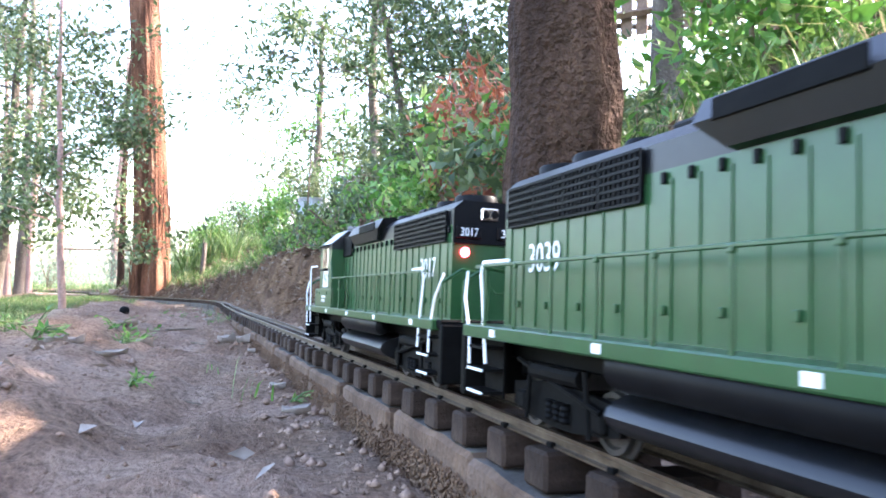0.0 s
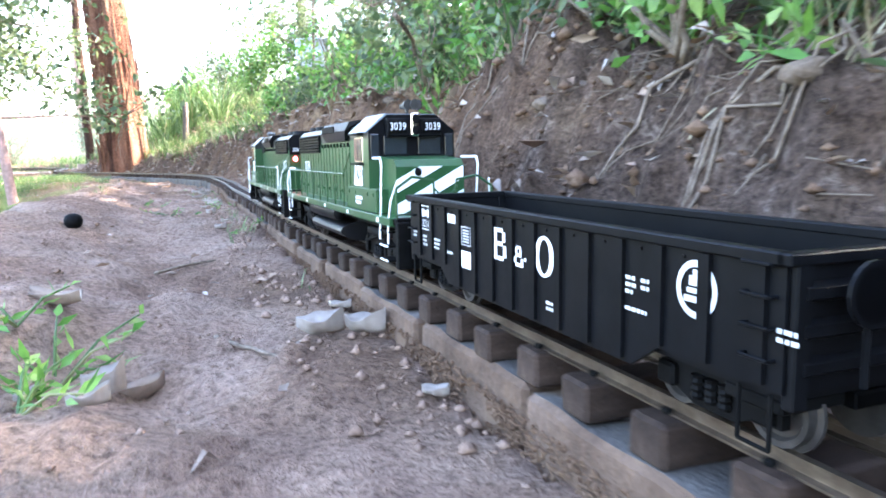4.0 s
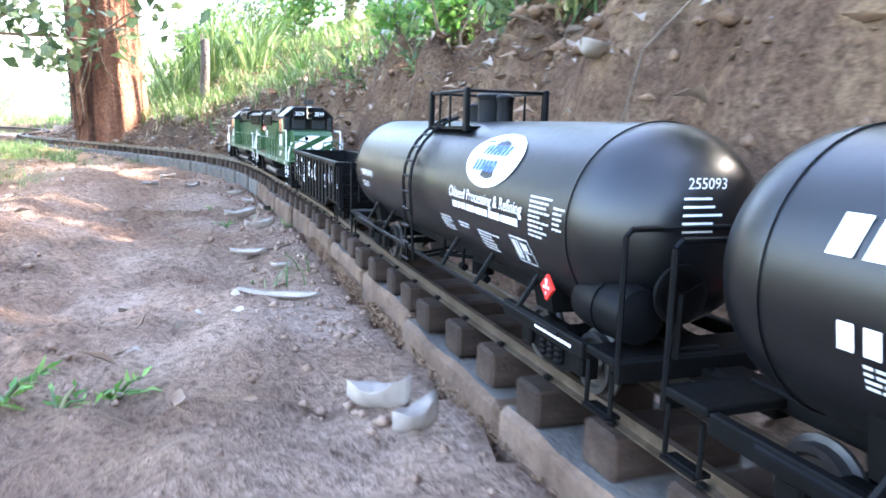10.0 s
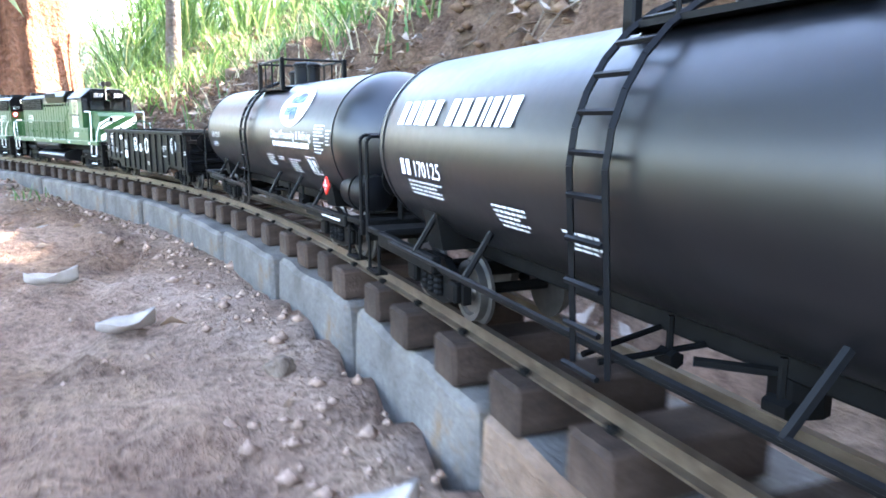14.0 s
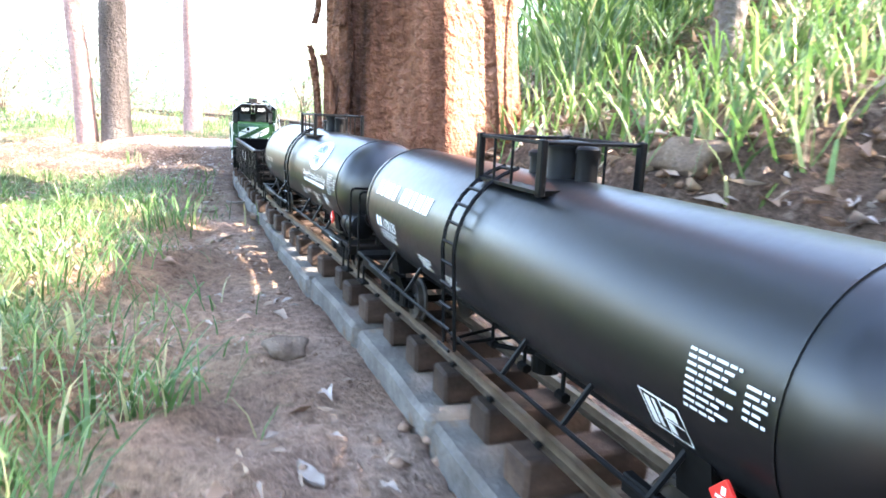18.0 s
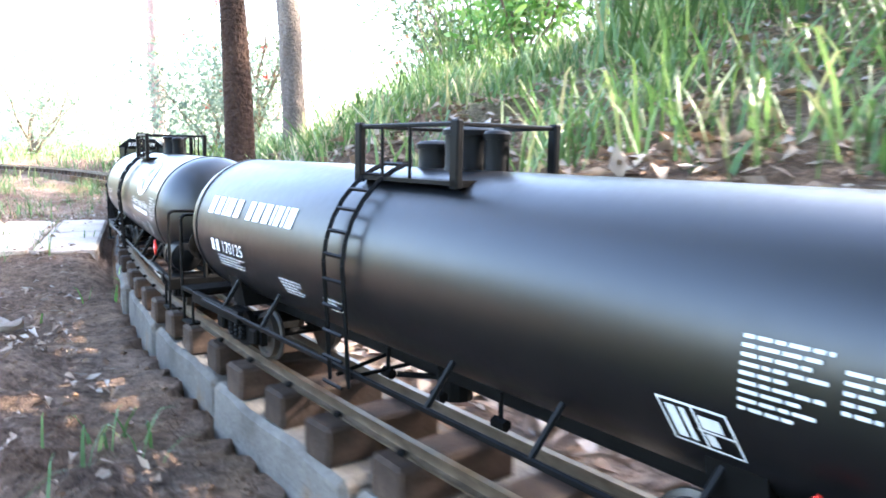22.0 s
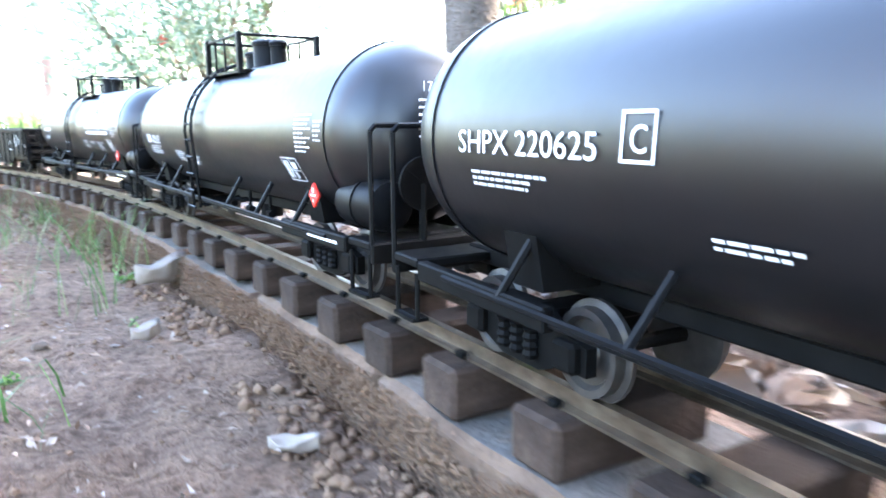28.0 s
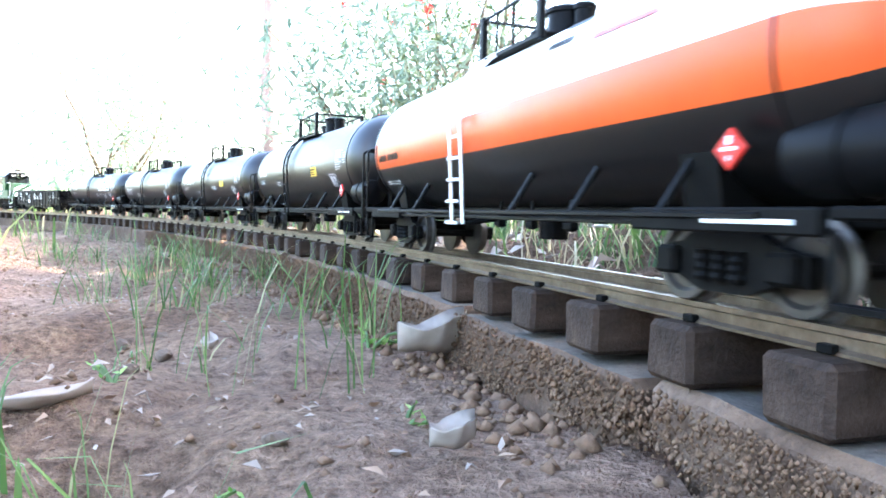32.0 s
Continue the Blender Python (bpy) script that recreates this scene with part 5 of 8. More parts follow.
    # diagonal white stripes on the nose
    for k, (x0, w) in enumerate(((-0.102, 0.025), (-0.055, 0.025), (-0.008, 0.025))):
        zlo, zhi = z0 + 0.001, nt_ - 0.006
        run = 0.09
        poly = [(x0, zlo), (x0 + w, zlo), (x0 + w + run, zhi), (x0 + run, zhi)]
        out = []
        for (ax, az), (bx, bz) in zip(poly, poly[1:] + poly[:1]):
            # cut at the nose's edges
            def inside(px):
                return -nw + 0.001 <= px <= nw - 0.001
            if inside(ax):
                out.append((ax, az))
            for lim in (-nw + 0.001, nw - 0.001):
                if (ax - lim) * (bx - lim) < 0:
                    t = (lim - ax) / (bx - ax)
                    out.append((lim, az + (bz - az) * t))
        if len(out) > 2:
            c = (sum(p[0] for p in out) / len(out), sum(p[1] for p in out) / len(out))
            out.sort(key=lambda p: math.atan2(p[1] - c[1], p[0] - c[0]))
            bm = bmesh.new()
            prism(bm, out, "y", ny - 0.0012, ny + 0.0004)
            part("stripe", bm, M_WHITE, car, "diagonal white stripe")
    bm = bmesh.new()
    lathe(bm, [(0.0035, 0), (0.0035, -0.003), (0.001, -0.004)], "y", (-0.014, ny, z0 + 0.036), 12)
    part("class_lamp", bm, M_CHASSIS, car)
    # lettering on the left side, as seen with the cab to the rear
    for sx in (-1, 1):
        r = (0, sx * 1.0, 0)
        ex = sx * (hw + 0.0009)
        v, f = letters(number, 0.0155)
        u = v[:, 0].max()
        build_flat("number", (v, f), (ex, 0.235 - (u if sx > 0 else 0), z0 + 0.029), r, (0, 0, 1), M_WHITE, car, "large white engine number")
        cx = sx * (cw + 0.0006)
        build_flat("emblem", bars([(-0.018, 0, 0.036, 0.005), (-0.0165, 0.005, 0.0335, 0.005), (-0.0145, 0.01, 0.0295, 0.0045), (-0.0145, 0.0145, 0.0325, 0.005)]), (cx, -0.164, z0 + 0.0225), r, (0, 0, 1), M_WHITE, car, "white block emblem")
        build_flat("emblem_cut", bars([(-0.006, 0.009, 0.0024, 0.0105), (-0.0036, 0.0075, 0.0024, 0.0075), (-0.0012, 0.0055, 0.0024, 0.0065), (0.0012, 0.0045, 0.0024, 0.005), (0.006, 0.0075, 0.0065, 0.002), (0.006, 0.0128, 0.0065, 0.002)]), (cx + sx * 0.0003, -0.164, z0 + 0.0225), r, (0, 0, 1), M_GREEN, car)
        build_flat("lettering", bars([(-0.014 + 0.0029 * k, 0.004, 0.0022, 0.0032) for k in range(10)] + [(-0.014 + 0.0029 * k, -0.0005, 0.0022, 0.0032) for k in range(8)]), (cx + sx * 0.0012, -0.168, z0 + 0.006), r, (0, 0, 1), M_WHITE, car, "small white bars of lettering")
    # handrails
    for sx in (-1, 1):
        x = sx * 0.0525
        ys = [-0.105, -0.06, -0.015, 0.03, 0.075, 0.12, 0.165, 0.21, 0.255]
        for y in ys:
            bm = bmesh.new()
            rod(bm, (x, y, z0 - 0.003), (x, y, z0 + 0.032), 0.0011)
            box(bm, x, y, z0 + 0.031, 0.003, 0.003, 0.003, 0.0006)
            part("stanchion", bm, M_GREEN, car)
        bm = bmesh.new()
        pipe(bm, [(sx * 0.05, -0.128, z0 + 0.052), (x, -0.105, z0 + 0.032)] + [(x, y, z0 + 0.032) for y in ys[1:]] + [(x, 0.272, z0 + 0.032)], 0.0009)
        part("hand_rail", bm, M_GREEN, car)
        for sy, ye in ((1, H), (-1, -H)):
            top = z0 + (0.034 if sy > 0 else 0.048)
            bm = bmesh.new()
            pipe(bm, [(sx * 0.05, ye - sy * 0.08, top), (x, ye - sy * 0.046, top), (x, ye - sy * 0.042, top - 0.006), (x, ye - sy * 0.048, z0 + 0.004), (x, ye - sy * 0.053, 0.03)], 0.0011)
            part("step_rail", bm, M_WHITE, car, "white step handrail")
            bm = bmesh.new()
            pipe(bm, [(sx * 0.048, ye - sy * 0.006, z0 + 0.03), (x, ye - sy * 0.014, z0 + 0.014), (x, ye - sy * 0.024, z0 - 0.006), (x, ye - sy * 0.025, 0.028)], 0.0011)
            part("step_rail", bm, M_WHITE, car, "white step handrail")
            st = bmesh.new()
            for z in (0.014, 0.026, 0.038):
                box(st, sx * 0.046, ye - sy * 0.037, z, 0.014, 0.028, 0.0016)
            box(st, sx * 0.0385, ye - sy * 0.037, 0.028, 0.0016, 0.03, 0.034)
            part("steps", st, M_CHASSIS, car)
            bm = bmesh.new()
            for z in (0.014, 0.026):
                box(bm, sx * 0.0534, ye - sy * 0.037, z, 0.001, 0.026, 0.0014)
            part("step_edge", bm, M_WHITE, car, "white step edge")
    for sy, ye in ((1, H - 0.004), (-1, -H + 0.004)):
        for sx in (-1, 1):
            bm = bmesh.new()
            pipe(bm, [(sx * 0.05, ye, z0), (sx * 0.05, ye, z0 + 0.024), (sx * 0.034, ye, z0 + 0.033), (sx * 0.012, ye, z0 + 0.03), (sx * 0.01, ye, z0)], 0.0011)
            part("end_rail", bm, M_GREEN, car)
        bm = bmesh.new()
        pipe(bm, [(-0.012, ye, z0 + 0.024), (-0.005, ye, z0 + 0.018), (0.005, ye, z0 + 0.018), (0.012, ye, z0 + 0.024)], 0.0008)
        part("end_chain", bm, M_GREEN, car)
        bm = bmesh.new()
        box(bm, 0, sy * (H - 0.006), 0.028, 0.1, 0.008, 0.038, 0.001)
        box(bm, 0, sy * (H - 0.02), z0 - 0.003, 0.1, 0.03, 0.006, 0.001)
        part("pilot", bm, M_CHASSIS, car)
        build_coupler(car, sy * 0.298, sy)
        build_truck(car, sy * 0.188, 0.088, True)
        bm = bmesh.new()
        for sx in (-1, 1):
            rod(bm, (sx * 0.036, sy * 0.16, 0.03), (sx * 0.036, sy * 0.215, 0.03), 0.004, 10)
            rod(bm, (sx * 0.037, sy * 0.235, 0.034), (sx * 0.037, sy * 0.14, 0.018), 0.0014)
            rod(bm, (sx * 0.037, sy * 0.15, 0.006), (sx * 0.037, sy * 0.155, 0.034), 0.0014)
            rod(bm, (sx * 0.037, sy * 0.222, 0.006), (sx * 0.037, sy * 0.218, 0.034), 0.0014)
        part("brake_cylinder", bm, M_CHASSIS, car)
    # fuel tank and air reservoirs
    bm = bmesh.new()
    prism(bm, [(0.047 * math.cos(0.2618 * k), 0.0205 + 0.012 * math.sin(0.2618 * k)) for k in range(24)], "y", -0.06, 0.12)
    part("fuel_tank", bm, M_HOOD_BLACK, car, "black fuel tank", smooth=True)
    for sx in (-1, 1):
        bm = bmesh.new()
        lathe(bm, [(0.002, -0.082), (0.0075, -0.079), (0.0085, -0.07), (0.0085, 0.07), (0.0075, 0.079), (0.002, 0.082)], "y", (sx * 0.044, 0.035, 0.039), 16)
        part("air_reservoir", bm, M_BLACK, car, smooth=True)
    return car


# ---- the train, front to back; gaps between coupler faces are shared ----
TANK_LEN, GON_LEN, LOCO_LEN = 0.572, 0.556, 0.652
train = []
def add_car(car, centre, pivots, turned=False):
    """centre: metres ahead of the joint behind the second locomotive."""
    train.append((car, centre, pivots, turned))


def build_tall(car, k):
    """Raises a locomotive's body over its wheels."""
    for ob in car.children_recursive:
        if ob.type == "MESH" and not ob.parent.name.startswith("truck"):
            for v in ob.data.vertices:
                v.co.z *= k
    return car


add_car(build_tall(build_loco("3039", False), 1.2), LOCO_LEN / 2 - 0.055, 0.188)
add_car(build_tall(build_loco("3017", True), 1.2), LOCO_LEN * 1.5 - 0.055, 0.188, True)
add_car(build_gondola(), -0.279, 0.16)
_at = -0.8595
for _kind in ("oval", "pacific", "shpx", "plain", "orange"):
    add_car(build_tank_car(_kind), _at - (0.01 if _kind == "oval" else 0.0), 0.198)
    _at -= 0.588 if _kind != "oval" else 0.6

# ---- plants, stones and litter: tools ----
def islands(name, v, faces, material, parent=None, label="", smooth=False):
    """v: (n, k, 3) corners of n small pieces of k corners; faces in one piece's corners."""
    n, k = v.shape[0], v.shape[1]
    me = bpy.data.meshes.new(name)
    me.vertices.add(n * k)
    me.vertices.foreach_set("co", v.astype(np.float32).ravel())
    loc = np.concatenate([np.array(f, dtype=np.int32) for f in faces])
    tot = np.array([len(f) for f in faces], dtype=np.int32)
    vi = (np.arange(n, dtype=np.int32)[:, None] * k + loc[None]).ravel()
    me.loops.add(len(vi))
    me.loops.foreach_set("vertex_index", vi)
    me.polygons.add(n * len(faces))
    tt = np.tile(tot, n)
    me.polygons.foreach_set("loop_start", np.r_[0, np.cumsum(tt)[:-1]].astype(np.int32))
    me.polygons.foreach_set("loop_total", tt)
    if smooth:
        me.polygons.foreach_set("use_smooth", np.ones(len(tt), dtype=bool))
    me.update(calc_edges=True)
    me.materials.append(material)
    ob = new(name, me)
    if parent is not None:
        ob.parent = parent
    if label:
        ob["label"] = label
    return ob


def blade_verts(r, p, h, w, lean, droop=0.5):
    """Grass blades of two joints from places p (n, 3): heights h, widths w, lean as a share of the height."""
    n = len(p)
    a = r.rand(n) * 6.283
    out = np.stack([np.cos(a), np.sin(a), np.zeros(n)], 1)
    side = np.stack([-np.sin(a + r.randn(n) * 0.6), np.cos(a + r.randn(n) * 0.6), np.zeros(n)], 1) * w[:, None] / 2
    up = np.array([0, 0, 1.0])
    l = (lean * (0.4 + r.rand(n)))[:, None] * h[:, None]
    m1 = p + up * (h * 0.45)[:, None] + out * l * 0.25
    m2 = p + up * (h * 0.8)[:, None] + out * l * 0.65
    tip = p + up * (h * (1 - droop * lean * 0.5))[:, None] + out * l * 1.25
    return np.stack([p - side, p + side, m1 - side * 0.9, m1 + side * 0.9, m2 - side * 0.6, m2 + side * 0.6, tip], 1)


BLADE = [(0, 1, 3, 2), (2, 3, 5, 4), (4, 5, 6)]
LEAFLET = [(0, 1, 2), (1, 4, 2), (0, 2, 3), (3, 2, 4)]


def leaf_verts(r, p, way, length, width, fold=0.25, curl=0.2, flat=None):
    """Folded leaves: p stalk ends, way unit directions, fold and curl as shares of width and length."""
    n = len(p)
    nrm = r.randn(n, 3) if flat is None else np.array([0, 0, 1.0]) + r.randn(n, 3) * flat
    side = np.cross(way, nrm)
    side /= np.linalg.norm(side, axis=1)[:, None] + 1e-9
    nrm = np.cross(side, way)
    L, W = length[:, None], width[:, None]
    c = (curl * r.randn(n))[:, None]
    f = (fold * (0.4 + r.rand(n)))[:, None]
    mid = p + way * L * 0.45 + nrm * L * c * 0.5
    return np.stack([p, p + way * L * 0.42 + side * W / 2 + nrm * (W * f + L * c * 0.5), mid,
                     p + way * L * 0.42 - side * W / 2 + nrm * (W * f + L * c * 0.5), p + way * L - nrm * L * c * 0.3], 1)


def unit(v):
    return v / (np.linalg.norm(v, axis=1)[:, None] + 1e-9)


def heights(x, y):
    return land(x, y)[0]


def tube(path, radii, n=10, knots=0.0, seed=0, close=True):
    """A tapered, knotty branch through the given places: corners and faces."""
    path = np.array(path, float)
    d = np.r_[0, np.cumsum(np.linalg.norm(np.diff(path, axis=0), axis=1))]
    verts, faces = [], []
    for i, c in enumerate(path):
        t = Vector(path[min(i + 1, len(path) - 1)] - path[max(i - 1, 0)]).normalized()
        u = t.cross(Vector((0.31, 0.95, 0.07))).normalized()
        w = t.cross(u)
        for k in range(n):
            a = 6.2832 * k / n
            q = u * math.cos(a) + w * math.sin(a)
            rr = radii[i] * (1 + knots * noise.noise(Vector((math.cos(a) * 1.6, math.sin(a) * 1.6, d[i] * 2.2 + seed * 7.7))))
            verts.append(Vector(c) + q * rr)
    for i in range(len(path) - 1):
        for k in range(n):
            faces.append((i * n + k, i * n + (k + 1) % n, (i + 1) * n + (k + 1) % n, (i + 1) * n + k))
    if close:
        faces += [tuple(range(n))[::-1], tuple(range((len(path) - 1) * n, len(path) * n))]
    return verts, faces


def bend(a, b, n, sway, rnd):
    """Places from a to b with a little wandering."""
    out = []
    ox = oy = 0.0
    for i in range(n + 1):
        f = i / n
        p = [a[k] + (b[k] - a[k]) * f for k in range(3)]
        if 0 < i < n:
            ox += rnd.uniform(-sway, sway)
            oy += rnd.uniform(-sway, sway)
        k = math.sin(f * math.pi)
        out.append((p[0] + ox * k, p[1] + oy * k, p[2]))
    return out


def build_tree(name, label, x, y, radius, height, bark, leaf=None, lean=(0.0, 0.0), limbs=5, leaves=900, crown=(1.0, 1.0), from_h=0.45,
               size=(0.05, 0.016), flare=1.35, seed=1, rings=26, sides=16, knots=0.12, droop=0.3, limb_way=None):
    """A tapered trunk with limbs and a loose crown of single leaves in clumps."""
    rnd, r = random.Random(seed), np.random.RandomState(seed)
    z0 = ground_z(x, y) - 0.04 - 2.2 * radius
    tree = tagged(new(name), label, "tree")
    tree.matrix_basis = pose(x, y, z0)
    top = (lean[0] * height, lean[1] * height, height)
    path = bend((0, 0, 0), top, rings, radius * 0.25, rnd)
    rad = [radius * (1 - 0.55 * i / rings) * (1 + (flare - 1) * math.exp(-height * i / rings / 0.12)) for i in range(rings + 1)]
    v, f = tube(path, rad, sides, knots, seed)
    mesh_part("trunk", v, f, bark, tree, smooth=True)
    tips = []
    for k in range(limbs):
        h = from_h + (0.97 - from_h) * (k + rnd.random()) / max(1, limbs)
        p0 = path[int(h * rings)]
        a = rnd.uniform(0, 6.283) if limb_way is None else limb_way + rnd.uniform(-1.1, 1.1)
        ln = crown[0] * rnd.uniform(0.6, 1.1)
        end = (p0[0] + math.cos(a) * ln, p0[1] + math.sin(a) * ln, p0[2] + crown[1] * rnd.uniform(-droop, 0.6))
        q = bend(p0, end, 7, ln * 0.07, rnd)
        r0 = radius * 0.32 * (1.1 - 0.6 * h)
        v, f = tube(q, [r0 * (1 - 0.8 * i / 7) for i in range(8)], 7, 0.1, seed + k)
        mesh_part("limb", v, f, bark, tree, smooth=True)
        tips += [q[i] for i in (3, 4, 5, 6, 7, 7)]
    if leaf and leaves:
        tips = np.array(tips)
        twigs_v, twigs_f = [], []
        clumps = []
        for _ in range(max(12, leaves // 26)):
            t = tips[rnd.randrange(len(tips))]
            c = t + r.randn(3) * np.array([0.2, 0.2, 0.16]) * crown[0]
            clumps.append(c)
            tv, tf = tube([t, (t + c) / 2 + r.randn(3) * 0.02, c], [0.004, 0.003, 0.0015], 4)
            twigs_f += [tuple(i + len(twigs_v) for i in q) for q in tf]
            twigs_v += tv
        mesh_part("twig_spray", twigs_v, twigs_f, M_TWIG, tree)["kind"] = "stuff"
        clumps = np.array(clumps)
        ci = r.randint(0, len(clumps), leaves)
        p = clumps[ci] + r.randn(leaves, 3) * 0.085 * max(0.6, crown[0])
        p = p[p[:, 2] > max(0.55, from_h * height * 0.5)]
        leaves = len(p)
        way = unit(r.randn(leaves, 3) + np.array([0, 0, -droop]))
        islands("crown", leaf_verts(r, p, way, size[0] * (0.6 + 0.8 * r.rand(leaves)), size[1] * (0.7 + 0.6 * r.rand(leaves))), LEAFLET, leaf, tree)
    return tree


def build_bush(name, label, x, y, w, h, leaf, seed, leaves=900, size=(0.05, 0.014), stems=7, flowers=0, lift=0.15):
    r, rnd = np.random.RandomState(seed), random.Random(seed)
    bush = tagged(new(name), label, "bush")
    bush.matrix_basis = pose(x, y, ground_z(x, y) - 0.02)
    sv, sf, ends = [], [], []
    for k in range(stems):
        a, l = rnd.uniform(0, 6.283), rnd.uniform(0.2, 0.85) * w / 2
        q = bend((rnd.uniform(-0.03, 0.03), rnd.uniform(-0.03, 0.03), 0), (math.cos(a) * l, math.sin(a) * l, h * rnd.uniform(0.6, 0.98)), 6, w * 0.04, rnd)
        v, f = tube(q, [0.012 * (1 - 0.8 * i / 6) * max(0.5, h) for i in range(7)], 6, 0.1, k)
        sf += [tuple(i + len(sv) for i in g) for g in f]
        sv += v
        ends += q[2:]
    mesh_part("stem_tangle", sv, sf, M_TWIG, bush, smooth=True)["kind"] = "stuff"
    ends = np.array(ends)
    nc = max(10, leaves // 30)
    cl = ends[r.randint(0, len(ends), nc)] + r.randn(nc, 3) * np.array([w * 0.12, w * 0.12, h * 0.09])
    cl[:, 2] = np.clip(cl[:, 2], h * lift, h * 1.1)
    p = cl[r.randint(0, nc, leaves)] + r.randn(leaves, 3) * 0.06 * max(w, 0.5)
    p[:, 2] = np.abs(p[:, 2])
    way = unit(r.randn(leaves, 3) + np.array([0, 0, 0.25]))
    islands("foliage", leaf_verts(r, p, way, size[0] * (0.6 + 0.8 * r.rand(leaves)), size[1] * (0.7 + 0.6 * r.rand(leaves))), LEAFLET, leaf, bush)
    if flowers:
        fp = cl[r.randint(0, nc, flowers)] + r.randn(flowers, 3) * 0.07 * w
        pts = np.repeat(fp, 26, 0)
        way = unit(r.randn(len(pts), 3))
        islands("flowers", leaf_verts(r, pts, way, np.full(len(pts), 0.035), np.full(len(pts), 0.008)), LEAFLET, M_FLOWER, bush, "red brush-like flower heads")
    return bush


def build_tuft(name, label, x, y, n, h, w, spread, lean, mat, seed, category="grass"):
    """A clump of blades from one root."""
    r = np.random.RandomState(seed)
    p = np.zeros((n, 3))
    p[:, :2] = r.randn(n, 2) * spread
    tuft = islands(name, blade_verts(r, p, h * (0.45 + 0.6 * r.rand(n)), np.full(n, w) * (0.7 + 0.5 * r.rand(n)), np.full(n, lean)), BLADE, mat)
    tuft.matrix_basis = pose(x, y, ground_z(x, y) - 0.004)
    return tagged(tuft, label, category)


def build_weed(label, x, y, n, size, seed, mat=None, upright=0.5):
    """A low broad-leaved weed: short stems, a rosette of leaves."""
    r = np.random.RandomState(seed)
    weed = tagged(new("weed"), label, "plant")
    weed.matrix_basis = pose(x, y, ground_z(x, y) - 0.003)
    sv, sf = [], []
    pts, ways = [], []
    for k in range(max(3, n // 5)):
        a = r.rand() * 6.283
        e = np.array([math.cos(a), math.sin(a), upright * (0.5 + r.rand())]) * size * (0.5 + 0.8 * r.rand())
        v, f = tube([(0, 0, 0), tuple(e * 0.5 + np.array([0, 0, 0.15 * size])), tuple(e)], [0.0016, 0.0013, 0.0008], 5)
        sf += [tuple(i + len(sv) for i in g) for g in f]
        sv += v
        for j in range(6):
            q = e * (0.3 + 0.14 * j)
            pts.append(q)
            ways.append(e / (np.linalg.norm(e) + 1e-9) + r.randn(3) * 0.8)
    mesh_part("stem", sv, sf, M_GRASS, weed)["kind"] = "stuff"
    pts, ways = np.array(pts), unit(np.array(ways))
    m = len(pts)
    islands("leaves", leaf_verts(r, pts, ways, size * 0.42 * (0.5 + 0.7 * r.rand(m)), size * 0.12 * (0.7 + 0.5 * r.rand(m)), flat=0.6), LEAFLET, mat or M_LEAF_BRIGHT, weed)
    return weed


def build_dry_leaf(name, label, x, y, length, width, yaw, curl, mat, seed, tilt=0.0):
    """One fallen leaf with a midrib, rolled edges and some thickness."""
    rnd = random.Random(seed)
    n, m = 12, 6
    top, bot = [], []
    for i in range(n + 1):
        u = i / n
        half = width / 2 * (math.sin(math.pi * min(1, max(0.0, u * 0.97 + 0.015))) ** 0.75) * (1 + 0.12 * math.sin(u * 17 + seed))
        for j in range(m + 1):
            v = 2 * j / m - 1
            z = curl * width * (v * v) * (0.7 + 0.5 * u) + 0.22 * curl * length * (u - 0.5) ** 2 * 4 + 0.05 * width * math.sin(9 * u + 4 * v + seed)
            z -= 0.03 * width * (1 - abs(v)) ** 6
            top.append(Vector((v * half * (1 - 0.25 * abs(curl)) + 0.08 * length * math.sin(u * 3 + seed) * (u - 0.5), (u - 0.5) * length, z)))
    low = min(p.z for p in top)
    top = [p - Vector((0, 0, low - 0.0015)) for p in top]
    bot = [p - Vector((0, 0, 0.0011)) for p in top]
    w = m + 1
    faces = []
    for i in range(n):
        for j in range(m):
            a = i * w + j
            faces.append((a, a + 1, a + w + 1, a + w))
            b = a + len(top)
            faces.append((b, b + w, b + w + 1, b + 1))
    rim = [j for j in range(w)] + [i * w + m for i in range(1, n + 1)] + [n * w + j for j in range(m - 1, -1, -1)] + [i * w for i in range(n - 1, 0, -1)]
    for a, b in zip(rim, rim[1:] + rim[:1]):
        faces.append((b, a, a + len(top), b + len(top)))
    ob = mesh_part(name, top + bot, faces, mat, smooth=True)
    ob.matrix_basis = pose(x, y, ground_z(x, y) + 0.002, tilt, rnd.uniform(-7, 7), yaw)
    return tagged(ob, label, "leaf")


def build_stone(name, label, x, y, sx, sy, sz, seed, mat=None, category="stone", sink=0.3, yaw=0):
    bm = bmesh.new()
    bmesh.ops.create_icosphere(bm, subdivisions=3, radius=1.0)
    for v in bm.verts:
        q = v.co.copy()
        k = 1 + 0.5 * noise.noise(q * 1.1 + Vector((seed, 0, 0))) + 0.14 * noise.noise(q * 2.7 + Vector((0, seed, 0)))
        q = Vector([math.copysign(min(abs(c), 0.86), c) for c in q]) * k
        v.co = Vector((q.x * sx, q.y * sy, q.z * sz)) * 0.62 + noise.noise_vector(v.co * 5) * 0.02 * sx
    ob = part(name, bm, mat or M_STONE, smooth=True, angle=32)
    ob.matrix_basis = pose(x, y, ground_z(x, y) + sz * (0.45 - sink), 0, 0, yaw)
    return tagged(ob, label, category)


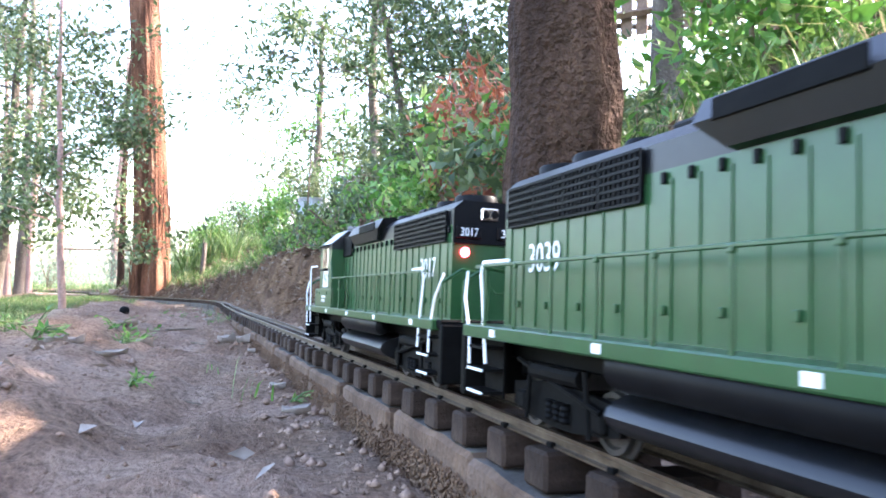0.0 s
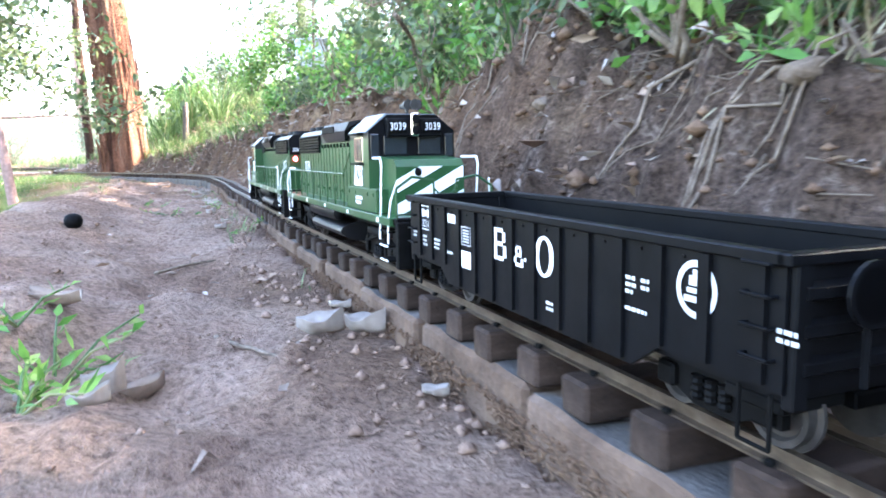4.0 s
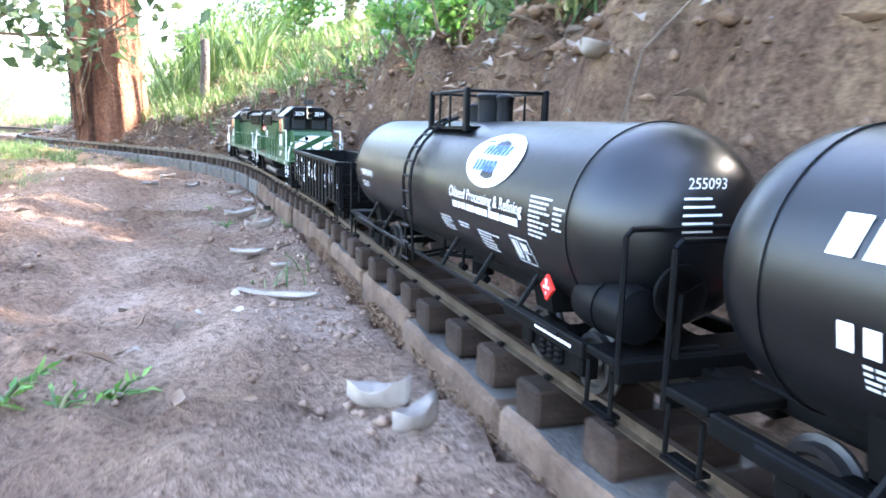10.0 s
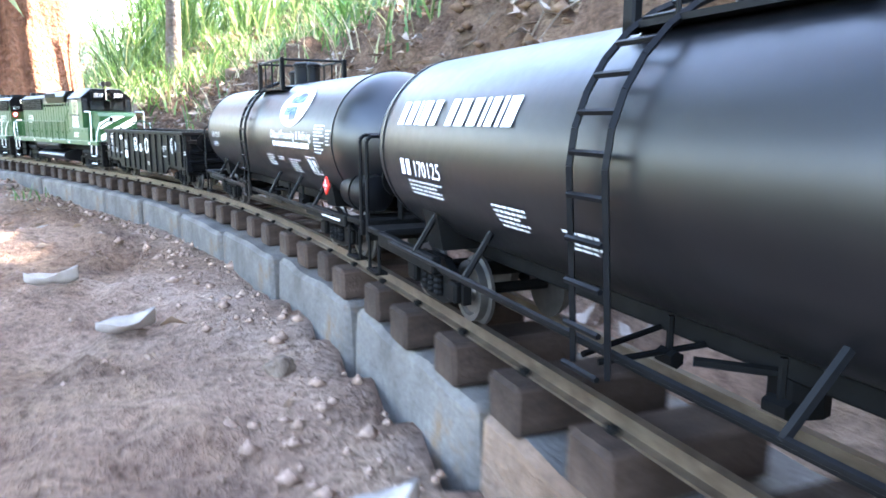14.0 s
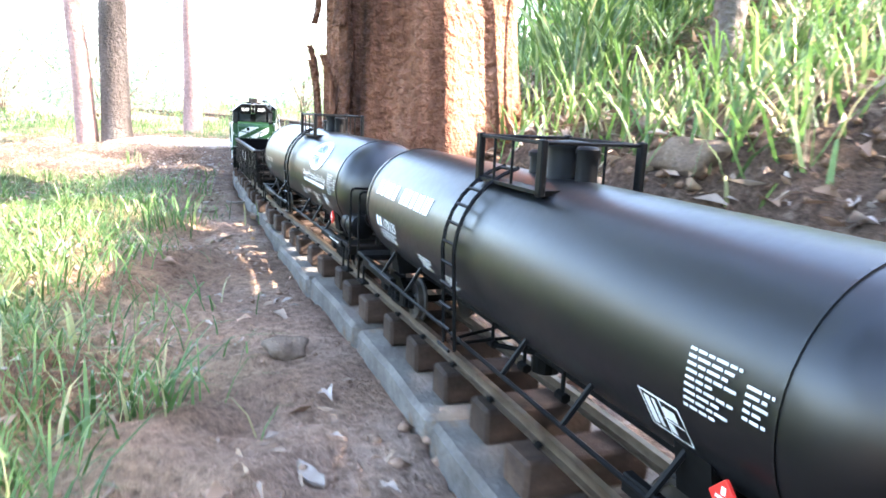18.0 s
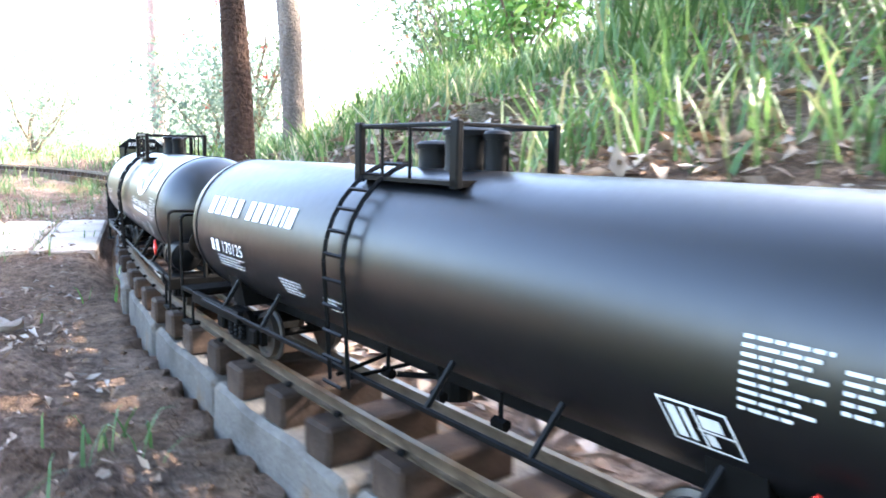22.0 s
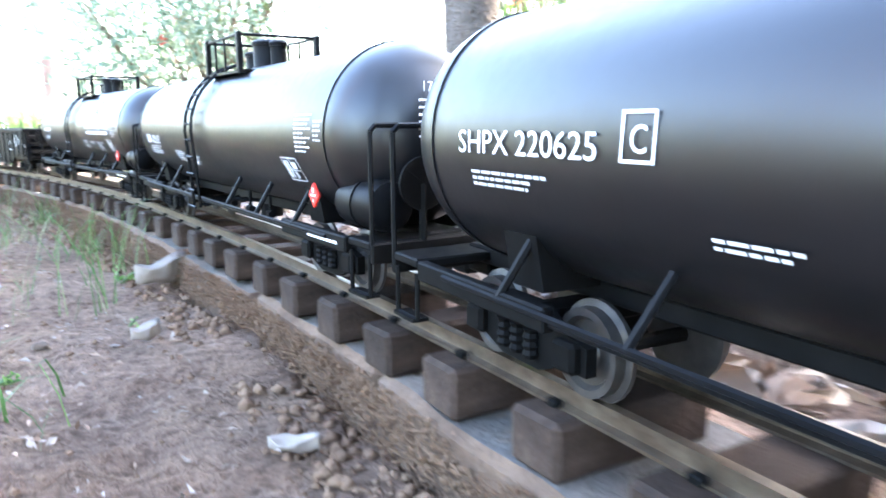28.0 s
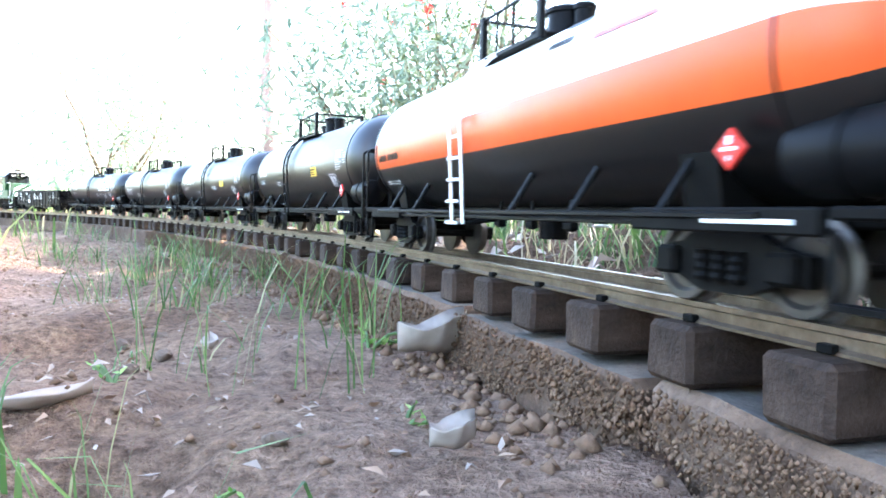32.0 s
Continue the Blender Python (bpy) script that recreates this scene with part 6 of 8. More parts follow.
def build_twig(label, x, y, length, radius, yaw, seed, name="twig", z=0.0, tilt=0.0):
    rnd = random.Random(seed)
    path = bend((-length / 2, 0, 0), (length / 2, 0, 0), 7, length * 0.04, rnd)
    v, f = tube(path, [radius * (1 - 0.5 * i / 7) for i in range(8)], 6, 0.2, seed)
    if length > 0.12:
        a = path[4]
        v2, f2 = tube([a, (a[0] + length * 0.13, a[1] + length * 0.12, a[2] + radius)], [radius * 0.5, radius * 0.25], 5)
        f += [tuple(i + len(v) for i in q) for q in f2]
        v += v2
    ob = mesh_part(name, v, f, M_TWIG, smooth=True)
    ob.matrix_basis = pose(x, y, ground_z(x, y) + radius * 0.6 + z, 0, tilt, yaw)
    return tagged(ob, label, "twig")


def stuff(ob, label, category):
    return tagged(ob, label, category, kind="stuff")


def spread_over(r, n, s_lo, s_hi, d_lo, d_hi):
    """n random places between two stretches of the track and two distances to its right."""
    s, d = r.uniform(s_lo, s_hi, n), r.uniform(d_lo, d_hi, n)
    x, y = on_line(s, d)
    return x, y

# ---- trees ----
RED_GUM = (-2.19, 6.2)


def build_red_gum():
    """The great gum beside the track: flared foot, fluted bark with loose strips."""
    x, y = RED_GUM
    tree = tagged(new("gum_tree"), "massive red gum tree with peeling orange-brown bark", "tree")
    z0 = ground_z(x, y) - 0.12
    tree.matrix_basis = pose(x, y, z0)
    rows, cols, height = 150, 120, 5.2
    verts, faces = [], []
    for i in range(rows + 1):
        z = height * (i / rows) ** 1.5
        base = 0.195 * (1 - 0.05 * z) + 0.05 * math.exp(-z / 0.16)
        for k in range(cols):
            a = 6.28319 * k / cols
            c, s_ = math.cos(a), math.sin(a)
            q = Vector((c * 2.2, s_ * 2.2, z * 0.55))
            rr = base * (1 + 0.10 * noise.noise(q) + 0.10 * math.exp(-z / 0.25) * math.sin(5 * a + 0.6))
            rr += 0.011 * noise.noise(Vector((c * 9, s_ * 9, z * 1.3 + 4))) + 0.006 * abs(noise.noise(Vector((c * 22, s_ * 22, z * 3.1))))
            rr -= 0.012 * max(0, noise.noise(Vector((c * 5, s_ * 5, z * 2.4 + 9))) - 0.12)
            verts.append((c * rr - 0.05 * z - 0.01 * z * z, s_ * rr + 0.02 * z, z))
    for i in range(rows):
        for k in range(cols):
            faces.append((i * cols + k, i * cols + (k + 1) % cols, (i + 1) * cols + (k + 1) % cols, (i + 1) * cols + k))
    mesh_part("trunk", verts, faces, M_BARK_RED, tree, smooth=True)
    rnd = random.Random(31)
    for k in range(16):
        a = rnd.uniform(-2.6, 0.6)
        z = rnd.uniform(0.12, 1.3)
        ln, wd = rnd.uniform(0.12, 0.4), rnd.uniform(0.018, 0.045)
        rr = 0.2 + 0.05 * math.exp(-z / 0.16) + 0.012
        vv, ff = [], []
        for i in range(9):
            u = i / 8
            zz = z + (u - 0.5) * ln
            off = rr + 0.012 * (2 * u - 1) ** 4 - 0.05 * 0
            for j in (-1, 0, 1):
                aa = a + j * wd * (0.4 + 0.6 * math.sin(math.pi * min(1, u + 0.12))) / rr / 2
                r2 = off + (0.004 if j else 0.0)
                vv.append((math.cos(aa) * r2 - 0.05 * zz - 0.01 * zz * zz, math.sin(aa) * r2 + 0.02 * zz, zz))
        n = len(vv)
        vv += [(p[0] * 0.965, p[1] * 0.965, p[2]) for p in vv]
        for i in range(8):
            for j in range(2):
                b = i * 3 + j
                ff += [(b, b + 1, b + 4, b + 3), (n + b, n + b + 3, n + b + 4, n + b + 1)]
            ff += [(i * 3, i * 3 + 3, n + i * 3 + 3, n + i * 3), (i * 3 + 2, n + i * 3 + 2, n + i * 3 + 5, i * 3 + 5)]
        mesh_part("bark_strip", vv, ff, M_BARK_RED, tree, smooth=True)
    r = np.random.RandomState(5)
    for k in range(6):
        a = k * 1.05 + 0.3
        p0 = (-0.05 * 3.9 - 0.15, 0.08, 4.3 + 0.15 * k)
        e = (p0[0] + math.cos(a) * 1.7, p0[1] + math.sin(a) * 1.7, p0[2] + rnd.uniform(0.3, 1.2))
        q = bend(p0, e, 8, 0.12, rnd)
        v, f = tube(q, [0.07 * (1 - 0.8 * i / 8) for i in range(9)], 8, 0.1, k)
        mesh_part("limb", v, f, M_BARK_RED, tree, smooth=True)
        n = 500
        ci = np.array(q)[r.randint(3, 9, n)] + r.randn(n, 3) * 0.28
        islands("crown", leaf_verts(r, ci, unit(r.randn(n, 3) + np.array([0, 0, -0.5])), 0.1 * (0.6 + 0.7 * r.rand(n)), np.full(n, 0.022)), LEAFLET, M_LEAF, tree)
    return tree


build_red_gum()
# gums further on and up the bank: place, foot radius, height, bark, lean
build_tree("gum_tree", "double-stemmed grey gum with a red scar on its bark", -4.26, 7.58, 0.07, 4.2, M_BARK_GREY, M_LEAF, (-0.03, 0.02), 4, 900, (1.3, 0.8), 0.6, (0.09, 0.02), seed=41)
build_tree("gum_tree", "slim pinkish grey gum trunk in the grass", -4.36, 7.5, 0.045, 3.6, M_BARK_PINK, M_LEAF, (-0.09, 0.03), 3, 500, (1.0, 0.8), 0.65, (0.09, 0.02), seed=42)
build_tree("gum_tree", "straight pinkish grey gum trunk in the grass", -4.72, 8.76, 0.06, 4.4, M_BARK_PINK, M_LEAF, (0.0, 0.02), 4, 800, (1.3, 0.8), 0.6, (0.09, 0.02), seed=43)
build_tree("gum_tree", "dark brown furrowed gum trunk close to the track", -3.43, 8.78, 0.054, 4.3, M_BARK_OLD, M_LEAF, (-0.01, 0.01), 4, 800, (1.3, 0.8), 0.6, (0.09, 0.02), seed=44, knots=0.2, sides=22)
build_tree("gum_tree", "thick dark gum trunk beyond the bottlebrush", -3.38, 9.82, 0.062, 5.0, M_BARK_GREY, M_LEAF, (-0.05, 0.03), 5, 1000, (1.5, 0.9), 0.6, (0.09, 0.022), seed=46, knots=0.2)
build_tree("gum_tree", "distant slender grey trunk across the clearing", -6.1, 16.0, 0.11, 6.0, M_BARK_PINK, M_LEAF_HAZE, (0.0, 0.0), 5, 900, (1.6, 0.9), 0.55, (0.12, 0.03), seed=47)
build_tree("young_tree", "leafy tree with low dark foliage across the lawn", -3.5, 5.5, 0.06, 3.6, M_BARK_GREY, M_LEAF, (0.02, 0.02), 12, 5600, (1.1, 0.7), 0.2, (0.062, 0.034), seed=48, flare=1.2, sides=12)
build_tree("young_tree", "young tree with pale slanting trunk and small dark leaves", -2.08, 3.74, 0.03, 2.7, M_BARK_PINK, M_LEAF, (-0.09, 0.05), 11, 5200, (0.75, 0.6), 0.2, (0.052, 0.03), seed=49, flare=1.2, sides=12)
build_tree("young_tree", "leaning slender tree with drooping dark foliage", 0.62, 2.5, 0.03, 2.3, M_BARK_GREY, M_LEAF, (-0.2, 0.1), 11, 6000, (0.85, 0.6), 0.2, (0.055, 0.022), seed=51, flare=1.2, sides=12)
build_tree("old_tree", "stout dark trunk with deeply ridged bark on the bank", 0.64, -1.0, 0.088, 2.6, M_BARK_OLD, M_LEAF, (-0.02, 0.02), 5, 1500, (0.9, 0.7), 0.55, (0.05, 0.018), seed=52, knots=0.35, sides=26, rings=40)
build_tree("sapling", "thin bare sapling stem on the cut bank", -0.33, 4.5, 0.011, 1.6, M_TWIG, M_LEAF_BRIGHT, (0.03, -0.02), 5, 420, (0.4, 0.3), 0.5, (0.05, 0.022), seed=53, flare=1.1, sides=8)
# added gums up the slope, mostly out of view, to shade the path
for _x, _y, _h, _sd in ((1.9, 1.6, 4.4, 61), (1.6, 4.6, 4.6, 62), (0.2, 8.8, 4.6, 64), (2.6, -1.2, 4.2, 65), (-0.9, 11.2, 4.6, 66), (3.6, 3.6, 5.2, 67), (3.7, 0.2, 4.6, 69), (3.3, 3.0, 4.6, 70), (3.4, 1.9, 5.0, 71), (1.9, 5.6, 4.8, 72), (3.3, -0.4, 4.8, 73), (2.2, 3.8, 4.8, 74)):
    build_tree("gum_tree", "added grey-barked hillside gum, broad crown placed to shade the path", _x, _y, 0.09, _h, M_BARK_GREY, M_LEAF, (0.0, 0.0), 10, 3000, (1.5, 1.0), 0.25, (0.13, 0.045), seed=_sd)


def build_dead_stump(x, y, r0, h, label, seed):
    rnd = random.Random(seed)
    stump = tagged(new("tree_stump"), label, "stump")
    stump.matrix_basis = pose(x, y, ground_z(x, y) - 0.05)
    v, f = tube([(0, 0, 0), (0, 0, h * 0.3), (0.01, 0, h * 0.7), (0.012, 0.004, h), (0.012, 0.004, h + 0.004)], [r0 * 1.2, r0, r0 * 0.92, r0 * 0.86, r0 * 0.6], 16, 0.3, seed)
    mesh_part("trunk", v, f, M_BARK_GREY, stump, smooth=True)
    for k in range(3):
        a = rnd.uniform(0, 6.28)
        v, f = tube([(math.cos(a) * r0 * 0.5, math.sin(a) * r0 * 0.5, h - 0.02), (math.cos(a) * r0 * 0.62, math.sin(a) * r0 * 0.62, h + rnd.uniform(0.02, 0.07))], [r0 * 0.25, r0 * 0.06], 6)
        mesh_part("splinter", v, f, M_BARK_GREY, stump)
    return stump


build_dead_stump(-1.6, 6.05, 0.026, 0.42, "weathered grey dead stump among long grass", 3)
build_dead_stump(-6.15, 11.7, 0.07, 0.34, "grey sawn tree stump beyond the track", 4)


# ---- bushes and undergrowth ----
for _n, (_x, _y, _w, _h, _m, _l) in enumerate((
        (-1.25, 8.0, 1.0, 0.75, M_LEAF_BRIGHT, "bright green bush behind the gum"),
        (-0.6, 8.0, 1.1, 0.8, M_LEAF, "dense dark green hillside bush"),
        (-2.35, 9.2, 1.0, 0.75, M_LEAF_BRIGHT, "leafy green bush on the slope"),
        (-1.7, 9.8, 1.3, 1.1, M_LEAF, "tall dark green bush on the slope"),
        (-2.5, 11.0, 1.4, 1.2, M_LEAF, "dark green bush above the track"),
        (0.0, 5.6, 0.9, 0.6, M_LEAF, "low dark bush above the cut"),
        (0.45, 4.0, 0.8, 0.5, M_LEAF, "leafy bush above the cut bank"),
        (0.9, 1.6, 1.0, 0.75, M_LEAF, "dark leafy shrub on the bank"),
        (0.62, 0.5, 0.7, 0.5, M_LEAF, "tangled shrub overhanging the cut"),
        (1.35, -0.6, 1.0, 0.7, M_LEAF_BRIGHT, "sunlit broad-leaved shrub on the bank"),
        (1.1, -1.6, 0.8, 0.6, M_LEAF_BRIGHT, "light green shrub beside the fence"),
        # bushes across the clearing take the paled leaf, haze painted as colour
        (-6.2, 9.6, 1.6, 0.9, M_LEAF_HAZE, "bush beyond the lawn, green paled by painted haze"),
        (-7.4, 8.0, 1.8, 1.0, M_LEAF_HAZE, "bush across the clearing, green paled by painted haze"),
        (-4.6, 4.6, 1.2, 0.7, M_LEAF_HAZE, "green bush across the lawn, haze in its leaf colour"),
        (-5.6, 6.6, 1.6, 0.9, M_LEAF_HAZE, "green bush beside thin trunks, haze in its leaf colour"),
        (-4.3, 11.9, 1.6, 0.9, M_LEAF_HAZE, "bush beyond the bend, haze painted into its green"),
        (-2.0, 13.2, 2.2, 1.5, M_LEAF_HAZE, "large bush on the rise, haze painted into its green"),
        (-6.6, 13.6, 2.4, 1.3, M_LEAF_HAZE, "large bush far behind the bend, paled by painted haze"),
        (-9.0, 11.0, 2.4, 1.2, M_LEAF_HAZE, "broad bush beyond the far track, paled by painted haze"))):
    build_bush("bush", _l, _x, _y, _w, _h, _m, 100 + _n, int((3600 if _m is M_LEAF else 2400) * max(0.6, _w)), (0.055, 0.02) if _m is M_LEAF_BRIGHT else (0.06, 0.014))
for _n, (_x, _y, _w, _h) in enumerate(((0.85, -0.3, 0.5, 0.26), (0.72, 0.3, 0.5, 0.28), (0.6, 0.85, 0.5, 0.26), (0.5, 1.4, 0.45, 0.26), (0.36, 2.0, 0.45, 0.24), (1.0, 0.9, 0.6, 0.4), (1.2, 0.2, 0.7, 0.45), (0.85, 1.9, 0.6, 0.36))):
    build_bush("shrub", "low dark green shrub overhanging the earth cut", _x, _y, _w, _h, M_LEAF, 700 + _n, 1300, (0.03, 0.01), 8)
build_bush("flowering_bush", "bottlebrush bush with red flowers beside the track", -4.1, 12.0, 1.6, 1.5, M_LEAF, 140, 5200, (0.055, 0.009), 10, 34)
build_bush("flowering_bush", "smaller bottlebrush bush with a few red flowers", -2.6, 11.9, 1.3, 1.2, M_LEAF, 141, 2200, (0.055, 0.009), 8, 14)
build_bush("red_shrub", "shrub with rust-red young shoots over the dark cut", 0.66, -0.32, 0.34, 0.36, M_LEAF_RED, 142, 700, (0.034, 0.01), 9)
build_bush("red_shrub", "rust-red dead foliage hanging at the bank's edge", 0.62, -0.62, 0.26, 0.34, M_LEAF_RED, 143, 520, (0.034, 0.009), 8)


def build_strap_clump(label, x, y, n, h, seed, mat=None):
    return build_tuft("strap_leaf_clump", label, x, y, int(n * 1.5), h, 0.0085, 0.06, 0.85, mat or M_GRASS, seed, "grass clump")


for _n, (_x, _y, _k, _h) in enumerate(((-1.88, 6.5, 40, 0.45), (-1.7, 6.75, 60, 0.6), (-1.95, 6.85, 50, 0.6), (-1.4, 6.6, 45, 0.5), (-1.45, 6.9, 50, 0.6),
                                      (-2.1, 8.1, 50, 0.55), (-2.3, 7.75, 40, 0.45), (-1.9, 7.7, 50, 0.6), (-2.6, 9.0, 40, 0.45), (-2.75, 9.6, 45, 0.5), (-3.6, 10.6, 45, 0.28), (-3.2, 10.3, 45, 0.28))):
    build_strap_clump("clump of long strappy green leaves on the slope", _x, _y, _k, _h, 160 + _n)
for _n, (_x, _y, _k, _h) in enumerate(((-0.2, 3.05, 22, 0.2), (-0.42, 4.4, 20, 0.18), (-0.28, 3.75, 18, 0.16), (-0.7, 5.1, 24, 0.2), (-0.95, 5.5, 22, 0.2), (0.05, 2.3, 20, 0.2), (0.1, 1.5, 22, 0.2))):
    build_tuft("grass_tuft", "bright green broad grass tuft above the cut", _x, _y, _k, _h, 0.011, 0.025, 0.8, M_LEAF_BRIGHT, 180 + _n)

for _n in range(26):
    _s = 0.6 + _n * 0.28
    _x, _y = on_line(_s, 0.44 + 0.16 * ((_n * 37) % 10) / 10)
    build_tuft("grass_tuft", "green grass tuft overhanging the cut's rim", float(_x), float(_y), 16 + _n % 9, 0.09 + 0.05 * ((_n * 53) % 7) / 7, 0.006, 0.03, 0.9, M_GRASS if _n % 3 else M_LEAF_BRIGHT, 600 + _n)
# leafy weeds and small shrubs on the face and rim of the cut
_rnd = random.Random(63)
for _n in range(34):
    _x, _y = on_line(_rnd.uniform(1.0, 6.6), _rnd.uniform(0.3, 0.62))
    build_weed("leafy green weed rooted in the cut face", float(_x), float(_y), _rnd.randrange(20, 42), _rnd.uniform(0.07, 0.13), 640 + _n, M_LEAF_BRIGHT if _n % 3 else M_LEAF, 1.1)
for _n in range(26):
    _x, _y = on_line(1.3 + 0.19 * _n, 0.4 + 0.24 * ((_n * 7) % 5) / 5)
    build_bush("shrub", "straggly light green shrub leaning over the cut", float(_x), float(_y), 0.36, 0.2 + 0.03 * (_n % 4), M_LEAF_BRIGHT if _n % 2 else M_LEAF, 680 + _n, 380, (0.03, 0.016), 7)
for _n in range(14):
    _x, _y = on_line(_rnd.uniform(1.0, 6.4), _rnd.uniform(0.26, 0.5))
    build_stone("rock", "earthy brown rock showing in the cut face", float(_x), float(_y), _rnd.uniform(0.025, 0.05), _rnd.uniform(0.025, 0.045), _rnd.uniform(0.015, 0.03), 800 + _n, yaw=_n * 61)
# ---- single weeds and tufts by the path ----
import itertools

_count = itertools.count()


def weeds(label, *rows):
    for x, y, n, size in rows:
        build_weed(label, x, y, n, size, 200 + next(_count))


weeds("low leafy weed beside dry leaves on the path", (-0.25, -0.2, 34, 0.07), (-0.3, -0.15, 24, 0.05), (-0.23, -0.31, 30, 0.06))
weeds("small weed in trodden sand", (0.038, -1.047, 26, 0.04), (-0.206, -0.816, 30, 0.06), (0.267, -1.047, 18, 0.035), (-0.649, 1.504, 22, 0.03), (-0.566, 1.4, 26, 0.04), (-0.495, 1.421, 12, 0.018))
weeds("small green weed growing against the kerb", (-0.24, 0.93, 22, 0.035), (-0.276, 0.739, 18, 0.03), (-0.45, 1.573, 22, 0.035), (-0.422, 1.669, 20, 0.03), (-0.755, 3.026, 18, 0.03), (-0.722, 2.882, 16, 0.028), (-0.771, 2.936, 16, 0.022), (-0.775, 3.12, 12, 0.02))
weeds("flat green weeds spreading on the sandy path", (-0.793, 1.928, 24, 0.035), (-0.765, 1.95, 20, 0.03), (-0.736, 1.976, 22, 0.032), (-0.835, 2.871, 14, 0.022), (-0.897, 3.019, 12, 0.02))
weeds("leafy weed at the path's edge", (-1.54, 3.36, 34, 0.06), (-0.384, -0.55, 26, 0.05))
weeds("bright green weed behind a pale leaf", (-3.93, 9.2, 22, 0.035), (-3.952, 9.03, 18, 0.03))
weeds("small pale green seedling in the soil", (-3.908, 8.866, 9, 0.014), (-3.969, 8.765, 14, 0.015), (-4.062, 8.886, 12, 0.016), (-3.726, 8.3, 12, 0.02))


def tufts(label, mat, *rows):
    for x, y, n, h, w, lean in rows:
        build_tuft("grass_tuft", label, x, y, n, h, w, 0.016, lean, mat, 230 + next(_count))


tufts("few bright grass blades at the kerb", M_LEAF_BRIGHT, (0.196, -1.031, 5, 0.085, 0.0048, 0.25), (0.074, -0.738, 4, 0.03, 0.003, 0.3), (-3.228, 7.105, 8, 0.06, 0.004, 0.35))
tufts("long arching grass tuft beside the kerb", M_GRASS, (-2.504, 5.729, 30, 0.085, 0.003, 0.8), (-2.46, 5.742, 30, 0.08, 0.003, 0.8), (-2.55, 5.78, 22, 0.08, 0.0028, 0.9), (-2.77, 6.124, 14, 0.07, 0.003, 0.7), (-2.735, 6.161, 10, 0.07, 0.003, 0.6), (-2.486, 5.886, 8, 0.05, 0.0022, 0.9), (-2.404, 5.856, 4, 0.06, 0.0022, 0.3))
tufts("wispy grass tuft beside the stones", M_GRASS, (-2.006, 5.119, 30, 0.075, 0.0028, 0.7), (-2.03, 5.0, 26, 0.07, 0.0028, 0.7), (-1.7, 5.02, 14, 0.03, 0.002, 0.6))
tufts("thin grass tuft on the leaf mould", M_GRASS, (-3.47, 6.76, 14, 0.07, 0.0032, 0.9), (-3.73, 8.22, 8, 0.05, 0.0032, 0.4), (-3.69, 8.09, 8, 0.045, 0.0032, 0.4))
tufts("tall thin grass stems by the track", M_GRASS, (-3.966, 9.092, 22, 0.1, 0.0013, 0.4), (-3.946, 8.936, 12, 0.09, 0.0012, 0.4), (-4.046, 9.45, 16, 0.09, 0.0012, 0.6), (-4.009, 8.916, 6, 0.1, 0.001, 0.35), (-3.99, 9.25, 12, 0.1, 0.0012, 0.6))
tufts("tall grass tuft in bare soil", M_GRASS, (-4.25, 9.517, 34, 0.11, 0.0013, 0.6), (-4.421, 9.648, 30, 0.1, 0.0013, 0.6), (-4.33, 9.35, 26, 0.1, 0.0012, 0.6), (-4.084, 8.972, 8, 0.12, 0.0011, 0.35), (-4.18, 9.2, 16, 0.1, 0.0012, 0.5))
_rnd = random.Random(77)
for _n in range(26):
    tufts("low tangled grass tuft in bare soil", M_GRASS, (_rnd.uniform(-4.75, -4.05), _rnd.uniform(9.15, 10.0), 20, _rnd.uniform(0.05, 0.09), 0.0016, 0.8))
tufts("upright green grass blades in bare soil", M_GRASS, (-4.03, 8.767, 8, 0.075, 0.0022, 0.3), (-4.011, 8.768, 6, 0.08, 0.0016, 0.3), (-4.06, 8.79, 7, 0.06, 0.0022, 0.4))

# ---- fallen leaves, one by one ----
def fallen(label, mat, *rows):
    for x, y, length, width, yaw, curl in rows:
        build_dry_leaf("dry_leaf", label, x, y, length, width, yaw, curl, mat, 300 + next(_count))


fallen("large pale curled dry leaf near the kerb", M_LEAF_PALE, (-0.027, -0.09, 0.05, 0.036, -96, 0.5), (0.02, -0.1, 0.048, 0.034, -120, 0.5), (-0.01, 0.034, 0.03, 0.016, -116, 0.4))
fallen("pale dry leaf on trodden sand", M_LEAF_PALE, (0.235, -0.937, 0.032, 0.015, -120, 0.4), (0.29, -1.16, 0.038, 0.02, -80, 0.4), (-0.07, -0.83, 0.06, 0.022, -60, 0.35), (-0.17, -0.81, 0.04, 0.024, -50, 0.5), (-0.15, -0.785, 0.036, 0.022, -80, 0.5), (-0.18, -0.31, 0.03, 0.02, -70, 0.5), (0.077, -0.278, 0.024, 0.014, -120, 0.5))
fallen("large greenish brown leaf beside a weed", M_LEAF_DRY, (-0.3, -0.06, 0.09, 0.034, -125, 0.3), (-0.181, -0.197, 0.05, 0.026, -50, 0.5))
fallen("pale dry leaf standing on edge beside a weed", M_LEAF_PALE, (-0.194, -0.24, 0.034, 0.03, -67, 0.7), (-0.24, -0.27, 0.024, 0.014, -30, 0.5))
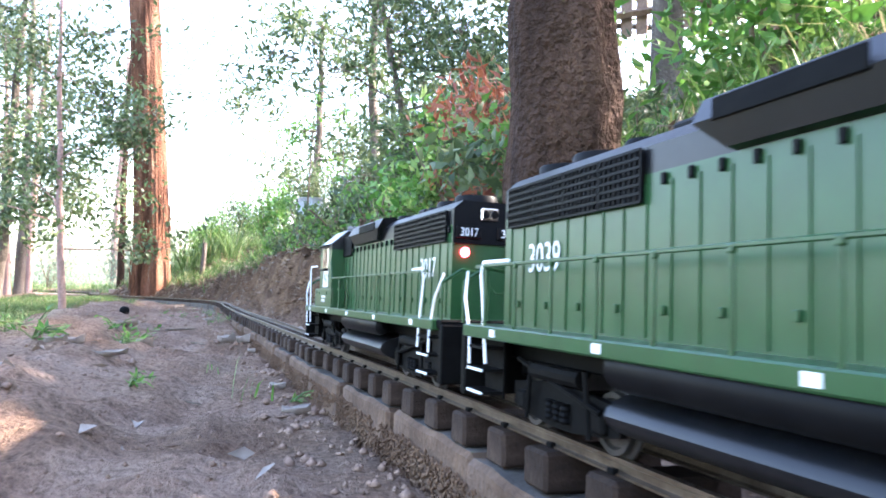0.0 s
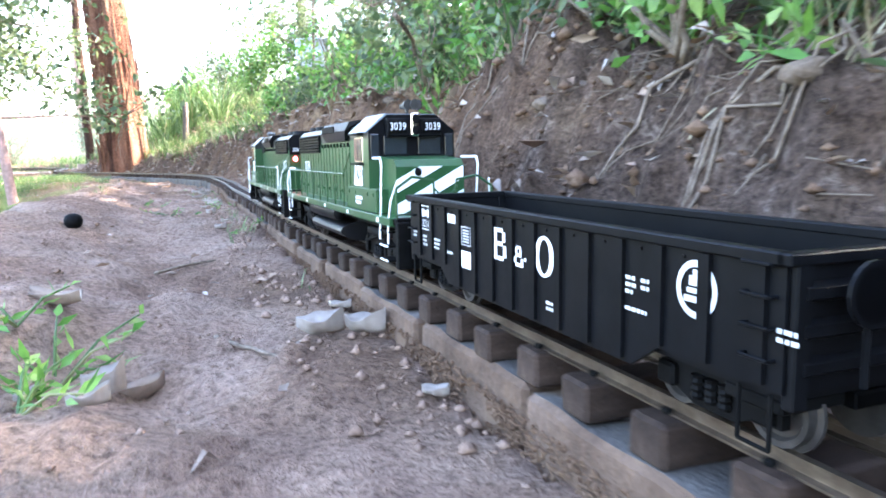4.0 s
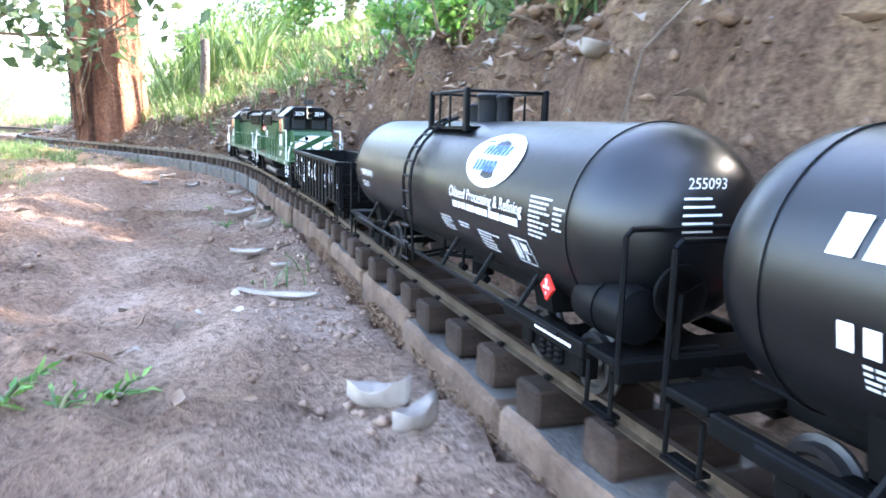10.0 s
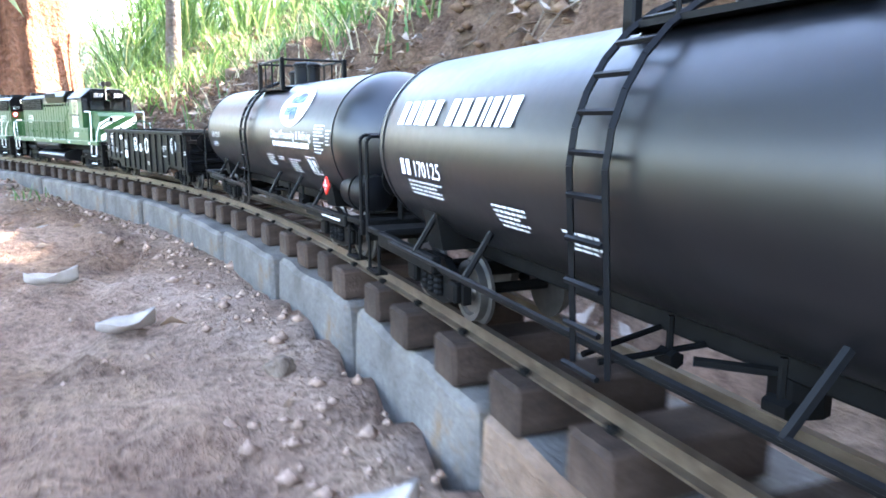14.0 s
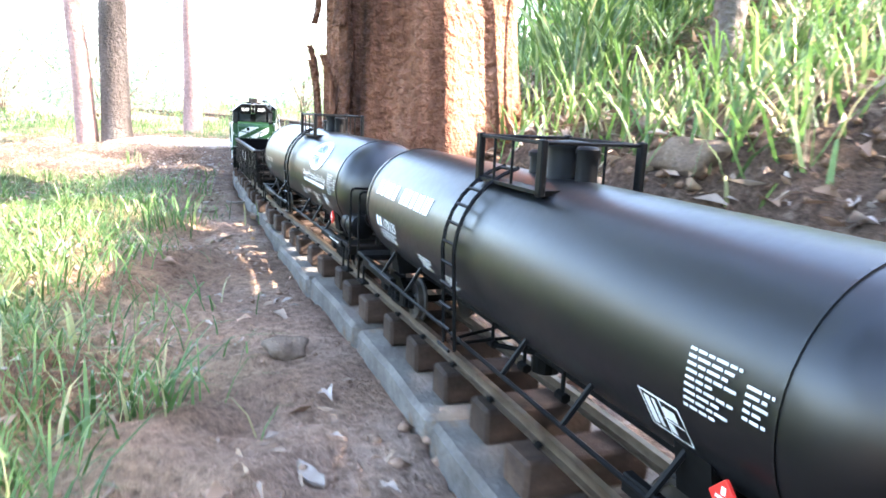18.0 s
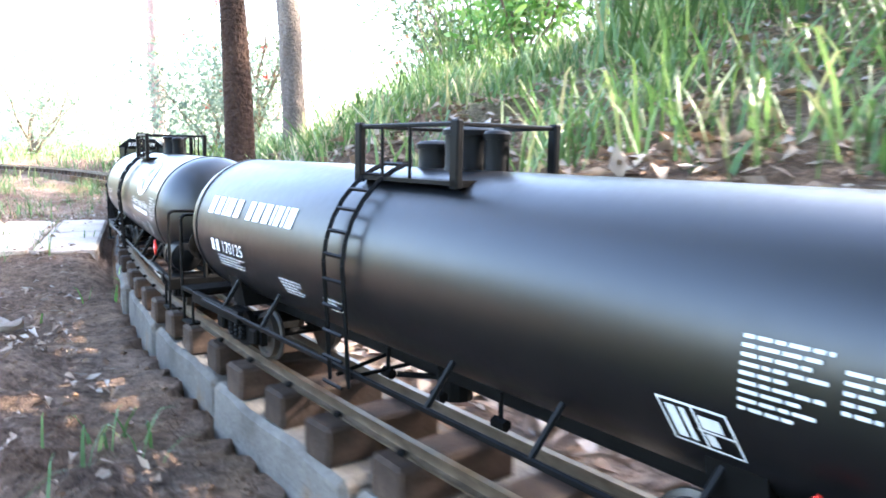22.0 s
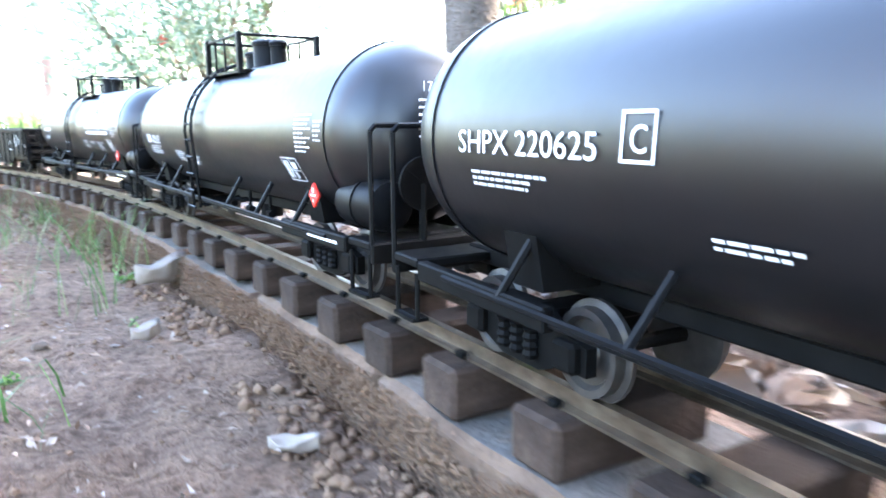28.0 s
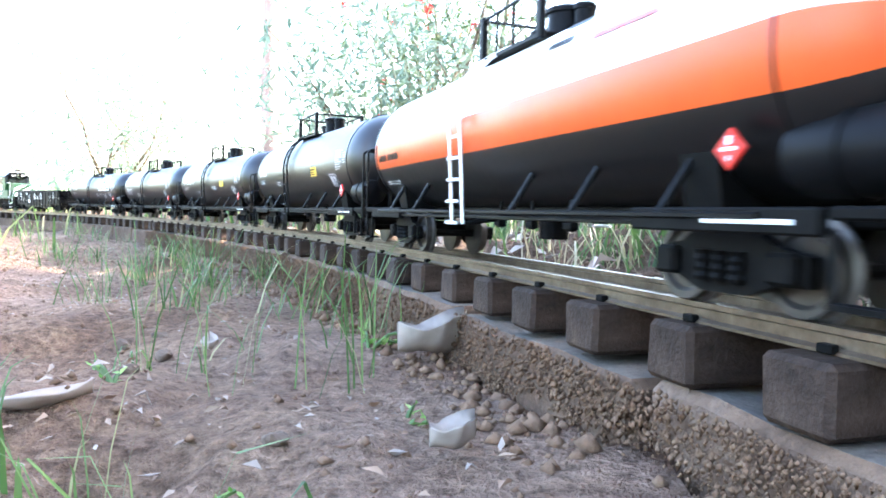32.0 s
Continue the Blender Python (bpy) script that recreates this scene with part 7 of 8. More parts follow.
fallen("pale dry leaf curled upward on sand", M_LEAF_PALE, (-0.658, 1.58, 0.038, 0.018, -60, 0.45), (-0.675, 1.515, 0.026, 0.012, -40, 0.4), (-0.493, 1.674, 0.04, 0.015, -62, 0.4), (-0.505, 1.6, 0.026, 0.01, -94, 0.4), (-0.451, 1.437, 0.028, 0.02, -80, 0.7), (-0.48, 1.73, 0.024, 0.014, -40, 0.3), (-0.338, 1.081, 0.03, 0.016, -70, 0.4), (-0.312, 0.868, 0.026, 0.018, -90, 0.5), (-0.4, 1.02, 0.055, 0.014, -60, 0.3))
fallen("long pale dry leaf across the path", M_LEAF_PALE, (-0.652, 2.258, 0.1, 0.018, -105, 0.25), (-0.732, 2.521, 0.055, 0.018, -94, 0.35), (-0.675, 2.446, 0.03, 0.014, -94, 0.4), (-0.542, 1.911, 0.045, 0.024, -110, 0.6), (-0.518, 1.876, 0.034, 0.02, -60, 0.7))
fallen("broad pale dry leaf curled at the edges", M_LEAF_PALE, (-0.826, 2.96, 0.066, 0.026, -62, 0.45), (-0.763, 2.815, 0.058, 0.02, -66, 0.6), (-0.87, 3.31, 0.05, 0.022, -140, 0.4), (-0.93, 3.473, 0.045, 0.02, -70, 0.4), (-1.138, 3.829, 0.05, 0.024, -60, 0.4), (-1.243, 3.942, 0.05, 0.022, -80, 0.45), (-1.205, 3.626, 0.045, 0.02, -85, 0.4), (-1.447, 4.394, 0.04, 0.018, -70, 0.4))
fallen("brown crumpled dry leaf on sand", M_LEAF_DRY, (-0.397, 1.409, 0.026, 0.014, -104, 0.4), (-0.922, 2.988, 0.026, 0.012, -73, 0.4), (-0.805, 3.1, 0.03, 0.02, 30, 0.5), (-2.545, 5.942, 0.026, 0.018, -20, 0.4), (-2.42, 5.89, 0.026, 0.016, 60, 0.5))
fallen("pale scrap of leaf in the mulch", M_LEAF_PALE, (-1.872, 4.995, 0.024, 0.016, -79, 0.5), (-1.659, 4.977, 0.034, 0.012, -150, 0.4), (-1.78, 4.874, 0.026, 0.01, -20, 0.3), (-1.74, 5.12, 0.018, 0.014, 10, 0.6), (-1.85, 5.07, 0.03, 0.012, 60, 0.4), (-2.52, 5.53, 0.036, 0.016, 40, 0.4), (-2.562, 6.053, 0.05, 0.012, -45, 0.3), (-2.606, 6.001, 0.014, 0.014, 0, 0.3))
fallen("pale dry leaf on leaf mould", M_LEAF_PALE, (-3.392, 7.231, 0.026, 0.012, -77, 0.3), (-3.295, 6.967, 0.03, 0.016, -33, 0.6), (-3.31, 6.985, 0.026, 0.013, 60, 0.6), (-3.774, 8.611, 0.026, 0.014, -109, 0.4))
fallen("large pale papery leaf standing beside a weed", M_LEAF_PALE, (-3.905, 9.0, 0.05, 0.038, -60, 0.5), (-3.883, 8.815, 0.022, 0.016, -55, 0.6), (-4.075, 8.84, 0.05, 0.016, -50, 0.3), (-4.07, 9.04, 0.026, 0.014, 20, 0.4))
fallen("curled white leaf among litter beyond the rail", M_LEAF_PALE, (-3.55, 8.64, 0.05, 0.022, -61, 0.6), (-3.571, 8.5, 0.034, 0.02, -96, 0.5), (-3.6, 8.8, 0.03, 0.02, 20, 0.5), (-2.42, 6.2, 0.05, 0.03, -50, 0.5), (-2.36, 6.1, 0.045, 0.026, 30, 0.5), (-2.3, 6.02, 0.04, 0.02, -20, 0.6), (-2.5, 6.3, 0.04, 0.025, 70, 0.5))
fallen("large pale leaf lying on the bank", M_LEAF_PALE, (-0.36, 2.17, 0.07, 0.045, 30, 0.4), (-0.3, 2.26, 0.065, 0.04, -50, 0.4), (0.2, 1.15, 0.07, 0.045, 80, 0.5))

# ---- stones, twigs, ball ----
def stones(name, label, mat, *rows):
    for x, y, a, b, c in rows:
        k = next(_count)
        build_stone(name, label, x, y, a, b, c, 20 + k * 3, mat, yaw=k * 47)


stones("stone", "pale brown stone beside the kerb", None, (-1.984, 5.268, 0.028, 0.034, 0.016), (-1.77, 5.03, 0.03, 0.026, 0.014), (-2.576, 5.948, 0.026, 0.014, 0.01), (-0.99, 3.685, 0.02, 0.018, 0.014))
stones("rock", "angular rock on the bank", None, (-1.643, 5.677, 0.08, 0.065, 0.045), (-1.27, 5.47, 0.08, 0.07, 0.045), (-1.34, 5.8, 0.07, 0.06, 0.04), (-1.69, 5.84, 0.05, 0.045, 0.035))
stones("rock", "pale sunlit boulder at the edge of the path", M_PAVER, (-0.42, -0.6, 0.05, 0.045, 0.06))
stones("stone", "dark blue-grey stone beside the kerb", M_CHASSIS, (-0.8, 3.175, 0.016, 0.013, 0.012))
stones("pebble", "small pebble in bare soil", None, (-4.144, 9.118, 0.011, 0.01, 0.008), (-4.16, 9.088, 0.01, 0.009, 0.008), (-4.079, 8.937, 0.009, 0.008, 0.007), (-3.957, 8.818, 0.009, 0.008, 0.006), (-4.101, 9.03, 0.009, 0.009, 0.007))
stones("stone", "pinkish stone at the mound", None, (-0.36, -0.45, 0.024, 0.02, 0.016), (-0.31, -0.5, 0.02, 0.018, 0.014))
stones("seed_case", "round tan seed case lying by the kerb", M_SEED, (-2.378, 5.819, 0.006, 0.006, 0.006), (-2.355, 5.788, 0.006, 0.0055, 0.005), (-2.462, 5.772, 0.005, 0.005, 0.005), (-2.318, 5.733, 0.007, 0.006, 0.005))


def twigs(label, *rows):
    for x, y, length, radius, yaw in rows:
        build_twig(label, x, y, length, radius, yaw, 400 + next(_count))


twigs("thin dry grey-brown twig lying on soil", (0.1, -1.04, 0.09, 0.002, -20), (-0.095, -0.13, 0.12, 0.003, -48), (-0.26, 0.36, 0.16, 0.003, 60), (-0.66, 1.42, 0.1, 0.0015, 130), (-0.71, 2.58, 0.14, 0.002, 70), (-0.9, 2.72, 0.1, 0.0012, 120), (-0.99, 3.15, 0.16, 0.002, 30))
twigs("dry twig among fallen leaves", (-1.9, 4.95, 0.08, 0.002, 50), (-1.83, 5.05, 0.1, 0.0018, 20), (-1.95, 5.02, 0.07, 0.002, 110), (-1.75, 4.95, 0.06, 0.0015, 80), (-2.51, 5.92, 0.035, 0.003, 120), (-2.36, 5.72, 0.05, 0.003, 100))
twigs("thin dry stick on leaf mould", (-3.49, 7.08, 0.14, 0.0025, 100), (-3.31, 6.69, 0.16, 0.0025, 60), (-3.64, 6.93, 0.13, 0.002, 20), (-3.8, 7.94, 0.2, 0.003, 120), (-4.2, 8.65, 0.1, 0.002, 80))


def build_pot(x, y):
    bm = bmesh.new()
    lathe(bm, [(0.008, 0.0), (0.014, 0.003), (0.018, 0.01), (0.019, 0.018), (0.016, 0.026), (0.009, 0.031), (0.003, 0.032)], "z", (0, 0, 0), 24)
    ob = part("ball", bm, M_CHASSIS, smooth=True)
    ob.matrix_basis = pose(x, y, ground_z(x, y) - 0.006)
    return tagged(ob, "dark round ball half hidden beside the path", "ball")


build_pot(-0.596, 0.762)


# ---- roots and branches on the cut ----
def build_root(x, y, length, radius, seed):
    """A bare root coming down the cut face."""
    rnd = random.Random(seed)
    s, d = along([x], [y])
    pts = []
    ss = float(s[0])
    for i in range(9):
        f = i / 8
        px, py = on_line(ss + rnd.uniform(-0.02, 0.02) + 0.12 * f, float(d[0]) - length * f)
        pts.append((px, py, ground_z(px, py) + radius * 0.8 + 0.02 * math.sin(f * 3.1) * (1 - f)))
    v, f = tube(pts, [radius * (1 - 0.65 * i / 8) for i in range(9)], 7, 0.25, seed)
    return tagged(mesh_part("tree_root", v, f, M_TWIG, smooth=True), "bare brown root hanging over the earth cut", "root")


_rnd = random.Random(9)
for _n in range(96):
    _s = _rnd.uniform(0.9, 2.8) if _n % 2 else _rnd.uniform(0.6, 7.2)
    _x, _y = on_line(_s, _rnd.uniform(0.36, 0.6))
    build_root(_x, _y, _rnd.uniform(0.1, 0.26), _rnd.uniform(0.001, 0.0035), 500 + _n)
for _n, (_x, _y, _z, _a, _yaw, _t) in enumerate(((-0.05, 2.75, 0.12, 0.7, 150, 8), (0.05, 3.2, 0.1, 0.5, 20, -10), (0.2, 1.0, 0.08, 0.6, 70, 12), (-0.75, 5.05, 0.02, 0.25, 30, 0))):
    build_twig("fallen bare branch across the bank", _x, _y, _a, 0.005, _yaw, 530 + _n, "fallen_branch", _z, _t)


# ---- crossing slabs, timber step, drum, fence ----
def build_slabs():
    path = tagged(new("paving"), "sandstone slabs of a path crossing the track", "paving", kind="structure")
    yaw = heading(10.65)
    places = [(-0.112 - 0.099 * a, 10.53 + 0.245 * b, 0.097, 0.242) for a in range(6) for b in range(2)] + [(0.3, 10.75, 0.2, 0.24), (0.3, 11.0, 0.2, 0.24)]
    for dd, ss, w, l in places:
        name = "slab"
        x, y = on_line(ss, 0)
        a = radians(yaw)
        x, y = x + math.cos(a) * dd, y + math.sin(a) * dd
        bm = bmesh.new()
        box(bm, 0, 0, 0, w - 0.004, l - 0.004, 0.05, 0.004)
        bmesh.ops.subdivide_edges(bm, edges=bm.edges[:], cuts=3, use_grid_fill=True)
        for v in bm.verts:
            v.co += noise.noise_vector(v.co * 14 + Vector((ss, dd, 0))) * 0.0035
        ob = part(name, bm, M_PAVER, path, smooth=True, angle=30)
        ob.matrix_basis = pose(x, y, (-0.008 if dd < 0 else ground_z(x, y) + 0.012), (dd * 7) % 2 - 1, (ss * 9) % 2 - 1, yaw)
    return path


build_slabs()
_a = radians(heading(10.65))
for _n, (_d, _s) in enumerate(((-0.162, 10.47), (-0.162, 10.56), (-0.162, 10.65), (-0.162, 10.8), (-0.261, 10.5), (-0.261, 10.62), (-0.36, 10.6), (-0.13, 10.405), (-0.2, 10.4), (-0.3, 10.4), (-0.22, 10.653))):
    _x, _y = on_line(_s, 0)
    build_tuft("grass_tuft", "wispy grass growing in a slab joint", float(_x + math.cos(_a) * _d), float(_y + math.sin(_a) * _d), 9, 0.035 + 0.004 * (_n % 4), 0.0014, 0.012, 0.8, M_GRASS, 900 + _n)


def build_step(s, d, length, yaw, label):
    x, y = on_line(s, d)
    bm = bmesh.new()
    box(bm, 0, 0, 0, length, 0.05, 0.09, 0.008)
    bmesh.ops.subdivide_edges(bm, edges=bm.edges[:], cuts=4, use_grid_fill=True)
    for v in bm.verts:
        v.co += noise.noise_vector(v.co * 11) * 0.006
    ob = part("timber_step", bm, M_FENCE, smooth=True, angle=40)
    ob.matrix_basis = pose(x, y, ground_z(x, y) + 0.002, 0, 0, yaw)
    return tagged(ob, label, "step")


build_step(11.15, 0.76, 0.3, heading(10.9) + 14, "brown timber sleeper holding an upper step")


def build_drum(x, y):
    drum = tagged(new("drum"), "pale grey corrugated steel drum up the slope", "drum")
    drum.matrix_basis = pose(x, y, ground_z(x, y) - 0.05)
    n, verts, faces = 120, [], []
    for z in (0, 0.25, 0.5):
        for k in range(n):
            a = 6.28319 * k / n
            r = 0.16 + 0.006 * math.cos(a * 24)
            verts.append((r * math.cos(a), r * math.sin(a), z))
    for i in range(2):
        for k in range(n):
            faces.append((i * n + k, i * n + (k + 1) % n, (i + 1) * n + (k + 1) % n, (i + 1) * n + k))
    faces.append(tuple(range(2 * n, 3 * n)))
    mesh_part("wall", verts, faces, M_ZINC, drum, smooth=True)
    bm = bmesh.new()
    lathe(bm, [(0.16, 0.485), (0.17, 0.485), (0.17, 0.505), (0.16, 0.505)], "z", (0, 0, 0), 48)
    part("rim", bm, M_ZINC, drum)
    return drum


M_ZINC = surface("weathered_zinc", [(0.3, (0.3, 0.31, 0.31)), (0.7, (0.5, 0.51, 0.5))], 8, 0.55, 0.3, 90, 0.2, 0.002)
build_drum(-0.38, 5.75)


def build_fence():
    fence = tagged(new("fence"), "weathered timber paling fence at the top of the bank", "fence")
    rnd = random.Random(77)
    x0, y0, a = 1.75, 2.75, radians(-35)
    ux, uy = math.cos(a), math.sin(a)
    for k in range(34):
        x, y = x0 + ux * 0.105 * k, y0 + uy * 0.105 * k
        bm = bmesh.new()
        box(bm, 0, 0, 0.45, 0.075, 0.016, 0.95 + rnd.uniform(-0.02, 0.02), 0.002)
        ob = part("paling", bm, M_FENCE, fence)
        ob.matrix_basis = pose(x, y, FENCE_Z, 0, rnd.uniform(-1.2, 1.2), math.degrees(a))
    for z in (0.12, 0.75):
        bm = bmesh.new()
        rod(bm, (x0 - 0.1, y0, FENCE_Z + z), (x0 + ux * 3.6, y0 + uy * 3.6 + 0.02, FENCE_Z + z), 0.026, 4)
        part("fence_rail", bm, M_FENCE, fence)
    for k in (0, 12, 23, 33):
        x, y = x0 + ux * 0.105 * k - uy * 0.06, y0 + uy * 0.105 * k + ux * 0.06
        bm = bmesh.new()
        box(bm, x, y, FENCE_Z + 0.2, 0.08, 0.08, 1.7, 0.004)
        part("fence_post", bm, M_FENCE, fence)
    return fence


FENCE_Z = ground_z(2.9, 1.9) + 0.16
build_fence()


# ---- what nobody could count ----
def scatter_grass():
    r = np.random.RandomState(70)
    spots = []

    def lay(n, s0, s1, d0, d1, h, w, lean, keep=1.0, mat=M_GRASS, tag="wild_grass", label="", clump=0.0, patch=0.0):
        x, y = spread_over(r, n, s0, s1, d0, d1)
        if clump:
            c = r.randint(0, max(1, n // 14), n)
            x, y = x[c] + r.randn(n) * clump, y[c] + r.randn(n) * clump
        if patch:
            k = wave(x, y, 0.7, 88) + 0.7 * wave(x, y, 0.25, 89) > patch
            x, y = x[k], y[k]
        ss, dd = along(x, y)
        k = (dd > 0.1) | (dd < -0.065)
        x, y = x[k], y[k]
        z = heights(x, y)
        m = len(x)
        ob = islands(tag, blade_verts(r, np.stack([x, y, z - 0.004], 1), h * (0.4 + 0.8 * r.rand(m)), w * (0.6 + 0.7 * r.rand(m)), np.full(m, lean)), BLADE, mat)
        stuff(ob, label, "grass")

    lay(22000, 0.0, 8.5, 0.4, 2.6, 0.11, 0.005, 0.7, label="wild green grass on the hillside", clump=0.045, patch=-0.7)
    lay(14000, 8.0, 13.5, 0.42, 2.6, 0.13, 0.0055, 0.7, label="lush green grass on the slope", clump=0.05, patch=-0.35)
    lay(9000, 10.8, 13.6, 0.3, 1.5, 0.085, 0.0035, 0.8, label="green grass among leaf litter on the bank", clump=0.035, patch=-0.55)
    lay(3200, 10.8, 13.6, 0.25, 1.5, 0.08, 0.003, 0.9, mat=M_GRASS_DRY, tag="dry_grass", label="dry straw on the bank beside the track", clump=0.035, patch=-0.4)
    lay(6500, 0.0, 8.5, 0.32, 1.6, 0.09, 0.003, 0.9, mat=M_GRASS_DRY, tag="dry_grass", label="dry straw-coloured grass on the bank", clump=0.04, patch=-0.1)
    lay(30000, 7.55, 9.6, -1.9, -0.24, 0.045, 0.0022, 0.9, tag="lawn", label="short green lawn grass", clump=0.05, patch=-0.5)
    lay(7000, 3.0, 10.0, -5.0, -1.2, 0.06, 0.006, 0.7, tag="lawn", label="sunlit lawn beyond the path", clump=0.1, patch=-0.9)
    lay(3200, 10.9, 14.5, -1.7, -0.16, 0.06, 0.0018, 0.8, label="sparse grass in sandy soil", clump=0.035, patch=0.1)
    lay(9000, 11.3, 14.4, -2.4, -0.5, 0.05, 0.0022, 0.8, tag="lawn", label="thin green grass on the clearing", clump=0.06, patch=-0.3)
    lay(4200, 13.0, 18.0, -4.0, -0.3, 0.11, 0.005, 0.6, label="grass beside the far track", clump=0.07, patch=-0.5)
    lay(5000, 12.5, 18.0, 0.3, 4.0, 0.16, 0.007, 0.6, label="long grass beyond the bend", clump=0.08, patch=-0.6)
    lay(700, -1.0, 8.5, -1.2, -0.5, 0.035, 0.003, 0.7, label="sparse weeds at the path's edge", clump=0.03, patch=0.0)
    lay(500, 2.0, 11.0, -0.13, -0.06, 0.035, 0.0025, 0.7, label="short weeds along the kerb", clump=0.025, patch=0.1)


scatter_grass()


def scatter_litter():
    r = np.random.RandomState(90)

    def lay(n, s0, s1, d0, d1, size, tag, label, mat=M_LEAF_DRY, patch=None, lift=0.002):
        x, y = spread_over(r, n, s0, s1, d0, d1)
        if patch is not None:
            k = wave(x, y, 0.5, 98) + 0.6 * wave(x, y, 0.2, 99) > patch
            x, y = x[k], y[k]
        ss, dd = along(x, y)
        k = (np.abs(dd) > 0.085)
        x, y = x[k], y[k]
        m = len(x)
        p = np.stack([x, y, heights(x, y) + lift + 0.006 * r.rand(m)], 1)
        way = unit(np.stack([r.randn(m), r.randn(m), r.randn(m) * 0.22], 1))
        L = size * (0.45 + 0.9 * r.rand(m))
        stuff(islands(tag, leaf_verts(r, p, way, L, L * (0.22 + 0.3 * r.rand(m)), 0.4, 0.25, flat=0.4), LEAFLET, mat), label, "leaf litter")

    lay(12000, 7.4, 12.5, 0.1, 1.5, 0.036, "leaf_litter", "thick brown and grey leaf litter beside the track")
    lay(14000, 0.0, 7.6, 0.1, 1.5, 0.034, "leaf_litter", "scattered leaf litter on the bank", patch=-0.7)
    lay(500, 0.0, 8.0, 0.3, 1.5, 0.045, "leaf_litter", "pale dry leaves scattered on the bank", M_LEAF_PALE)
    lay(1500, -1.0, 9.0, -1.1, -0.1, 0.022, "leaf_litter", "small dry leaves on the path", patch=0.2)
    lay(9500, 9.2, 11.6, -1.6, -0.09, 0.013, "leaf_litter", "fine brown leaf mould", patch=-0.9)
    lay(9000, 11.2, 13.8, -1.4, -0.09, 0.0075, "leaf_litter", "crumbled litter in sandy soil", patch=-0.2)
    lay(1500, 12.0, 14.0, 0.1, 0.7, 0.034, "leaf_litter", "pale dry leaves beside the sleepers", M_LEAF_PALE, 0.1)
    lay(320, 7.2, 9.4, -0.9, -0.06, 0.018, "leaf_litter", "pale leaf chips and bark in the mulch", M_LEAF_PALE, -0.1)
    lay(2600, 7.2, 9.4, -0.9, -0.06, 0.015, "leaf_litter", "brown leaf chips in the mulch", M_LEAF_DRY, -0.3)
    lay(420, 8.6, 12.6, 0.085, 0.3, 0.036, "leaf_litter", "pale papery leaves along the rail", M_LEAF_PALE)
    # litter caught between the sleepers, clear of the wheels
    n = 900
    x, y = on_line(r.uniform(6.5, 13.5, n), r.uniform(0.066, 0.13, n))
    p = np.stack([x, y, 0.004 + 0.01 * r.rand(n)], 1)
    L = 0.026 * (0.5 + r.rand(n))
    stuff(islands("leaf_litter", leaf_verts(r, p, unit(np.stack([r.randn(n), r.randn(n), r.randn(n) * 0.2], 1)), L, L * 0.4, flat=0.4), LEAFLET, M_LEAF_DRY), "dry leaves caught against the rail", "leaf litter")


scatter_litter()
OCTA = [(0, 1, 2), (0, 2, 3), (0, 3, 4), (0, 4, 1), (5, 2, 1), (5, 3, 2), (5, 4, 3), (5, 1, 4)]


def scatter_clods():
    r = np.random.RandomState(120)

    def lay(n, s0, s1, d0, d1, size, mat, tag, label, patch=None, power=2.5):
        x, y = spread_over(r, n, s0, s1, d0, d1)
        if patch is not None:
            k = wave(x, y, 0.45, 128) + 0.6 * wave(x, y, 0.16, 129) > patch
            x, y = x[k], y[k]
        ss, dd = along(x, y)
        k = (dd < -0.05) | (dd > 0.07)
        x, y = x[k], y[k]
        m = len(x)
        rad = size * (0.25 + 0.9 * r.rand(m) ** power)
        base = np.array([(0, 0, 0.8), (1, 0.1, 0), (0, 1, 0.1), (-1, 0, -0.1), (0.1, -1, 0), (0, 0, -0.6)])
        a = r.rand(m) * 6.283
        v = base[None] * (0.65 + 0.6 * r.rand(m, 6, 3)) * rad[:, None, None]
        c, s_ = np.cos(a)[:, None], np.sin(a)[:, None]
        v = np.stack([v[..., 0] * c - v[..., 1] * s_, v[..., 0] * s_ + v[..., 1] * c, v[..., 2]], -1)
        v += np.stack([x, y, heights(x, y) + rad * 0.25], 1)[:, None]
        stuff(islands(tag, v, OCTA, mat), label, "soil")

    lay(16000, -0.8, 9.2, -1.3, -0.05, 0.0036, M_SAND_GRIT, "grit", "sandy crumbs and footprint edges on the path")
    lay(2600, -0.8, 8.8, -1.1, -0.05, 0.008, M_SAND_GRIT, "clods", "trodden sandy clods on the path", 0.15)
    lay(2400, -0.5, 8.0, -0.15, -0.045, 0.007, M_SAND_GRIT, "clods", "soil crumbs heaped against the kerb", -0.4)
    lay(7000, 0.3, 8.2, 0.15, 0.8, 0.011, M_CLOD, "clods", "brown soil clods down the cut")
    lay(1400, 0.3, 8.0, 0.16, 0.9, 0.018, M_CLOD, "clods", "large soil lumps on the cut")
    lay(12000, 9.0, 14.2, -1.5, -0.046, 0.0034, M_CLOD, "grit", "brown soil crumbs beside the track")
    lay(2600, 11.0, 13.8, -0.09, -0.045, 0.006, M_CLOD, "clods", "soil and moss caked along the kerb", -0.6)
    lay(2500, 7.5, 13.5, 0.1, 1.2, 0.008, M_CLOD, "clods", "soil crumbs among leaf litter")


M_SAND_GRIT = surface("sand_crumb", [(0.3, (0.2, 0.125, 0.085)), (0.55, (0.27, 0.178, 0.128)), (0.8, (0.36, 0.26, 0.195))], 9, 0.95, 0, 300, 0.5, 0.002)
M_CLOD = surface("soil_crumb", [(0.3, (0.1, 0.058, 0.036)), (0.55, (0.17, 0.105, 0.066)), (0.8, (0.26, 0.175, 0.112))], 9, 0.95, 0, 250, 0.5, 0.003)
scatter_clods()


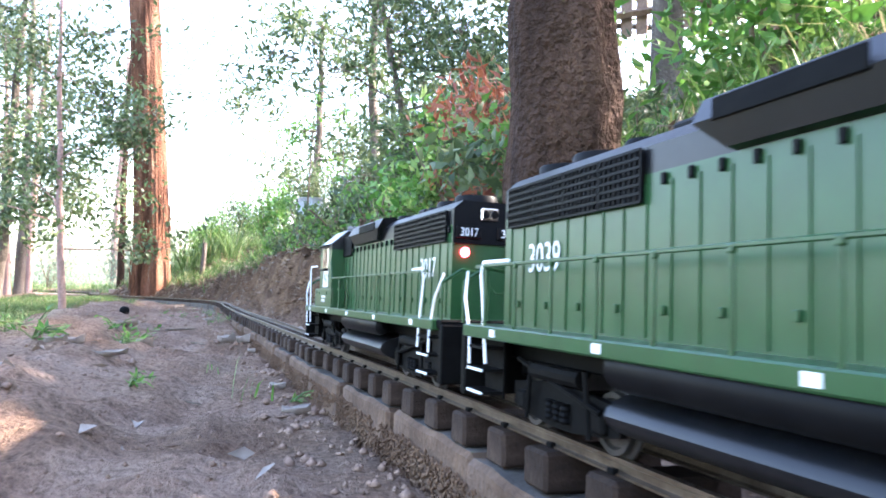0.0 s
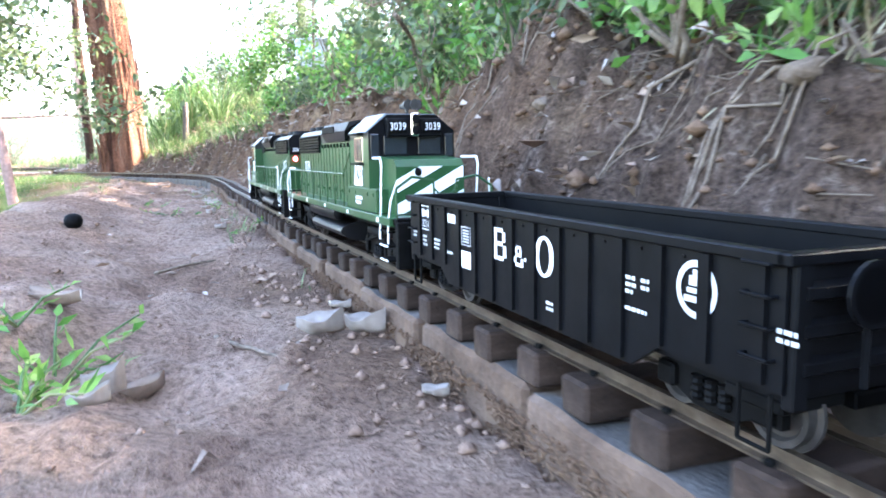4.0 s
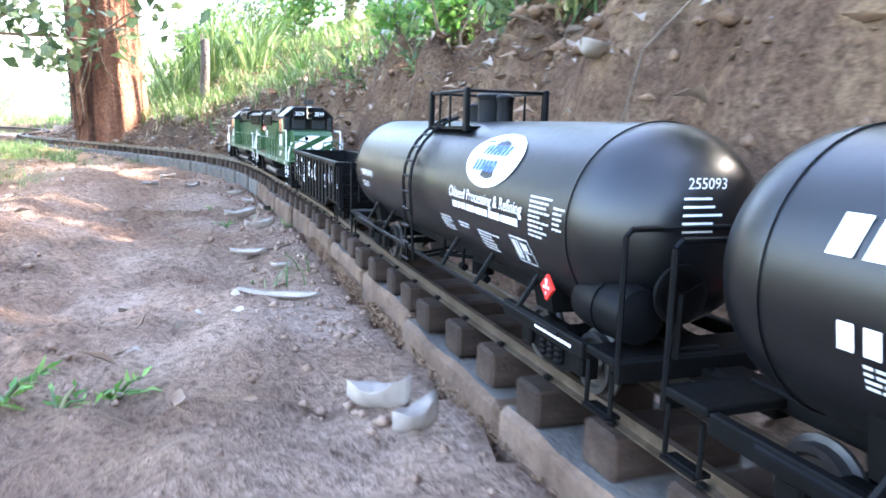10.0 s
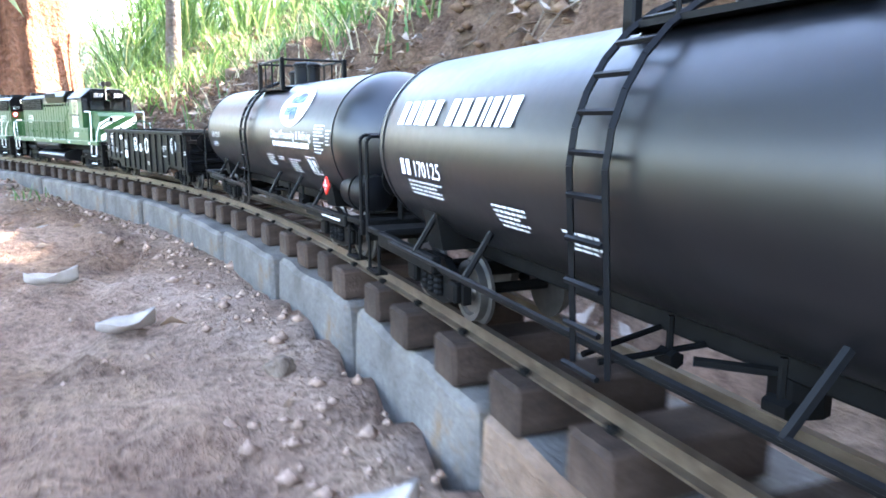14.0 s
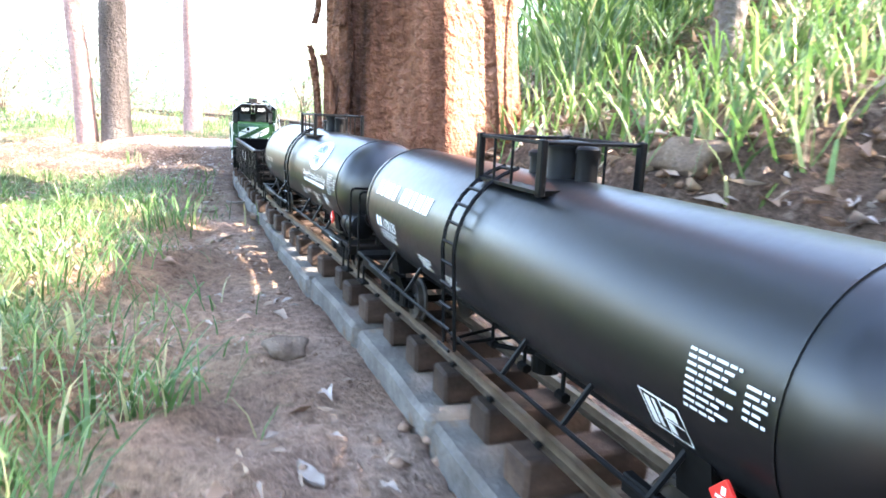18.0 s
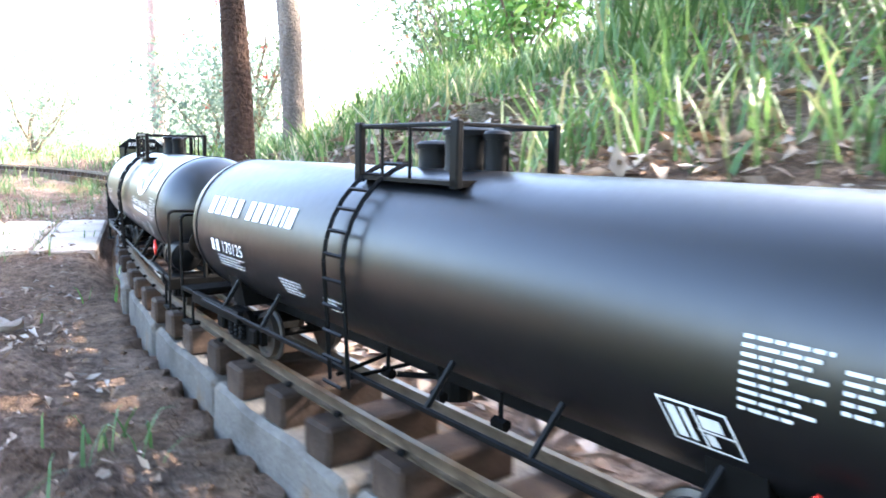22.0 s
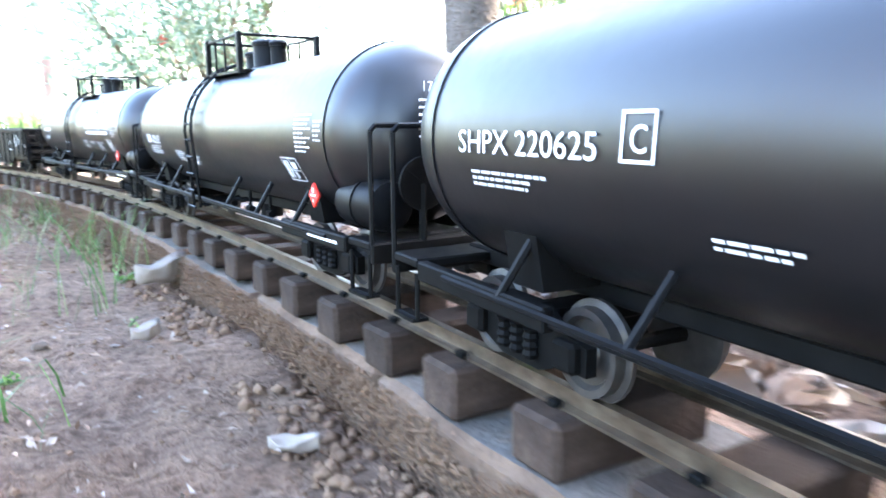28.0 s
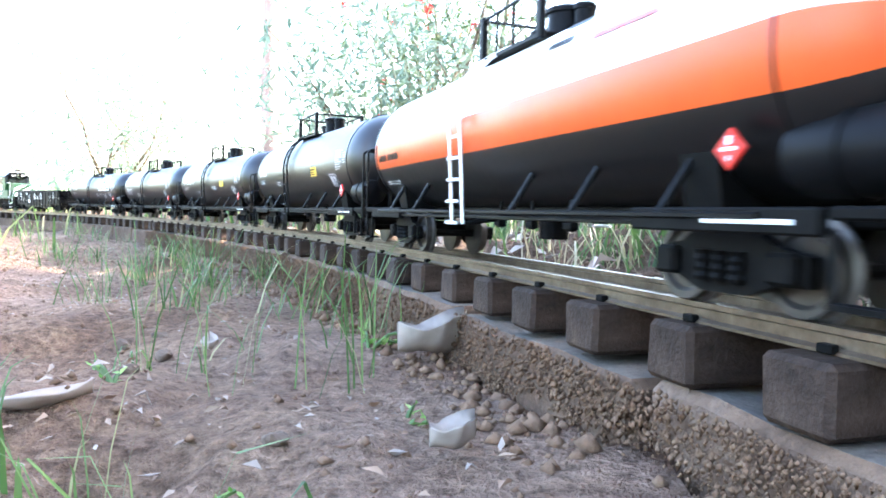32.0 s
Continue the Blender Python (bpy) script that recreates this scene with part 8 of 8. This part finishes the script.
def crust_kerb():
    """Soil, moss and root threads hanging on the kerb's face where it is nearly buried."""
    for seed, n, lo, hi, low, high, size in ((140, 42000, 10.2, 14.0, -0.05, -0.003, 0.0006), (145, 24000, 0.2, 5.0, -0.06, -0.017, 0.001)):
        crust(np.random.RandomState(seed), n, lo, hi, low, high, size)


def crust(r, n, lo, hi, low, high, size):
    s = r.uniform(lo, hi, n)
    z = low + (high - low) * r.rand(n) ** 0.8
    d = -0.041 - 0.007 * r.rand(n) - 0.12 * np.clip(-0.012 - z, 0, 1) * r.rand(n)
    k = wave(s, z * 3, 0.12, 141) > -0.75
    s, z, d = s[k], z[k], d[k]
    n = len(s)
    x, y = on_line(s, d)
    base = np.array([(0, 0, 1.1), (1, 0.1, 0), (0, 1, 0.1), (-1, 0, -0.1), (0.1, -1, 0), (0, 0, -1.7)])
    v = base[None] * (0.5 + 0.8 * r.rand(n, 6, 3)) * (size + 0.001 * r.rand(n) ** 2)[:, None, None] + np.stack([x, y, z], 1)[:, None]
    stuff(islands("soil_crust", v, OCTA, M_CLOD), "brown soil and moss crust on the kerb", "soil")


crust_kerb()


def far_woods():
    """Trees round the clearing, joined: trunks, drifts of leaves with haze in their colour."""
    r, rnd = np.random.RandomState(150), random.Random(150)
    tv, tf, pts = [], [], []
    for k in range(90):
        a = rnd.uniform(-1.9, 1.9) if k < 70 else rnd.uniform(1.9, 4.4)
        dist = rnd.uniform(18, 46)
        x, y = -2.5 + math.sin(a) * dist, 4.5 + math.cos(a) * dist
        s, d = along([x], [y])
        z0 = ground_z(x, y) - 0.2
        h = rnd.uniform(1.6, 3.6) * (0.55 + dist / 60)
        v, f = tube(bend((x, y, z0), (x + rnd.uniform(-0.5, 0.5), y, z0 + h), 6, 0.1, rnd), [0.06 * (1 - 0.1 * i) for i in range(7)], 7, 0.15, k)
        tf += [tuple(i + len(tv) for i in q) for q in f]
        tv += v
        for j in range(rnd.randrange(7, 13)):
            c = np.array([x, y, z0 + h * rnd.uniform(0.25, 1.15)]) + r.randn(3) * np.array([0.9, 0.9, 0.3])
            pts.append(c + r.randn(34, 3) * np.array([0.42, 0.42, 0.3]))
    stuff(mesh_part("distant_trunks", tv, tf, M_BARK_PINK, smooth=True), "pale thin trunks of distant gums", "trees")
    p = np.concatenate(pts)
    n = len(p)
    L = 0.15 * (0.5 + 0.8 * r.rand(n))
    stuff(islands("distant_foliage", leaf_verts(r, p, unit(r.randn(n, 3)), L, L * 0.45), LEAFLET, M_LEAF_HAZE), "foliage of distant gums, green paled by painted haze", "trees")
    # low scrub in front of them
    n = 42000
    a, dist = r.uniform(-2.0, 1.0, n), r.uniform(9, 34, n)
    c = r.randint(0, 500, n)
    x, y = -2.5 + np.sin(a[c]) * dist[c] + r.randn(n) * 0.5, 4.5 + np.cos(a[c]) * dist[c] + r.randn(n) * 0.5
    s, d = along(x, y)
    k = np.abs(d) > 1.6
    x, y = x[k], y[k]
    m = len(x)
    p = np.stack([x, y, heights(x, y) + np.abs(r.randn(m)) * 0.32], 1)
    L = 0.13 * (0.5 + 0.8 * r.rand(m))
    stuff(islands("distant_scrub", leaf_verts(r, p, unit(r.randn(m, 3) + np.array([0, 0, 0.6])), L, L * 0.3), LEAFLET, M_LEAF_HAZE), "scrub and tall grass beyond the clearing, paled by painted haze", "scrub")


far_woods()

# ---- what moves ----
# how far along the line the joint between second locomotive and gondola has come
RUN = [
    (0, 0.018), (0.5, 0.306), (1, 0.590), (1.5, 0.852), (2, 1.106), (2.5, 1.358), (3, 1.618), (3.5, 1.882),
    (4, 2.151), (4.5, 2.425), (6.5, 3.531), (7, 3.774), (7.5, 4.009), (8, 4.252), (8.5, 4.498), (9, 4.735),
    (9.5, 4.980), (10, 5.222), (10.5, 5.482), (11, 5.736), (11.5, 5.979), (12, 6.224), (12.5, 6.466), (13, 6.713),
    (13.5, 6.971), (15.5, 8.006), (16, 8.263), (16.5, 8.511), (17, 8.751), (17.5, 8.990), (18, 9.232), (18.5, 9.459),
    (19, 9.671), (19.5, 9.881), (20, 10.092), (20.5, 10.287), (21, 10.495), (21.5, 10.709), (22, 10.939), (22.5, 11.197),
    (23, 11.442), (23.5, 11.695), (24, 11.884), (24.5, 12.096), (26.5, 12.922), (27, 13.104), (27.5, 13.325), (28, 13.570),
    (28.5, 13.814), (29, 14.016), (29.5, 14.216), (30, 14.425), (30.5, 14.692), (31, 14.956), (31.5, 15.194), (32, 15.430)]


def run_at(t):
    ts, ss = [r[0] for r in RUN], [r[1] for r in RUN]
    return sum(float(np.interp(t + k * 0.4, ts, ss, left=None)) if 0 <= t + k * 0.4 <= 32 else ss[0] + 0.5 * (t + k * 0.4) if t + k * 0.4 < 0 else ss[-1] + 0.5 * (t + k * 0.4 - 32) for k in (-1, 0, 1)) / 3


def motions():
    for car, offset, pivots, turned in train:
        rows = []
        for i in range(129):
            t = i * 0.25
            s = run_at(t) + offset
            ax, ay = on_line(s + pivots)
            bx, by = on_line(s - pivots)
            yaw = math.degrees(math.atan2(-(ax - bx), ay - by))
            rows.append((t, pose((ax + bx) / 2, (ay + by) / 2, RAIL_Z, 0, 0, yaw + (180 if turned else 0))))
        walk(car, rows)


motions()
